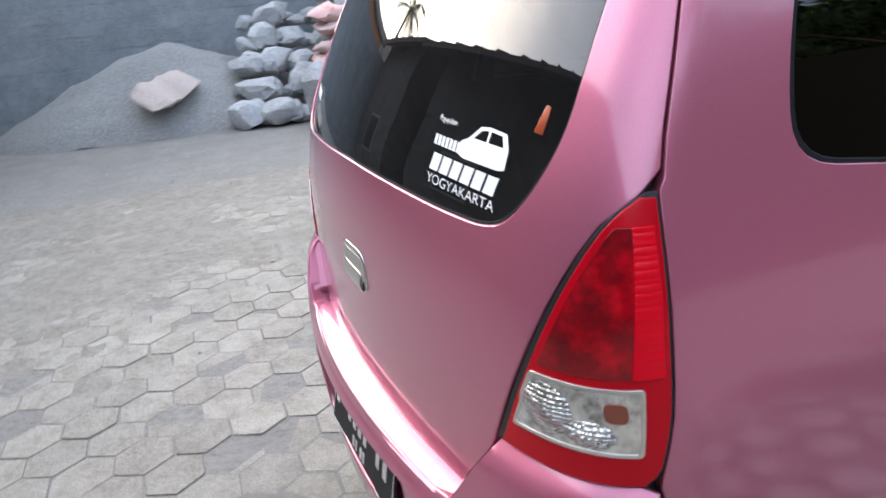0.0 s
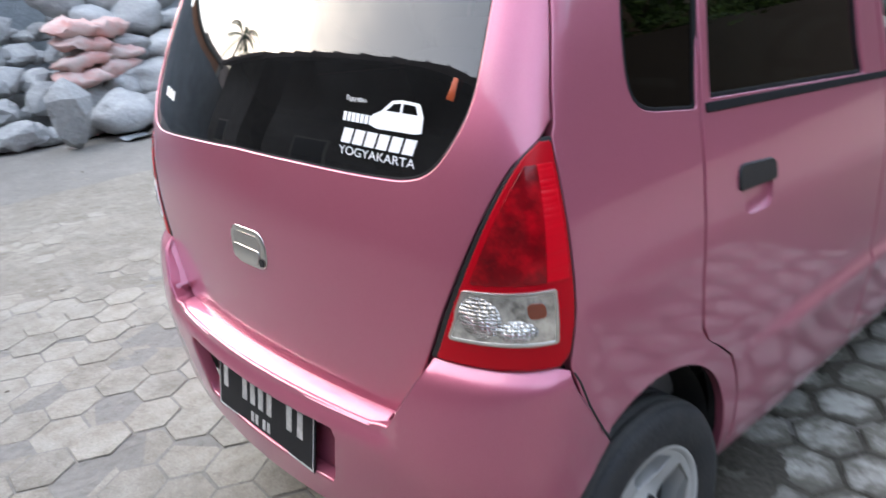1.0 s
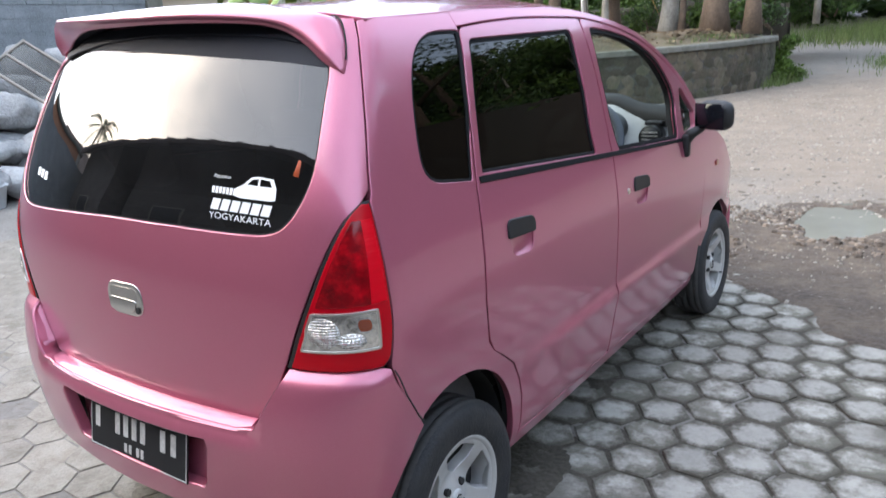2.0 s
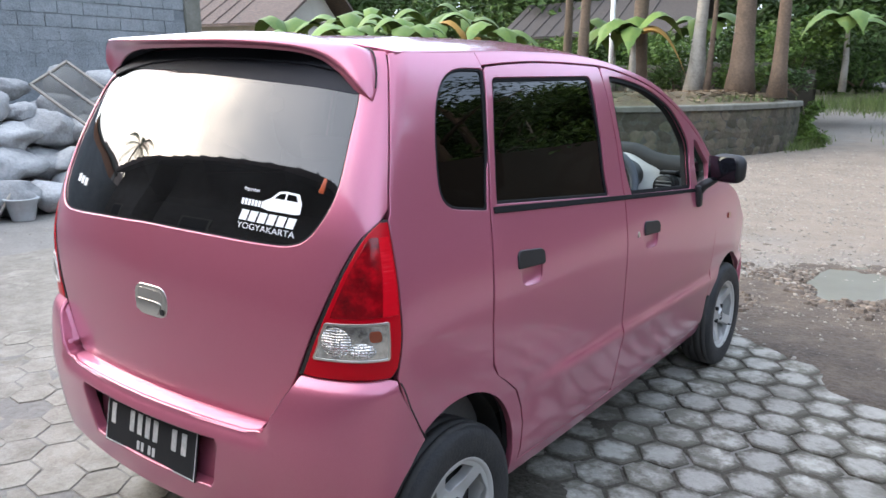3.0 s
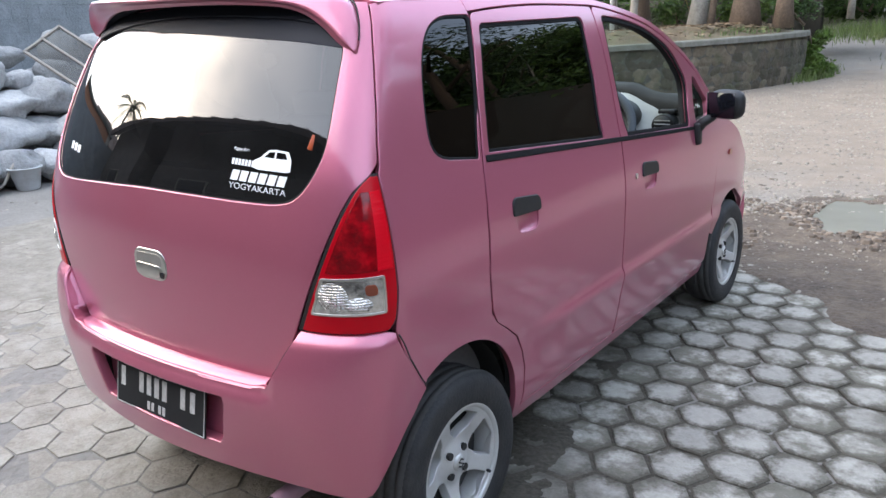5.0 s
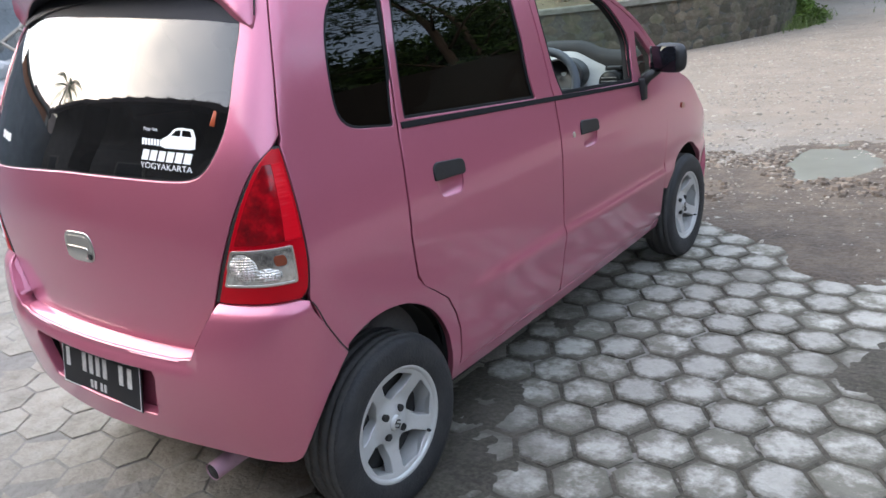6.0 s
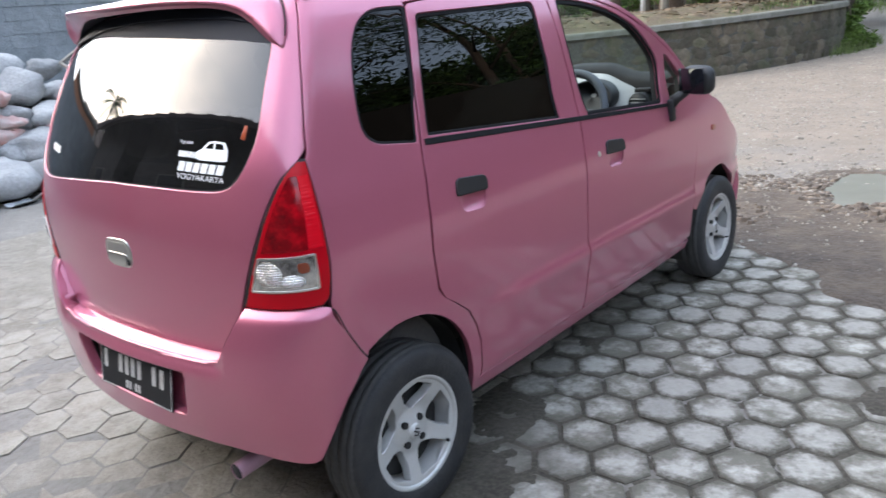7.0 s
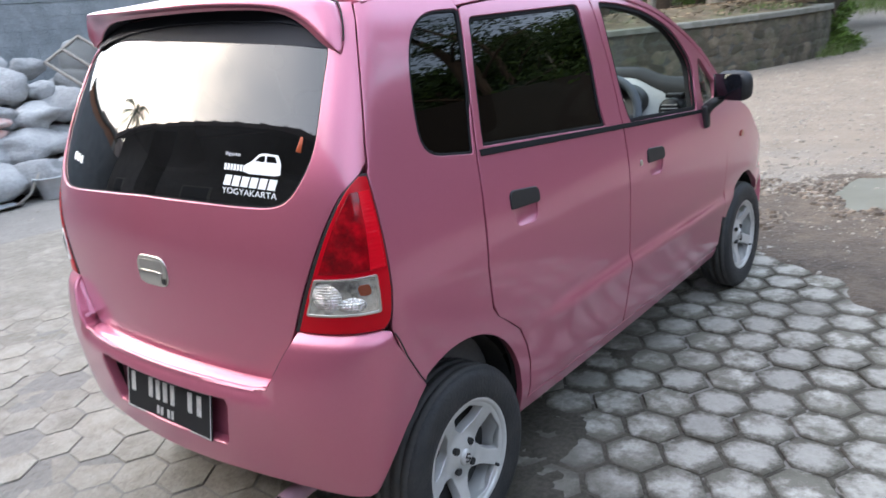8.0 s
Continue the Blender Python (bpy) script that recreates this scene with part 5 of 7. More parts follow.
M_BARK = mat("bark", (0.105, 0.074, 0.052), rough=0.95, spots=((4.0, 0.7, (0.06, 0.044, 0.032)), (22.0, 0.5, (0.17, 0.125, 0.09))), bump=0.9, bump_scale=16)
M_BARKPALE = mat("pale_bark", (0.27, 0.25, 0.215), rough=0.95, spots=((4.0, 0.7, (0.16, 0.14, 0.115)), (22.0, 0.5, (0.36, 0.34, 0.30))), bump=0.6, bump_scale=18)
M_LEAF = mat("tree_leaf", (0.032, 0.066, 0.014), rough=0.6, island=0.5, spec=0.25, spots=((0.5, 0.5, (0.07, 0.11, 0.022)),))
# lighter copy of the tree leaf, with sunlight put into its colour
M_LEAFLIGHT = mat("leaf_tinted_sunlit", (0.062, 0.115, 0.020), rough=0.6, island=0.5, spec=0.25, spots=((0.6, 0.5, (0.12, 0.16, 0.03)),))
M_BANANA = mat("banana_leaf", (0.105, 0.175, 0.04), rough=0.6, spec=0.25, spots=((3.0, 0.6, (0.06, 0.125, 0.035)), (11.0, 0.4, (0.17, 0.20, 0.05))), vary=0.25)
M_DEADLEAF = mat("dry_leaf", (0.34, 0.19, 0.04), rough=0.8)
M_ROOFGREY = mat("weathered_roof", (0.045, 0.038, 0.034), rough=0.95, spots=((1.5, 0.6, (0.03, 0.026, 0.024)), (12.0, 0.4, (0.08, 0.065, 0.055))), bump=0.5)
# kept near black so the side windows reflect a dark lower half
M_EASTWALL = mat("dark_east_wall", (0.026, 0.020, 0.015), rough=0.95, spots=((1.5, 0.6, (0.018, 0.014, 0.011)), (12.0, 0.4, (0.045, 0.035, 0.026))))
M_ROOF = mat("clay_roof", (0.075, 0.055, 0.047), rough=0.9, spots=((1.5, 0.6, (0.09, 0.07, 0.06)), (12.0, 0.4, (0.2, 0.13, 0.1))), bump=0.5)
M_PLASTER = mat("house_plaster", (0.50, 0.47, 0.41), rough=0.9, spots=((1.0, 0.5, (0.38, 0.35, 0.3)),))
M_DARKWALL = mat("brown_timber_wall", (0.115, 0.097, 0.085), rough=0.9, spots=((0.8, 0.7, (0.06, 0.05, 0.044)), (3.0, 0.6, (0.17, 0.15, 0.135)), (12.0, 0.4, (0.10, 0.08, 0.065))))
M_BRICKWALL = mat("orange_brick", (0.46, 0.21, 0.11), rough=0.9, spots=((3.0, 0.5, (0.34, 0.155, 0.085)),))
M_GRASS = mat("grass_blades", (0.085, 0.135, 0.034), rough=0.75, island=0.5, spots=((0.8, 0.5, (0.15, 0.15, 0.06)),))
M_WATER = mat("muddy_puddle", (0.22, 0.215, 0.185), rough=0.08, spots=((2.0, 0.4, (0.16, 0.155, 0.13)),), spec=0.6)


def ground_z(x, y):
    """The yard is level; towards the trees the track rises a little."""
    return -0.0085 + 0.02 * noise.noise(Vector((x * 0.35, y * 0.35, 1.0))) * min(1.0, max(0.0, (abs(x) + abs(y) - 5.5) / 4)) + min(max(0.0, y - 18.0) * 0.045, 1.6)


xs = [-400, -150, -60, -30] + [-16 + 0.5 * i for i in range(65)] + [30, 60, 150, 400]
ys = [-400, -150, -60, -25] + [-10 + 0.5 * i for i in range(81)] + [40, 60, 150, 400]
bm = grid_bm(len(xs), len(ys), lambda i, j: (xs[i], ys[j], ground_z(xs[i], ys[j])))
ground = tagged(part("ground", bm, M_GROUND), "dusty earth and gravel yard with damp brown patches", "ground", kind="structure")

# far edge of the pavers
EDGE = curve((-6.0, 3.3), (0.0, 3.25), (0.55, 3.08), (0.85, 2.85), (1.1, 2.58), (1.45, 2.32), (2.0, 2.2), (3.2, 2.0))

# damp soil at the end of the pavers, with a hollow that holds a puddle
PUDDLE = (0.97, 4.52)


def hollow(x, y):
    """1 inside the puddle's bed, 0 outside, with a ragged shore."""
    d = math.hypot((x - PUDDLE[0]) / 0.27, (y - PUDDLE[1]) / 0.46) + 0.35 * noise.noise(Vector((x * 5, y * 3, 4.0))) + 0.15 * noise.noise(Vector((x * 14, y * 9, 6.0)))
    return min(1.0, max(0.0, (1.12 - d) / 0.25))


def mud_z(x, y):
    p = Vector((x, y, 0.5))
    rough = 0.010 * noise.noise(p * 1.6) + 0.010 * noise.noise(p * 4.5) + 0.007 * noise.noise(p * 12.0) + 0.0025 * noise.noise(p * 35.0)
    # sinks away under the pavers, and thins out into the dry track
    over = (float(EDGE(x)) - 0.02 - y) / 0.10 + 2.0 * noise.noise(p * 2.4)
    far = max((y - 4.80) / 0.5, (-0.30 - x) / 0.25, (x - 2.9) / 0.3) + 2.6 * noise.noise(p * 1.3 + Vector((3, 1, 0))) + 1.6 * noise.noise(p * 6.0)
    near_wheel = 0.010 * math.exp(-((x - 0.35) / 0.3) ** 2 - ((y - 3.6) / 0.3) ** 2)
    return 0.003 + near_wheel + rough - 0.045 * hollow(x, y) - 0.03 * min(1.0, max(0.0, over)) - 0.03 * min(1.0, max(0.0, far))


def mud_point(i, j):
    x, y = -0.75 + 0.025 * i, 1.7 + 0.025 * j
    return (x, y, mud_z(x, y))


mud_m = mat("damp_soil", (0.082, 0.060, 0.043), rough=0.85, spots=((1.3, 0.9, (0.045, 0.033, 0.025)), (3.1, 0.85, (0.17, 0.128, 0.086)), (9.0, 0.75, (0.05, 0.037, 0.027)), (38.0, 0.6, (0.15, 0.117, 0.085)), (140.0, 0.5, (0.036, 0.028, 0.021))), bump=1.0, bump_scale=40)
tagged(part("damp_soil", grid_bm(150, 160, mud_point), mud_m), "damp brown soil with dry patches beyond the pavers", "soil", kind="structure")
bm = bmesh.new()
bm.faces.new([bm.verts.new((PUDDLE[0] + 0.40 * math.cos(6.28318 * i / 48), PUDDLE[1] + 0.64 * math.sin(6.28318 * i / 48), -0.0035)) for i in range(48)])
tagged(part("puddle", bm, M_WATER, smooth=False), "shallow muddy puddle in the damp soil", "puddle", kind="structure")


# ---- boulders and building material ----
def rock_bm(size, seed, rough=0.35, cuts=3, flat=0.0):
    bm = bmesh.new()
    bmesh.ops.create_icosphere(bm, subdivisions=cuts, radius=1)
    off = Vector((seed * 3.7, seed * 1.9, seed * 5.3))
    r = random.Random(seed)
    planes = [(Vector((r.uniform(-1, 1), r.uniform(-1, 1), r.uniform(-0.6, 1))).normalized(), r.uniform(0.62, 0.9)) for _ in range(7 if flat else 6)]
    for v in bm.verts:
        p = v.co.normalized()
        k = 1 + rough * noise.noise(p * 1.1 + off) + rough * 0.35 * noise.noise(p * 2.7 + off) + rough * 0.12 * noise.noise(p * 6.5 + off)
        q = p * k
        for nrm, d in planes:
            e = q.dot(nrm) - d * (1 - 0.3 * flat)
            if e > 0:
                q -= nrm * e * (0.95 if flat else 0.7)
        v.co = Vector((q.x * size[0], q.y * size[1], q.z * size[2]))
    return bm


def on_base(bm):
    z = min(v.co.z for v in bm.verts)
    for v in bm.verts:
        v.co.z -= z
    return bm


rnd = random.Random(5)
pile = []
# heap of boulders against the block wall: layers that step back
for row, (x0, z0, count) in enumerate(((-7.35, 0.0, 9), (-7.75, 0.32, 9), (-8.1, 0.66, 8), (-8.45, 0.98, 7), (-8.8, 1.28, 5))):
    for i in range(count):
        y = 1.75 + (i + 0.5 * (row % 2)) * (4.4 - 0.25 * row) / count + rnd.uniform(-0.05, 0.05)
        s = rnd.uniform(0.20, 0.36)
        bm = on_base(rock_bm((s * rnd.uniform(0.9, 1.25), s * rnd.uniform(0.95, 1.35), s * rnd.uniform(0.62, 0.85)), 10 + len(pile), 0.45))
        o = tagged(part("boulder", bm, M_STONE), "rounded grey river boulder in a heap", "boulder", group="boulder heap")
        o.location = (x0 + rnd.uniform(-0.1, 0.1), y, z0)
        o.rotation_euler = (0, 0, rnd.uniform(0, 6.28))
        pile.append(o)
# hidden core of the heap, so that the upper stones rest on others
for i in range(22):
    bm = on_base(rock_bm((0.42, 0.42, 0.36), 200 + i, 0.3, 2))
    o = tagged(part("boulder", bm, M_STONE), "rounded grey river boulder in a heap", "boulder", group="boulder heap")
    o.location = (-8.1 - 0.45 * (i % 3), 1.8 + 0.21 * i, 0.30 * (i % 3))
# broken angular stone nearer the sand
for i in range(58):
    lay = i // 12
    s = rnd.uniform(0.12, 0.24)
    bm = on_base(rock_bm((s * rnd.uniform(0.9, 1.4), s * rnd.uniform(0.9, 1.4), s * rnd.uniform(0.6, 1.0)), 300 + i, 0.35, 2, 0.6))
    o = tagged(part("broken_stone", bm, M_STONE, smooth=False), "broken angular grey stone in a heap", "stone", group="broken stones")
    o.location = (-7.7 - 0.4 * lay + rnd.uniform(-0.12, 0.12), 0.35 + (i % 12) * 0.135 + 0.1 * lay, 0.0 + 0.26 * lay)
    o.rotation_euler = (0, 0, rnd.uniform(0, 6.28))
bm = on_base(rock_bm((0.26, 0.26, 0.36), 77, 0.25, 2, 0.8))
o = tagged(part("broken_stone", bm, M_STONE, smooth=False), "tall pale pointed stone standing before the heap", "stone", group="broken stones")
o.location = (-7.05, 1.15, 0.0)


def sack_bm(l, w, h, seed):
    off = Vector((seed * 2.3, seed, 0))

    def f(i, j):
        a, t = 6.28318 * i / 20, j / 12
        e = 1 - abs(2 * t - 1) ** 3.5
        c, s = math.cos(a), math.sin(a)
        y = math.copysign(abs(c) ** 0.6, c) * w * (0.75 + 0.25 * e)
        z = math.copysign(abs(s) ** 0.7, s) * (h * e + 0.004)
        k = 0.10 * noise.noise(Vector((t * 3, c, s)) + off) + 0.07 * noise.noise(Vector((t * 9, c * 3, s * 3)) + off)
        return ((t - 0.5) * l, y * (1 + k), z + k * 0.8 * e)

    bm = grid_bm(20, 13, f, close_u=True)
    bmesh.ops.holes_fill(bm, edges=bm.edges)
    bmesh.ops.recalc_face_normals(bm, faces=bm.faces)
    return on_base(bm)


for k, (x, y, z, rz, tilt) in enumerate(((-7.75, 1.55, 0.52, 80, 6), (-7.85, 1.95, 0.56, 100, -8), (-7.8, 1.62, 0.70, 95, -6), (-7.95, 2.05, 0.76, 70, 10), (-7.85, 1.65, 0.88, 88, 7), (-7.95, 1.95, 1.02, 110, -5), (-7.9, 1.6, 1.06, 75, 4))):
    o = tagged(part("cement_sack", sack_bm(0.62, 0.22, 0.085, k), M_SACK), "crumpled pink and grey paper cement sack on the stones", "sack", group="cement sacks")
    o.matrix_world = pose(x, y, z, tilt, tilt * 0.6, rz)
o = tagged(part("woven_sack", sack_bm(0.78, 0.25, 0.06, 30), M_SACKTAN), "flat tan woven sack lying on the sand heap", "sack")
o.matrix_world = pose(-8.30, -0.45, 0.42, 0, 30, 0) @ pose(0, 0, 0, 0, 0, 128)

# sand and gravel heap
def heap_bm(cx, cy, rx, ry, h, n=60):
    def f(i, j):
        r, a = j / 20, 6.28318 * i / n
        x, y = r * math.cos(a), r * math.sin(a)
        k = 1 + 0.16 * noise.noise(Vector((math.cos(a) * 1.5, math.sin(a) * 1.5, 2)))
        z = h * max(0.0, 1 - r**1.25) * (1 + 0.15 * noise.noise(Vector((x * 3, y * 3, 5)))) + 0.035 * noise.noise(Vector((x * 7, y * 9, 7))) + 0.012 * noise.noise(Vector((x * 30, y * 40, 7)))
        return (cx + rx * x * k, cy + ry * y * k, max(z, 0) - 0.02 * (j == 20))

    bm = grid_bm(n, 21, f, close_u=True)
    bmesh.ops.remove_doubles(bm, verts=bm.verts, dist=1e-4)
    bmesh.ops.recalc_face_normals(bm, faces=bm.faces)
    return bm


tagged(part("sand_heap", heap_bm(-9.1, -0.35, 1.15, 2.3, 1.02), M_SAND), "grey heap of sand and fine gravel by the wall", "sand heap", kind="stuff")

# bucket and hand shovel
def ring_profile(profile, sides=28):
    bm = grid_bm(sides, len(profile), lambda i, j: (profile[j][0] * math.cos(6.28318 * i / sides), profile[j][0] * math.sin(6.28318 * i / sides), profile[j][1]), close_u=True)
    bmesh.ops.remove_doubles(bm, verts=bm.verts, dist=1e-5)
    bmesh.ops.recalc_face_normals(bm, faces=bm.faces)
    return bm


bucket = tagged(new("bucket"), "pale grey plastic bucket standing by the boulders", "bucket")
part("pail", ring_profile(((0.0, 0.0), (0.11, 0.0), (0.118, 0.01), (0.165, 0.235), (0.182, 0.238), (0.182, 0.252), (0.163, 0.252), (0.113, 0.02), (0.0, 0.02))), M_BUCKET, bucket)
part("bail", tube_bm([(0.172 * math.cos(a), 0.172 * math.sin(a) * 0.9, 0.246 + 0.012 * math.sin(a)) for a in np.linspace(0, math.pi, 15)], 0.004, 6), M_BUCKET, bucket)
bucket.location = (-6.95, 2.25, 0.0)
shovel = tagged(new("shovel"), "small grey metal shovel lying on the ground", "shovel")
part("blade", grid_bm(9, 9, lambda i, j: (-0.15 + 0.0375 * i, -0.12 + 0.03 * j, 0.012 + 0.03 * ((j - 4) / 4) ** 2 + 0.004)), M_BUCKET, shovel)
part("shaft", tube_bm([(0.12, 0.0, 0.02), (0.30, 0.02, 0.10), (0.48, 0.03, 0.32)], 0.016, 8), M_WOOD, shovel)
shovel.matrix_world = pose(-6.9, 1.72, 0.0, 0, 0, 100)

# sieve: a timber frame with wire, leaning on the boulders
sieve = tagged(new("sand_sieve"), "weathered wooden sand sieve leaning on the boulders", "sieve")
SL, SW = 1.25, 0.55
for name, a, b in (("frame_side", (0, 0), (SL, 0)), ("frame_side", (0, SW), (SL, SW)), ("frame_end", (0, 0), (0, SW)), ("frame_end", (SL, 0), (SL, SW)), ("frame_bar", (0, SW * 0.5), (SL, SW * 0.5))):
    part(name, box_bm(min(a[0], b[0]) - 0.014, max(a[0], b[0]) + 0.014, min(a[1], b[1]) - 0.014, max(a[1], b[1]) + 0.014, 0.0, 0.04, 0.003, 1), M_WOOD, sieve, smooth=False)
part("wire_mesh", box_bm(0.02, SL - 0.02, 0.02, SW - 0.02, 0.018, 0.022), tinted("wire_gauze", (0.75, 0.75, 0.72), 0.75, 0.6), sieve, "grey wire gauze", smooth=False)
_sx = Vector((0.62 * 0.41 + 0.56 * 0.91, 0.62 * 0.91 - 0.56 * 0.41, -0.55)).normalized()
_sy = Vector((0.41, 0.91, 0.12))
_sy = (_sy - _sx * _sy.dot(_sx)).normalized()
_sz = _sx.cross(_sy)
sieve.matrix_world = Matrix(((_sx.x, _sy.x, _sz.x, -7.75), (_sx.y, _sy.y, _sz.y, 2.87), (_sx.z, _sy.z, _sz.z, 1.47), (0, 0, 0, 1)))

# ---- block wall behind the heap ----
wall_west = tagged(new("wall_west"), "grey concrete block wall behind the boulders", "wall", kind="structure")
WX, WY0, WY1, WZ = -9.95, -9.0, 6.6, 3.2
part("core", box_bm(WX - 0.10, WX - 0.012, WY0, WY1, -0.05, WZ), M_MORTAR, wall_west, smooth=False)
BL, BH = 0.40, 0.195
near, far = [], []
for r in range(int(WZ / BH)):
    y = WY0 + (BL / 2 if r % 2 else 0)
    while y + BL <= WY1 + 0.01:
        (near if -3.4 < y < 6.3 and r * BH < 2.75 else far).append((y, r * BH))
        y += BL
mesh_block = box_bm(-0.014, -0.004, 0.0015, BL - 0.0015, 0.0015, BH - 0.0015, 0.002, 1)
first = None
rb = random.Random(3)
for y, z in near[:300]:
    if first is None:
        first = part("block", mesh_block, M_BLOCK, wall_west, smooth=False)
        o = first
    else:
        o = new("block", first.data)
        o.parent = wall_west
    o.location = (WX + rb.uniform(-0.004, 0.003), y, z)
bm = bmesh.new()
for y, z in near[300:] + far:
    bmesh.ops.create_cube(bm, size=1, matrix=Matrix.Translation((WX - 0.003, y + BL / 2, z + BH / 2)) @ Matrix.Diagonal((0.018, BL - 0.012, BH - 0.012, 1)))
tagged(part("block_rest", bm, M_BLOCK, wall_west, smooth=False), kind="stuff")
part("wall_pillar", box_bm(WX - 0.14, WX + 0.06, WY1, WY1 + 0.30, -0.05, WZ + 0.05, 0.01), M_CONCRETE, wall_west, smooth=False)

# ---- raised bed with its rubble retaining wall ----
BED = [Vector((-11.0, 9.2, 0)), Vector((-8.2, 9.9, 0)), Vector((-5.6, 10.9, 0)), Vector((-3.9, 12.1, 0)), Vector((-2.9, 13.6, 0)), Vector((-2.35, 15.2, 0)), Vector((-2.15, 16.6, 0)), Vector((-2.35, 17.6, 0)), Vector((-3.1, 18.4, 0)), Vector((-4.6, 19.2, 0)), Vector((-7.0, 20.4, 0))]


def bed_point(s):
    """A point and the outward normal at s (0 to 1) along the foot of the wall."""
    n = len(BED) - 1
    q = min(max(s, 0), 0.9999) * n
    i, f = int(q), q - int(q)
    p0, p1, p2, p3 = BED[max(i - 1, 0)], BED[i], BED[i + 1], BED[min(i + 2, n)]
    p = 0.5 * (2 * p1 + (p2 - p0) * f + (2 * p0 - 5 * p1 + 4 * p2 - p3) * f * f + (3 * p1 - p0 - 3 * p2 + p3) * f**3)
    d = (0.5 * ((p2 - p0) + 2 * (2 * p0 - 5 * p1 + 4 * p2 - p3) * f + 3 * (3 * p1 - p0 - 3 * p2 + p3) * f * f)).normalized()
    return p, Vector((d.y, -d.x, 0))


BED_H = 0.92
retaining = tagged(new("retaining_wall"), "mossy rubble stone retaining wall with cement coping", "wall", kind="structure")
bm = grid_bm(81, 2, lambda i, j: tuple(bed_point(i / 80)[0] + Vector((0, 0, -0.05 if j == 0 else BED_H))))
part("wall_body", bm, M_WALLFILL, retaining, smooth=False)


def cope(i, j):
    p, nn = bed_point(i / 80)
    o, z = ((-0.30, 0.0), (-0.30, 0.105), (0.04, 0.105), (0.06, 0.085), (0.06, 0.0), (-0.30, 0.0))[j]
    w = 0.012 * noise.noise(Vector((p.x * 1.7, p.y * 1.7, j)))
    return tuple(p + nn * (o + w) + Vector((0, 0, BED_H + z + 0.7 * w * (z > 0))))


part("coping", grid_bm(81, 6, cope), M_CONCRETE, retaining, "grey cement coping", smooth=False)
ra = random.Random(8)
total = sum((BED[i + 1] - BED[i]).length for i in range(len(BED) - 1))
shapes = []
for k in range(10):
    b = rock_bm((0.165, 0.016, 0.118), 500 + k, 0.6, 3, 0.5)
    me = bpy.data.meshes.new("wall_stone")
    b.to_mesh(me)
    b.free()
    me.materials.append(M_RUBBLEWALL)
    shapes.append(me)
made = 0
for row in range(5):
    s = 0.0
    while s < 1 and made < 295:
        p, nn = bed_point(s)
        o = new("wall_stone", shapes[ra.randrange(10)])
        o.parent = retaining
        sc = ra.uniform(0.8, 1.25)
        o.matrix_world = Matrix.Translation(p + Vector((0, 0, 0.09 + row * 0.185 + ra.uniform(-0.02, 0.02)))) @ Matrix.Rotation(math.atan2(nn.y, nn.x) + math.pi / 2, 4, "Z") @ Matrix.Rotation(ra.uniform(-0.4, 0.4), 4, "Y") @ Matrix.Diagonal((sc * 1.05, 1, sc * 0.95, 1))
        made += 1
        s += 0.29 * sc / total * (1.0 if s > 0.25 else 1.6)
# soil of the bed
bm = bmesh.new()
vs = []
for i in range(81):
    p, nn = bed_point(i / 80)
    vs.append(bm.verts.new(p - nn * 0.2 + Vector((0, 0, BED_H + 0.07))))
inn = []
for i in range(81):
    p, nn = bed_point(i / 80)
    inn.append(bm.verts.new(p - nn * (1.1 + 0.15 * math.sin(i)) + Vector((0, 0, BED_H + 0.30 + 0.03 * math.sin(i * 1.7)))))
for i in range(80):
    bm.faces.new((vs[i], vs[i + 1], inn[i + 1], inn[i]))
inn.append(bm.verts.new((-30, 34, BED_H + 0.9)))
inn.append(bm.verts.new((-42, 14, BED_H + 0.5)))
bm.faces.new(inn)
bmesh.ops.triangulate(bm, faces=bm.faces)
bmesh.ops.recalc_face_normals(bm, faces=bm.faces)
tagged(part("planting_bed", bm, M_SOIL), "brown leaf litter and grass on the raised bed", "soil", kind="structure")


# ---- plants ----
def leaf_cloud(name, centres, count, size, material, parent, seed, label=""):
    """Many small folded leaves round the given (x, y, z, radius) clumps, joined."""
    r = random.Random(seed)
    V, F = [], []
    for k in range(count):
        cx, cy, cz, rad = centres[r.randrange(len(centres))]
        d = Vector((r.gauss(0, 1), r.gauss(0, 1), r.gauss(0, 1))).normalized() * rad * r.random() ** 0.45
        c = Vector((cx, cy, cz)) + Vector((d.x, d.y, d.z * 0.75))
        a = Vector((r.gauss(0, 1), r.gauss(0, 1), r.gauss(0, 0.6))).normalized()
        b = a.cross(Vector((r.gauss(0, 1), r.gauss(0, 1), r.gauss(0, 1)))).normalized()
        s = size * r.uniform(0.6, 1.4)
        n0 = len(V)
        up = a.cross(b) * s * 0.18
        V += [c - a * s, c + b * s * 0.42 + up, c + a * s, c - b * s * 0.42 + up]
        F += [(n0, n0 + 1, n0 + 2), (n0, n0 + 2, n0 + 3)]
    me = bpy.data.meshes.new(name)
    me.from_pydata([tuple(v) for v in V], [], F)
    me.materials.append(material)
    ob = new(name, me)
    ob.parent = parent
    if label:
        ob["label"] = label
    return ob


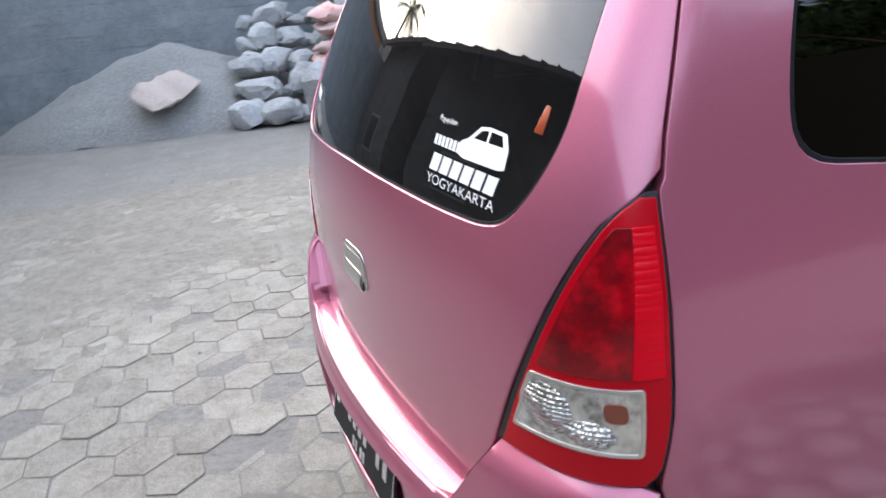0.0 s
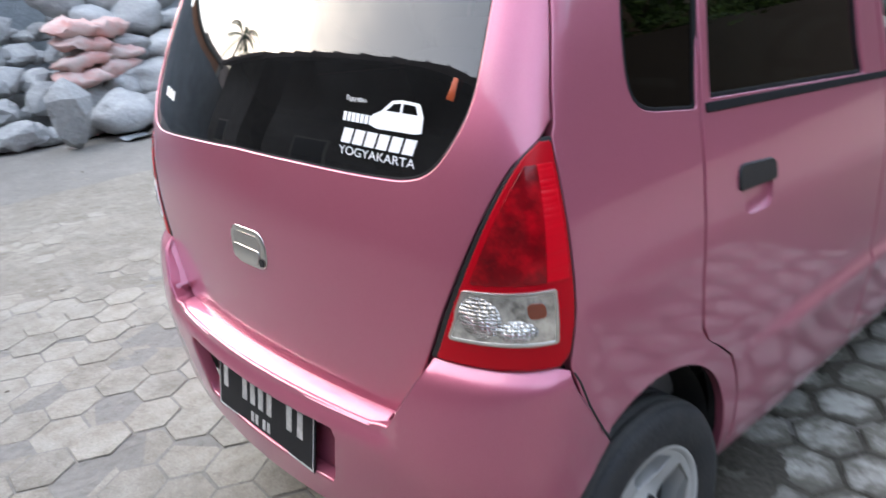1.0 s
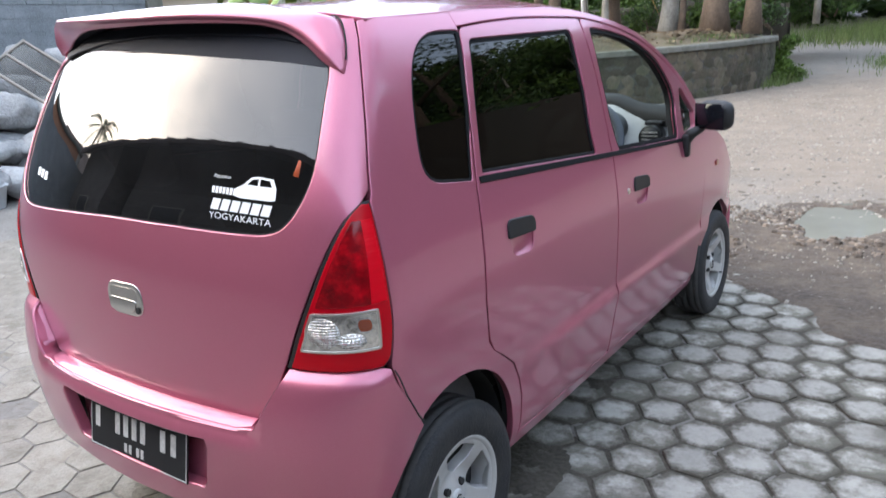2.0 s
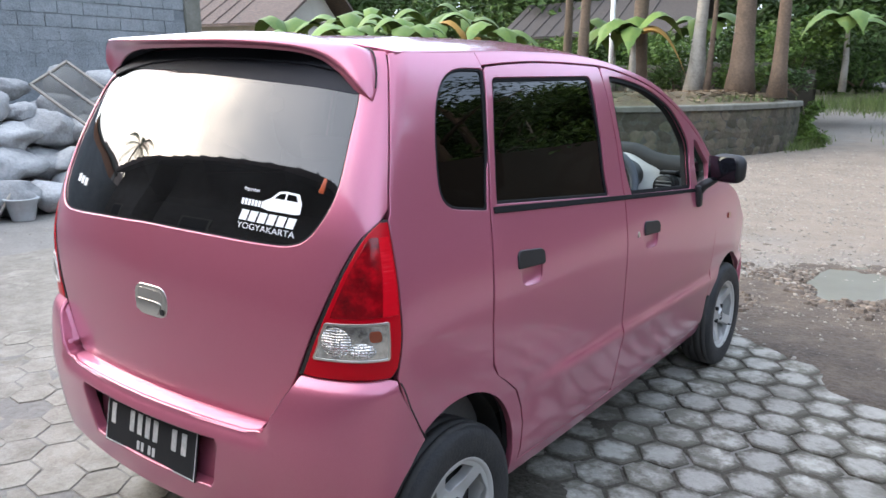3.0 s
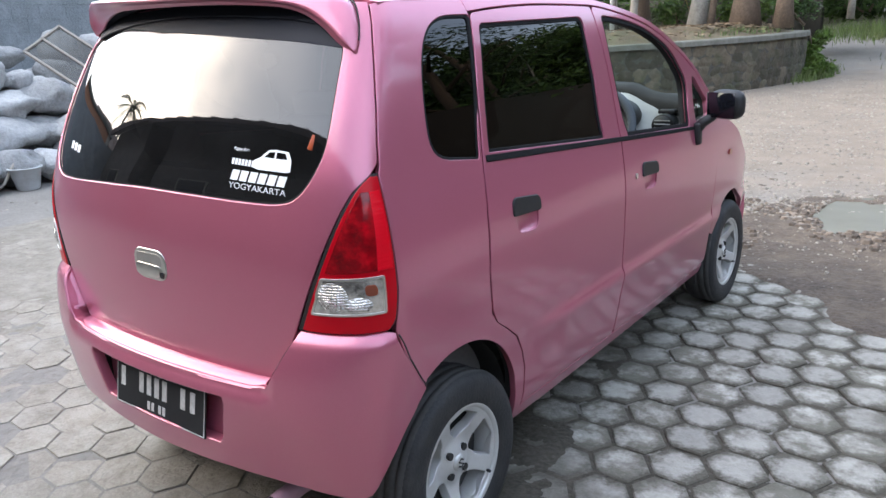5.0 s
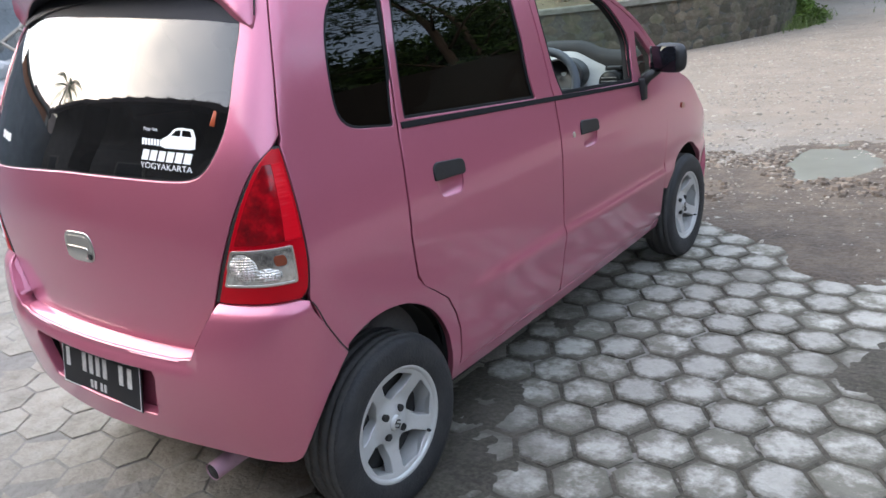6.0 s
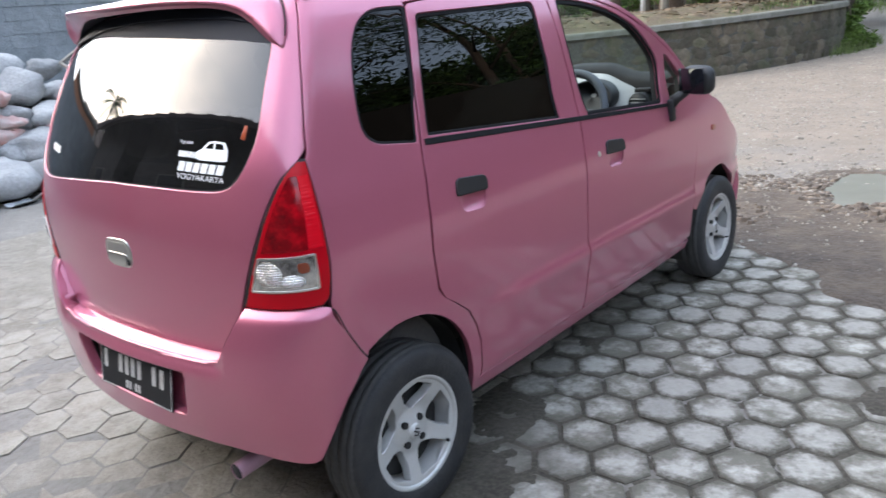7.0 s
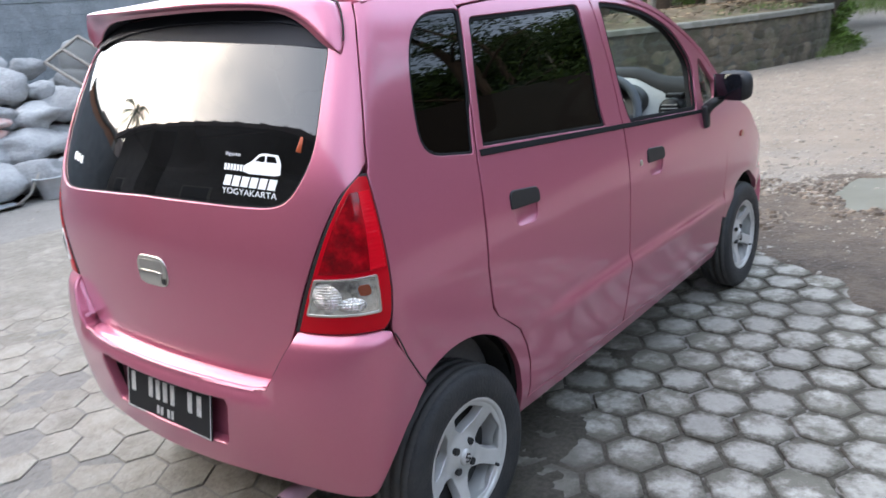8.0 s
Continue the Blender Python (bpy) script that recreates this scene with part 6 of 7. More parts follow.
def build_tree(at, height, radius, lean, seed, label, leaves=2600, crown=1.9, bark=None, leaf=None, leaf_size=0.13, bare=0.5):
    r = random.Random(seed)
    tree = tagged(new("tree"), label, "tree")
    base = Vector(at)
    pts, rad = [], []
    for i in range(13):
        t = i / 12
        pts.append(tuple(base + Vector((lean[0] * t * height + 0.08 * math.sin(3 * t + seed), lean[1] * t * height + 0.08 * math.cos(2.3 * t + seed), height * t - 0.1))))
        rad.append(radius * (1.0 - 0.62 * t + 0.55 * math.exp(-t * 14)))
    part("trunk", tube_bm(pts, rad, 12), bark or M_BARK, tree)
    clumps = []
    for k in range(9):
        t = bare + (1 - bare) * k / 9
        i = int(t * 12)
        p = Vector(pts[i])
        a = r.uniform(0, 6.28)
        L = crown * r.uniform(0.55, 1.0)
        tip = p + Vector((math.cos(a) * L, math.sin(a) * L, L * r.uniform(0.3, 0.8)))
        mid = p.lerp(tip, 0.5) + Vector((0, 0, 0.12 * L))
        part("limb", tube_bm([tuple(p), tuple(mid), tuple(tip)], [rad[i] * 0.45, rad[i] * 0.3, 0.012], 6), bark or M_BARK, tree)
        clumps += [(tip.x, tip.y, tip.z, crown * 0.42), (mid.x, mid.y, mid.z + 0.2, crown * 0.33)]
    clumps.append((*pts[-1], crown * 0.5))
    leaf_cloud("crown", clumps, leaves, leaf_size, leaf or M_LEAF, tree, seed)
    return tree


def build_banana(at, height, seed, leaves=7, label="banana plant with broad green leaves on the raised bed"):
    r = random.Random(seed)
    plant = tagged(new("banana_plant"), label, "banana plant", group="banana plants")
    base = Vector(at)
    part("stem", tube_bm([tuple(base + Vector((0, 0, -0.05))), tuple(base + Vector((0.02, 0, height * 0.5))), tuple(base + Vector((0.0, 0.03, height)))], [0.10, 0.085, 0.05], 10), M_BARKPALE, plant)
    for k in range(leaves):
        a = 6.28318 * k / leaves + r.uniform(-0.4, 0.4)
        L, Wd = r.uniform(1.1, 1.7), r.uniform(0.26, 0.38)
        up = r.uniform(0.6, 1.7)
        dead = k == 0 and seed % 2 == 0

        def f(i, j):
            t, s = i / 12, (j - 3) / 3
            out = L * (t * 0.85)
            z = L * ((up + 0.25) * t - (up * 0.75 + 0.75) * t * t) * 0.95
            w = Wd * math.sin(math.pi * min(1, 0.06 + t) ** 0.8) ** 0.7 * (1 if t > 0.12 else 0.12)
            fray = 1 + 0.12 * math.sin(31 * t + k + s)
            x, y = out, s * w * fray
            z += -abs(s) * w * 0.35
            return tuple(base + Vector((x * math.cos(a) - y * math.sin(a), x * math.sin(a) + y * math.cos(a), height + z - (0.9 * t if dead else 0))))

        part("leaf", grid_bm(13, 7, f), M_DEADLEAF if dead else M_BANANA, plant, "dry brown leaf" if dead else "")
    return plant


BZ = BED_H + 0.30
build_tree((-4.47, 16.3, BZ), 7.0, 0.155, (0.075, 0.0), 1, "tree with pale slender trunk on the raised bed", bark=M_BARKPALE)
build_tree((-4.13, 16.3, BZ), 6.0, 0.065, (0.05, 0.0), 7, "thin young tree on the raised bed", leaves=1200, bark=M_BARK)
build_tree((-3.37, 16.3, BZ), 8.0, 0.235, (0.035, 0.02), 2, "tree with thick brown trunk and flared roots on the raised bed", bark=M_BARK)
build_tree((-2.52, 16.4, BZ), 7.5, 0.145, (0.045, 0.0), 3, "tree with brown trunk near the corner of the bed")
build_tree((-5.67, 16.3, BZ), 8.0, 0.20, (0.01, 0.02), 4, "tree with thick brown trunk on the raised bed")
build_tree((-7.19, 16.3, BZ), 7.0, 0.15, (0.0, 0.0), 5, "tree with brown trunk on the raised bed")
build_tree((-8.9, 18.5, BZ), 7.0, 0.14, (0.0, 0.0), 6, "tree with brown trunk on the raised bed")
pole = tagged(new("pole"), "thin white painted pole standing on the raised bed", "pole")
part("shaft", tube_bm([(-6.46, 16.3, BZ - 0.2), (-6.43, 16.3, 4.9)], 0.06, 12), M_WHITE, pole)
for k, (x, y, h) in enumerate(((-5.6, 15.6, 1.25), (-4.9, 18.4, 1.5), (-7.2, 18.0, 1.3), (-9.2, 15.2, 1.3), (-10.6, 14.4, 1.5), (-12.2, 14.8, 1.4), (-13.6, 15.6, 1.7), (-2.2, 22.0, 1.6), (-11.6, 17.4, 1.9), (-10.6, 11.4, 1.25), (-11.7, 12.5, 1.4), (-9.5, 12.2, 1.15), (-12.9, 11.6, 1.35))):
    build_banana((x, y, BZ), h, 20 + k)
# undergrowth and far woods
rw = random.Random(12)


def bush(at, w, h, count, seed, label, leaf, size=0.095):
    b = tagged(new("shrub"), label, "shrub", group="shrubs")
    r = random.Random(seed)
    cl = [(at[0] + r.uniform(-w, w), at[1] + r.uniform(-w, w), at[2] + h * (0.25 + 0.6 * r.random()), 0.5 * h) for _ in range(7)]
    for q in range(3):
        part("stem", tube_bm([(at[0] + r.uniform(-0.3, 0.3), at[1] + r.uniform(-0.3, 0.3), at[2] - 0.1), cl[q][:3]], [0.03, 0.01], 6), M_BARK, b)
    leaf_cloud("foliage", cl, count, size, leaf, b, seed)


for k in range(10):
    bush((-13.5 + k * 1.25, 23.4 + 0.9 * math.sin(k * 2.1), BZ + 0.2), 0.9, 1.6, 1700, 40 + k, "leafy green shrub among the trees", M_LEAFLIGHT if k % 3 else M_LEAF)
tagged(leaf_cloud("far_woods", [(-34 + 3.1 * i + rw.uniform(-1, 1), 31 + rw.uniform(-3, 9), 0.6 + rw.random() * 9.5, 2.4) for i in range(30) for _ in range(4)], 90000, 0.22, M_LEAF, None, 91), "dense green woods behind the yard", "woods", kind="stuff")
tagged(leaf_cloud("far_woods", [(2 + 2.2 * i + rw.uniform(-1, 1), 33 + rw.uniform(-4, 9) - 0.7 * i, 0.6 + rw.random() * 9.0, 2.2) for i in range(13) for _ in range(4)], 50000, 0.19, M_LEAFLIGHT, None, 92), "green woods along the track, leaves coloured as if sunlit", "woods", kind="stuff")
tagged(leaf_cloud("far_woods", [(-45 + 2.4 * i + rw.uniform(-1, 1), 44 + rw.uniform(-2, 6), 0.8 + rw.random() * 11, 2.8) for i in range(36) for _ in range(4)], 36000, 0.42, M_LEAF, None, 93), "deep shady woods behind the yard", "woods", kind="stuff")
for k in range(12):
    x = -1.0 + 1.5 * k
    build_tree((x, 31 + 2.5 * math.sin(k * 1.7) - 0.5 * k, 0.4), 8.5, 0.10, (0.02 * math.sin(k), 0.0), 60 + k, "slender tree at the edge of the woods", leaves=900, leaf=M_LEAFLIGHT if k % 2 else M_LEAF, bark=M_BARKPALE, leaf_size=0.2, bare=0.35)


# old dark wall at the back of the bed
back_wall = tagged(new("wall_north"), "old dark stone wall with a few gaps behind the trees", "wall", kind="structure")
M_OLDWALL = mat("old_dark_wall", (0.034, 0.030, 0.024), rough=0.95, spots=((0.7, 0.8, (0.018, 0.018, 0.014)), (4.0, 0.6, (0.055, 0.048, 0.038)), (18.0, 0.5, (0.04, 0.042, 0.028))), bump=1.0, bump_scale=9)


def old_wall_point(i, j):
    t = i / 120
    x, y = -2.5 - 12.5 * t, 19.9 + 2.6 * t
    o, z = ((0.0, 0.6), (0.0, 1.2), (0.0, 1.75), (0.0, 1.0), (-0.28, 1.0), (-0.28, 0.6))[j]
    top = 1.15 + 0.82 * min(1.0, 0.25 + t * 7) ** 0.6 + 0.12 * noise.noise(Vector((x * 1.3, y, 0))) + 0.05 * noise.noise(Vector((x * 5, y, 3)))
    z = top if j in (3, 4) else z
    return (x + 0.05 * noise.noise(Vector((x * 2, z * 2, 9))), y - o + 0.06 * noise.noise(Vector((x * 3, z * 3, 1))), z)


part("wall_body", grid_bm(121, 6, old_wall_point, flip=True), M_OLDWALL, back_wall)
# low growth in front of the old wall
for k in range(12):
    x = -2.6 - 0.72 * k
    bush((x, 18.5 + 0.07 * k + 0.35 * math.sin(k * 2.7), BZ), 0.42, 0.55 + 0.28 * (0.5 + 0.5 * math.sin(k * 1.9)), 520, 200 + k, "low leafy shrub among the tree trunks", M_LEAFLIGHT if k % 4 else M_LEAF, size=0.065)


def grass_bm(count, area, h, seed, z=0.0):
    r = random.Random(seed)
    V, F = [], []
    for _ in range(count):
        x = (area[0] + area[1]) / 2 + r.gauss(0, 0.24) * (area[1] - area[0])
        y = (area[2] + area[3]) / 2 + r.gauss(0, 0.24) * (area[3] - area[2])
        a = r.uniform(0, 6.28)
        hh = h * r.uniform(0.5, 1.3)
        w = 0.012
        n0 = len(V)
        zz = z(x, y) if callable(z) else z
        V += [(x - w * math.cos(a), y - w * math.sin(a), zz - 0.02), (x + w * math.cos(a), y + w * math.sin(a), zz - 0.02), (x + r.uniform(-0.5, 0.5) * hh, y + r.uniform(-0.5, 0.5) * hh, zz + hh)]
        F.append((n0, n0 + 1, n0 + 2))
    me = bpy.data.meshes.new("grass")
    me.from_pydata(V, [], F)
    me.materials.append(M_GRASS)
    return me


for area, h, count, seed, z in (((-4.0, 8.0, 26.0, 33.0), 0.55, 16000, 1, ground_z), ((-2.25, -1.75, 16.2, 18.8), 0.22, 1800, 2, 0.0), ((-5.2, -2.9, 14.2, 16.8), 0.12, 3500, 3, BED_H + 0.16), ((-0.6, 1.6, 19.0, 23.0), 0.16, 3500, 4, ground_z)):
    tagged(new("grass", grass_bm(count, area, h, seed, z)), "tufts of green grass", "grass", kind="stuff")


creeper = tagged(new("creeper"), "green creeper hanging over the corner of the stone wall", "creeper")
leaf_cloud("foliage", [(-2.05 + 0.1 * math.sin(k), 16.7 + 0.16 * k, 0.12 + 0.11 * k, 0.22) for k in range(8)] + [(-1.9, 17.2, 0.15, 0.35), (-2.0, 17.9, 0.2, 0.3)], 1600, 0.055, M_LEAFLIGHT, creeper, 77)
part("stem", tube_bm([(-2.0, 17.3, -0.05), (-2.08, 17.3, 0.5), (-2.2, 17.35, 1.05)], 0.015, 6), M_BARK, creeper)
# fallen leaves on the bed
rl = random.Random(31)
V, F = [], []
for _ in range(1500):
    s = rl.uniform(0.15, 0.95)
    p, nn = bed_point(s)
    q = p - nn * rl.uniform(0.35, 1.9)
    a, w = rl.uniform(0, 6.28), rl.uniform(0.03, 0.08)
    n0 = len(V)
    z = BED_H + 0.07 + 0.25 * min(1.0, (p - q).length / 1.1) + 0.02
    V += [(q.x + w * math.cos(a + k * 1.571), q.y + w * math.sin(a + k * 1.571) * (0.5 if k % 2 else 1), z + rl.uniform(0, 0.03)) for k in range(4)]
    F.append((n0, n0 + 1, n0 + 2, n0 + 3))
me = bpy.data.meshes.new("fallen_leaves")
me.from_pydata(V, [], F)
me.materials.append(mat("fallen_leaf", (0.19, 0.135, 0.08), rough=0.9, island=0.5))
tagged(new("fallen_leaves", me), "dry brown leaves fallen on the raised bed", "leaves", kind="stuff")


# ---- houses ----
def build_house(at, size, wall_h, roof_h, rz, label, wall_mat, roof_mat, windows=3, over=0.8):
    house = tagged(new("house"), label, "house")
    L, D = size
    part("wall", box_bm(-L / 2, L / 2, -D / 2, D / 2, -0.1, wall_h - 0.17 + over * (roof_h + 0.15) / (D / 2 + over)), wall_mat, house, smooth=False)
    bm = bmesh.new()
    e = over
    t = 0.10
    v = [bm.verts.new(p) for p in ((-L / 2 - e, -D / 2 - e, wall_h - 0.15), (L / 2 + e, -D / 2 - e, wall_h - 0.15), (L / 2 + e, 0, wall_h + roof_h), (-L / 2 - e, 0, wall_h + roof_h), (-L / 2 - e, D / 2 + e, wall_h - 0.15), (L / 2 + e, D / 2 + e, wall_h - 0.15))]
    bm.faces.new((v[0], v[1], v[2], v[3]))
    bm.faces.new((v[3], v[2], v[5], v[4]))
    ret = bmesh.ops.extrude_face_region(bm, geom=list(bm.faces))
    for g in ret["geom"]:
        if isinstance(g, bmesh.types.BMVert):
            g.co.z += t
    bmesh.ops.recalc_face_normals(bm, faces=bm.faces)
    roof_ob = part("roof", bm, roof_mat, house, smooth=False)
    for s in (-1, 1):
        bm = bmesh.new()
        bm.faces.new([bm.verts.new(p) for p in ((s * L / 2, -D / 2, wall_h - 0.02), (s * L / 2, D / 2, wall_h - 0.02), (s * L / 2, 0, wall_h + roof_h))])
        part("gable", bm, wall_mat, house, smooth=False)
    for k in range(windows):
        x = -L / 2 + (k + 0.5) * L / windows
        for s in (-1, 1):
            win = part("window", box_bm(x - 0.5, x + 0.5, s * D / 2 - 0.03, s * D / 2 + 0.03, 1.0, 2.1), M_WOOD, house, smooth=False)
            part("pane", box_bm(x - 0.43, x + 0.43, s * (D / 2 + 0.035) - 0.005, s * (D / 2 + 0.035) + 0.005, 1.07, 2.03), M_BLACK, win, smooth=False)
    for i in range(int(L / 0.6)):
        x = -L / 2 - e + 0.3 + i * 0.6
        for s in (-1, 1):
            part("roof_batten", tube_bm([(x, s * (D / 2 + e), wall_h - 0.15 + t), (x, s * 0.02, wall_h + roof_h + t)], 0.035, 5), roof_mat, roof_ob)
    house.matrix_world = pose(*at, 0, 0, rz)
    return house


build_house((-12.0, 28.5, 0.9), (6.0, 5.0), 2.4, 1.4, 8, "low house with weathered dark roof behind the trees", M_PLASTER, M_ROOFGREY)
build_house((-24.0, 18.0, 0.4), (8.0, 6.0), 3.2, 1.8, 20, "pale plastered house with dark windows beyond the wall", M_PLASTER, M_ROOF)
build_house((-7.75, -6.8, 0.0), (3.0, 6.4), 3.5, 1.6, 0, "lower side wing with dark tiled roof beside the house", M_DARKWALL, M_ROOF, windows=1, over=0.4)
build_house((1.4, -7.6, 0.0), (13.4, 7.4), 3.45, 2.3, 0, "house with dark tiled roof and deep eaves facing the yard", M_DARKWALL, M_ROOF, windows=4, over=0.65)
build_house((-13.15, -5.6, 0.0), (6.2, 3.5), 3.4, 0.85, 90, "low dark shed behind the block wall", M_DARKWALL, M_ROOF, windows=1, over=0.35)
tower = tagged(new("brick_pillar"), "orange brick pillar rising over the block wall", "pillar")
part("shaft", box_bm(-10.9, -10.17, -3.46, 0.1, -0.05, 3.45, 0.02), M_BRICKWALL, tower, smooth=False)
part("cap", box_bm(-10.95, -10.09, -3.54, 0.2, 3.45, 3.55, 0.02), M_CONCRETE, tower, smooth=False)
part("corner_trim", box_bm(-10.172, -10.155, -3.46, -3.27, 1.0, 3.45), M_PLASTER, tower, "pale corner trim", smooth=False)


def build_palm(at, height, seed):
    palm = tagged(new("palm_tree"), "coconut palm with a ragged crown beyond the wall", "palm tree")
    base = Vector(at)
    r = random.Random(seed)
    part("trunk", tube_bm([tuple(base + Vector((0.3 * math.sin(t * 2), 0.15 * t, height * t))) for t in np.linspace(0, 1, 9)], [0.22 - 0.09 * t for t in np.linspace(0, 1, 9)], 10), M_BARKPALE, palm)
    head = base + Vector((0.3 * math.sin(2), 0.15, height))
    for k in range(17):
        a, up = r.uniform(0, 6.28), r.uniform(-0.3, 1.1)
        L = r.uniform(2.2, 3.2)
        spine = [head + Vector((math.cos(a) * L * t, math.sin(a) * L * t, L * (up * t - (0.5 + up * 0.5) * t * t))) for t in np.linspace(0, 1, 10)]
        V, F = [], []
        for i in range(1, 10):
            d = (spine[i] - spine[i - 1]).normalized()
            side = d.cross(Vector((0, 0, 1))).normalized()
            for q in range(4):
                p = spine[i - 1].lerp(spine[i], q / 4)
                ll = 0.75 * math.sin(math.pi * (0.12 + 0.8 * (i - 1 + q / 4) / 9))
                for s in (-1, 1):
                    n0 = len(V)
                    tip = p + side * s * ll * 0.8 + d * ll * 0.45 + Vector((0, 0, -0.25 * ll))
                    V += [tuple(p), tuple(p + d * 0.07), tuple(tip)]
                    F.append((n0, n0 + 1, n0 + 2))
        me = bpy.data.meshes.new("frond")
        me.from_pydata(V, [], F)
        me.materials.append(M_LEAF)
        o = new("frond", me)
        o.parent = palm
    return palm


build_palm((-24.0, -8.6, 0.0), 9.2, 4)
for k, (x, y) in enumerate(((8.2, 4.5), (9.6, 8.0), (8.8, 11.5), (10.5, 15.0), (9.6, 1.6), (12.5, 6.0), (12.0, 11.0))):
    build_tree((x, y, 0.0), 9.6, 0.16, (0.0, 0.0), 120 + k, "broad leafy tree along the far side of the yard", leaves=2100, crown=2.7, leaf_size=0.10, bare=0.3)
# unseen second row, added to cut blue sky light on the car's flank
for k in range(3, 9):
    build_tree((14.5 + 1.6 * math.sin(k * 2.3), -8.0 + 3.6 * k, 0.0), 5.6, 0.22, (0.0, 0.0), 140 + k, "unseen leafy tree added to block eastern sky light", leaves=2600, crown=3.2, leaf_size=0.16, bare=0.22)
# unseen wall, added for dark window reflections and to block low eastern sky
unseen_wall_east = tagged(part("unseen_wall_east", box_bm(7.3, 7.45, -9.0, 19.0, -0.05, 2.9), M_EASTWALL, smooth=False), "unseen dark wall added along the yard for the side window reflections", "wall", kind="structure")

# ---- loose gravel ----
def scatter(name, count, spots, sizes, material, seed, label, wet=False):
    r = random.Random(seed)
    V, F = [], []
    for _ in range(count):
        x0, x1, y0, y1 = spots[r.randrange(len(spots))]
        x, y = r.uniform(x0, x1), r.uniform(y0, y1)
        s = r.uniform(*sizes) * (0.5 + r.random() ** 3 * 1.2)
        n0 = len(V)
        z = max(ground_z(x, y), mud_z(x, y)) if wet else ground_z(x, y)
        if wet and hollow(x, y) > 0.2:
            continue
        q = [Vector((r.uniform(0.7, 1.2) * math.cos(a) * s, r.uniform(0.7, 1.2) * math.sin(a) * s, 0)) for a in (0.2, 1.5, 2.7, 4.0, 5.2)]
        t = Vector((r.uniform(-0.3, 0.3) * s, r.uniform(-0.3, 0.3) * s, s * r.uniform(0.25, 0.6)))
        V += [(x + p.x, y + p.y, z - 0.004) for p in q] + [(x + p.x * 0.6 + t.x * 0.5, y + p.y * 0.6 + t.y * 0.5, z + t.z) for p in q]
        for i in range(5):
            j = (i + 1) % 5
            F.append((n0 + i, n0 + j, n0 + 5 + j, n0 + 5 + i))
        F.append(tuple(n0 + 5 + i for i in range(5)))
    me = bpy.data.meshes.new(name)
    me.from_pydata(V, [], F)
    me.materials.append(material)
    return tagged(new(name, me), label, "gravel", kind="stuff")


M_PEBBLE = mat("pebble", (0.25, 0.222, 0.185), rough=0.9, island=0.3, spots=((30.0, 0.4, (0.24, 0.22, 0.19)),))
scatter("gravel", 20000, [(-3.5, 4.5, 4.6, 9.0), (-3.0, 5.0, 7.0, 14.0), (-2.5, 4.0, 9.0, 17.0)], (0.005, 0.022), M_PEBBLE, 4, "loose pale gravel on the track")
M_RUBBLE = mat("brown_rubble", (0.115, 0.086, 0.062), rough=0.95, island=0.55, spots=((40.0, 0.4, (0.09, 0.072, 0.056)), (9.0, 0.4, (0.26, 0.22, 0.18))))
scatter("rubble", 750, [(0.02, 0.75, 4.35, 4.75), (0.1, 0.8, 4.2, 4.6), (0.62, 0.78, 4.0, 4.5), (0.75, 1.3, 3.75, 4.08), (0.2, 0.55, 3.35, 3.8), (1.1, 1.7, 3.6, 4.1)], (0.010, 0.032), M_RUBBLE, 5, "broken brick and stone rubble on damp soil", True)
scatter("rubble", 420, [(0.5, 2.2, 2.6, 4.2), (0.2, 1.6, 3.3, 4.3)], (0.005, 0.014), M_PEBBLE, 15, "pale stone chips scattered on damp soil", True)
scatter("gravel", 1100, [(-0.2, 1.6, 4.3, 5.4), (-0.4, 2.0, 4.7, 5.8), (-0.2, 0.7, 4.25, 4.9)], (0.005, 0.020), M_PEBBLE, 25, "pale gravel thinning out over the damp soil", True)
scatter("grit", 900, [(-6.5, -1.5, -3.0, 3.0), (-6.8, -4.0, -2.0, 2.5)], (0.004, 0.016), M_PEBBLE, 6, "scattered grit on the dusty pavers")

# ---- hexagon pavers ----
pavement = tagged(new("pavement"), "worn grey hexagonal concrete pavers with mossy joints", "pavement", kind="structure")
LA, LB, L0 = Vector((0.1672, 0.0878)), Vector((0.1868, -0.1061)), Vector((1.0096, 1.1087))
CORNERS = [(LA + LB) / 3, (2 * LB - LA) / 3, (LB - 2 * LA) / 3, -(LA + LB) / 3, -(2 * LB - LA) / 3, -(LB - 2 * LA) / 3]


def hex_verts(k_top, k_low):
    top_ring = [(c.x * k_top, c.y * k_top, 0.0) for c in CORNERS]
    mid = [(c.x * k_low, c.y * k_low, -0.005) for c in CORNERS]
    low = [(c.x * k_low, c.y * k_low, -0.05) for c in CORNERS]
    f = [tuple(range(6))] + [(i, 6 + i, 6 + (i + 1) % 6, (i + 1) % 6) for i in range(6)] + [(6 + i, 12 + i, 12 + (i + 1) % 6, 6 + (i + 1) % 6) for i in range(6)]
    return top_ring + mid + low, [tuple(reversed(q)) for q in f]


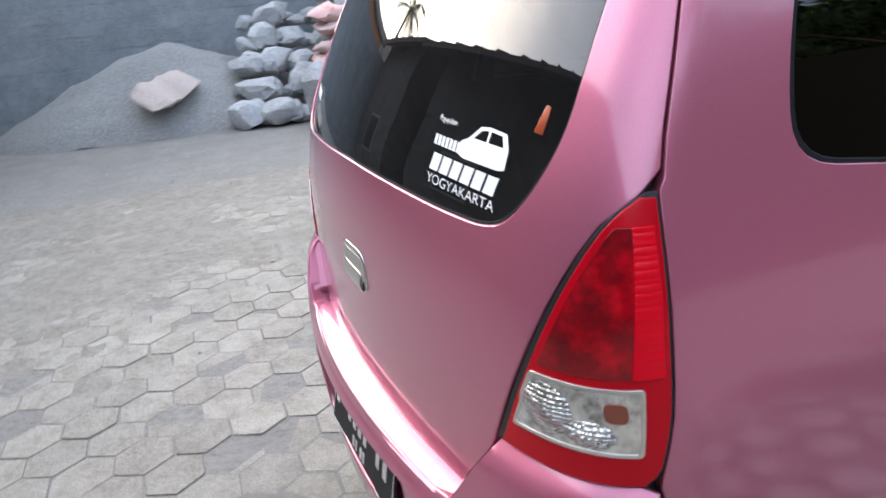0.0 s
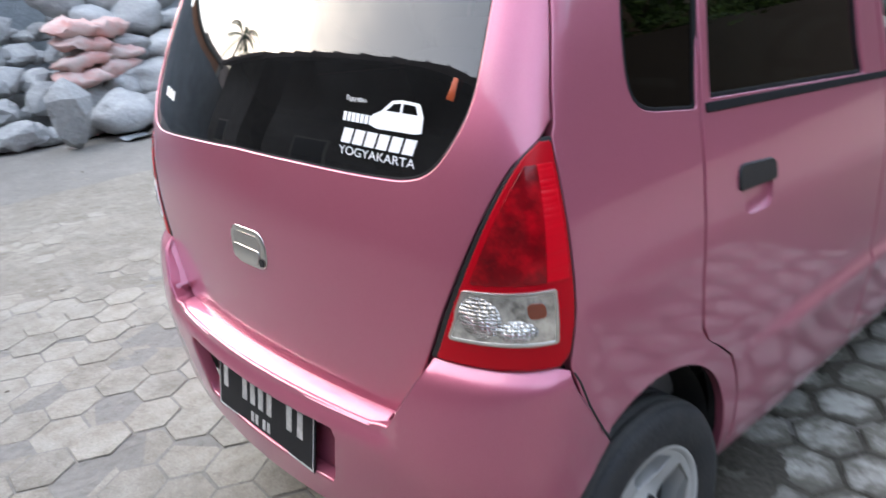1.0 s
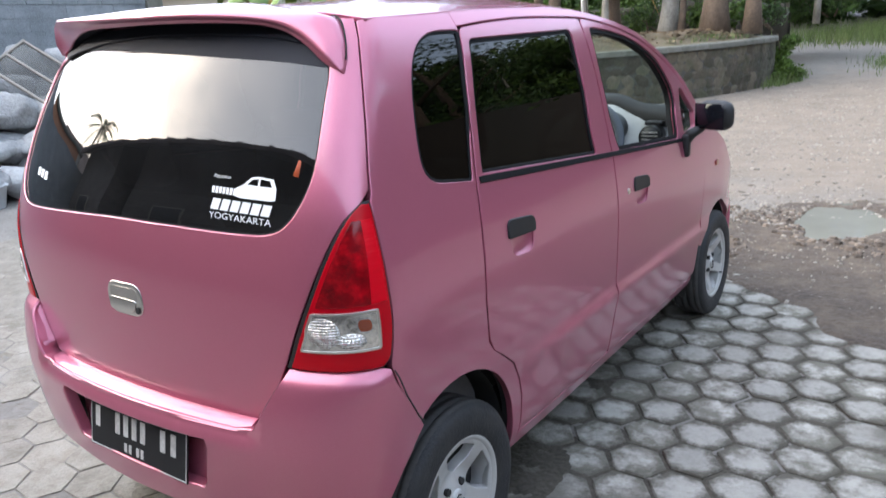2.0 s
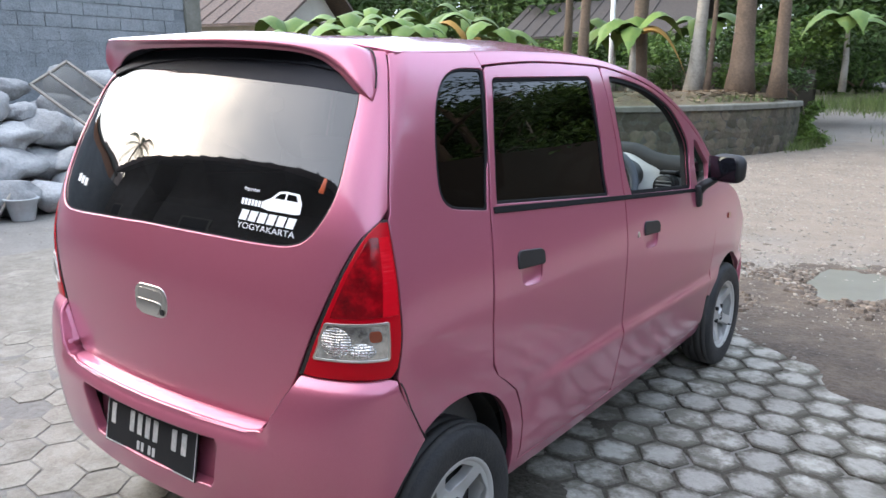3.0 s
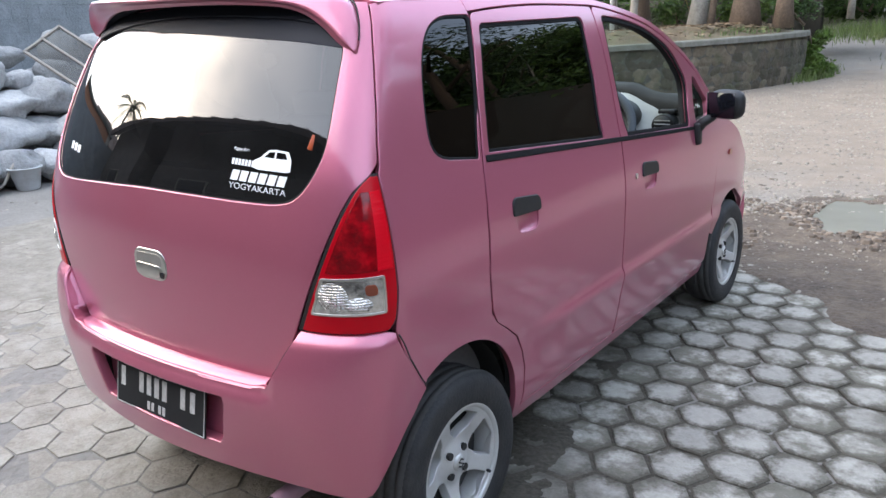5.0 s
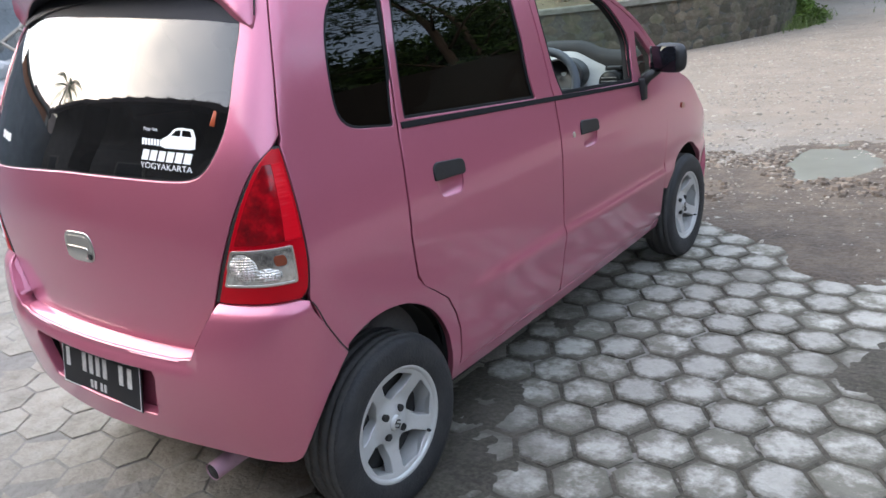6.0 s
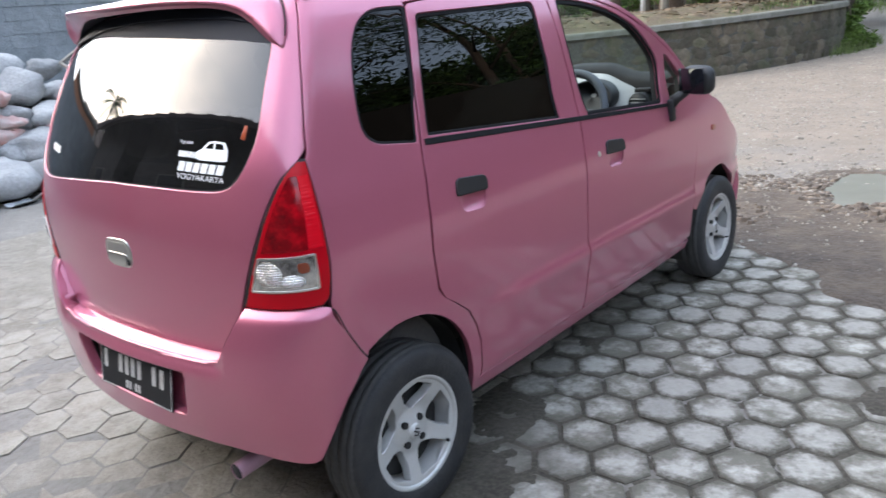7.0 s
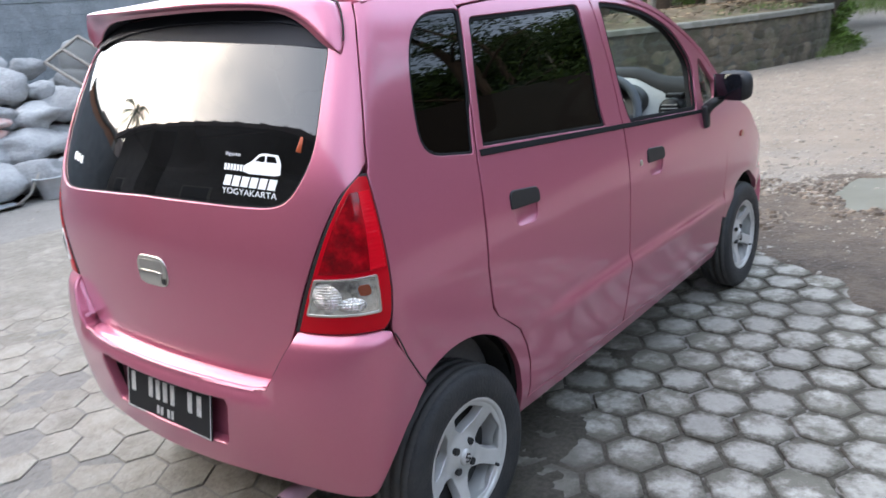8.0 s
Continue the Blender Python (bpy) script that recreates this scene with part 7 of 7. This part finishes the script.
hv, hf = hex_verts(0.86, 0.92)
hm = bpy.data.meshes.new("paver")
hm.from_pydata(hv, [], hf)
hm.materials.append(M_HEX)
rp = random.Random(2)
near_hex, rest = [], []
for i in range(-40, 41):
    for j in range(-40, 41):
        p = L0 + LA * i + LB * j
        if -4.6 < p.x < 3.1 and -4.2 < p.y and p.y < float(EDGE(p.x)) + rp.uniform(-0.05, 0.02):
            (near_hex if p.x > 0.35 and -0.35 < p.y else rest).append(p)
near_hex.sort(key=lambda p: (p - Vector((1.3, 1.2))).length)
rest += near_hex[295:]
for p in near_hex[:295]:
    o = new("paver", hm)
    o.parent = pavement
    o.matrix_basis = Matrix.Translation((p.x, p.y, rp.uniform(-0.003, 0.004))) @ Euler((rp.uniform(-0.012, 0.012), rp.uniform(-0.012, 0.012), rp.uniform(-0.02, 0.02))).to_matrix().to_4x4()
PATCHES = ((0.66, 0.20, 0.30), (0.52, 0.62, 0.20), (1.25, -0.15, 0.18), (1.82, 1.34, 0.22), (2.25, 1.5, 0.40), (2.0, 2.35, 0.30), (0.50, 1.3, 0.14), (2.5, 0.4, 0.25))


def soil_point(i, j):
    """Earth in the joints, trodden over the pavers in places."""
    x, y = 0.38 + 0.0145 * i, -0.62 + 0.0145 * j
    m = sum(math.exp(-((x - cx) ** 2 + (y - cy) ** 2) / (r * r)) for cx, cy, r in PATCHES) * min(1.0, max(0.0, (y + 0.55) / 0.2))
    p = Vector((x, y, 0.0))
    edge = float(EDGE(x)) - 0.06
    return (x, y, -0.0075 + 0.0125 * min(1.0, m) + 0.0045 * noise.noise(p * 5.0) + 0.0030 * noise.noise(p * 13.0) + 0.0014 * noise.noise(p * 40.0) - (0.03 if y > edge else 0.0))


part("joint_soil", grid_bm(180, 250, soil_point), mat("joint_soil", (0.042, 0.036, 0.027), rough=1.0, spots=((14.0, 0.6, (0.05, 0.048, 0.030)), (3.0, 0.5, (0.11, 0.095, 0.075)), (60.0, 0.4, (0.13, 0.115, 0.09))), bump=0.6), pavement, "dark mossy earth in the joints")
V, F = [], []
hv2, hf2 = hex_verts(0.965, 0.985)
rj = random.Random(14)
for p in rest:
    n0 = len(V)
    z = rp.uniform(-0.005, 0.002) - 0.004
    ang, k = rj.uniform(-0.035, 0.035), rj.uniform(0.95, 1.01)
    tx, ty = rj.uniform(-0.012, 0.012), rj.uniform(-0.012, 0.012)
    V += [(p.x + k * (v[0] - ang * v[1]), p.y + k * (v[1] + ang * v[0]), v[2] + z + tx * v[0] + ty * v[1]) for v in hv2]
    F += [tuple(n0 + q for q in f) for f in hf2]
me = bpy.data.meshes.new("paver_rest")
me.from_pydata(V, [], F)
me.materials.append(M_HEXDUST)
o = new("paver_rest", me)
o.parent = pavement
tagged(o, "dusty hexagon pavers half covered with cement dust", kind="stuff")


def dust_point(i, j):
    """Cement dust and earth that half bury the pavers, more towards the heaps."""
    x, y = -5.2 + 0.03 * i, -3.4 + 0.03 * j
    p = Vector((x, y, 2.0))
    rise = min(1.0, max(0.0, (-0.9 - x) / 2.2))
    clear = 0.03 if (x > 0.36 and y > -0.6) or y > float(EDGE(x)) - 0.1 else 0.0
    return (x, y, -0.0150 + 0.0135 * rise + 0.0075 * noise.noise(p * 1.7) + 0.0050 * noise.noise(p * 4.5) + 0.0028 * noise.noise(p * 13.0) - clear)


part("dust", grid_bm(254, 224, dust_point), mat("cement_dust", (0.240, 0.216, 0.178), rough=1.0, spots=((0.9, 0.7, (0.155, 0.134, 0.106)), (4.0, 0.6, (0.305, 0.283, 0.245)), (12.0, 0.65, (0.125, 0.108, 0.084)), (50.0, 0.5, (0.285, 0.262, 0.222)), (150.0, 0.4, (0.12, 0.105, 0.085))), bump=0.8, bump_scale=25), pavement, "pale cement dust and earth over the pavers")
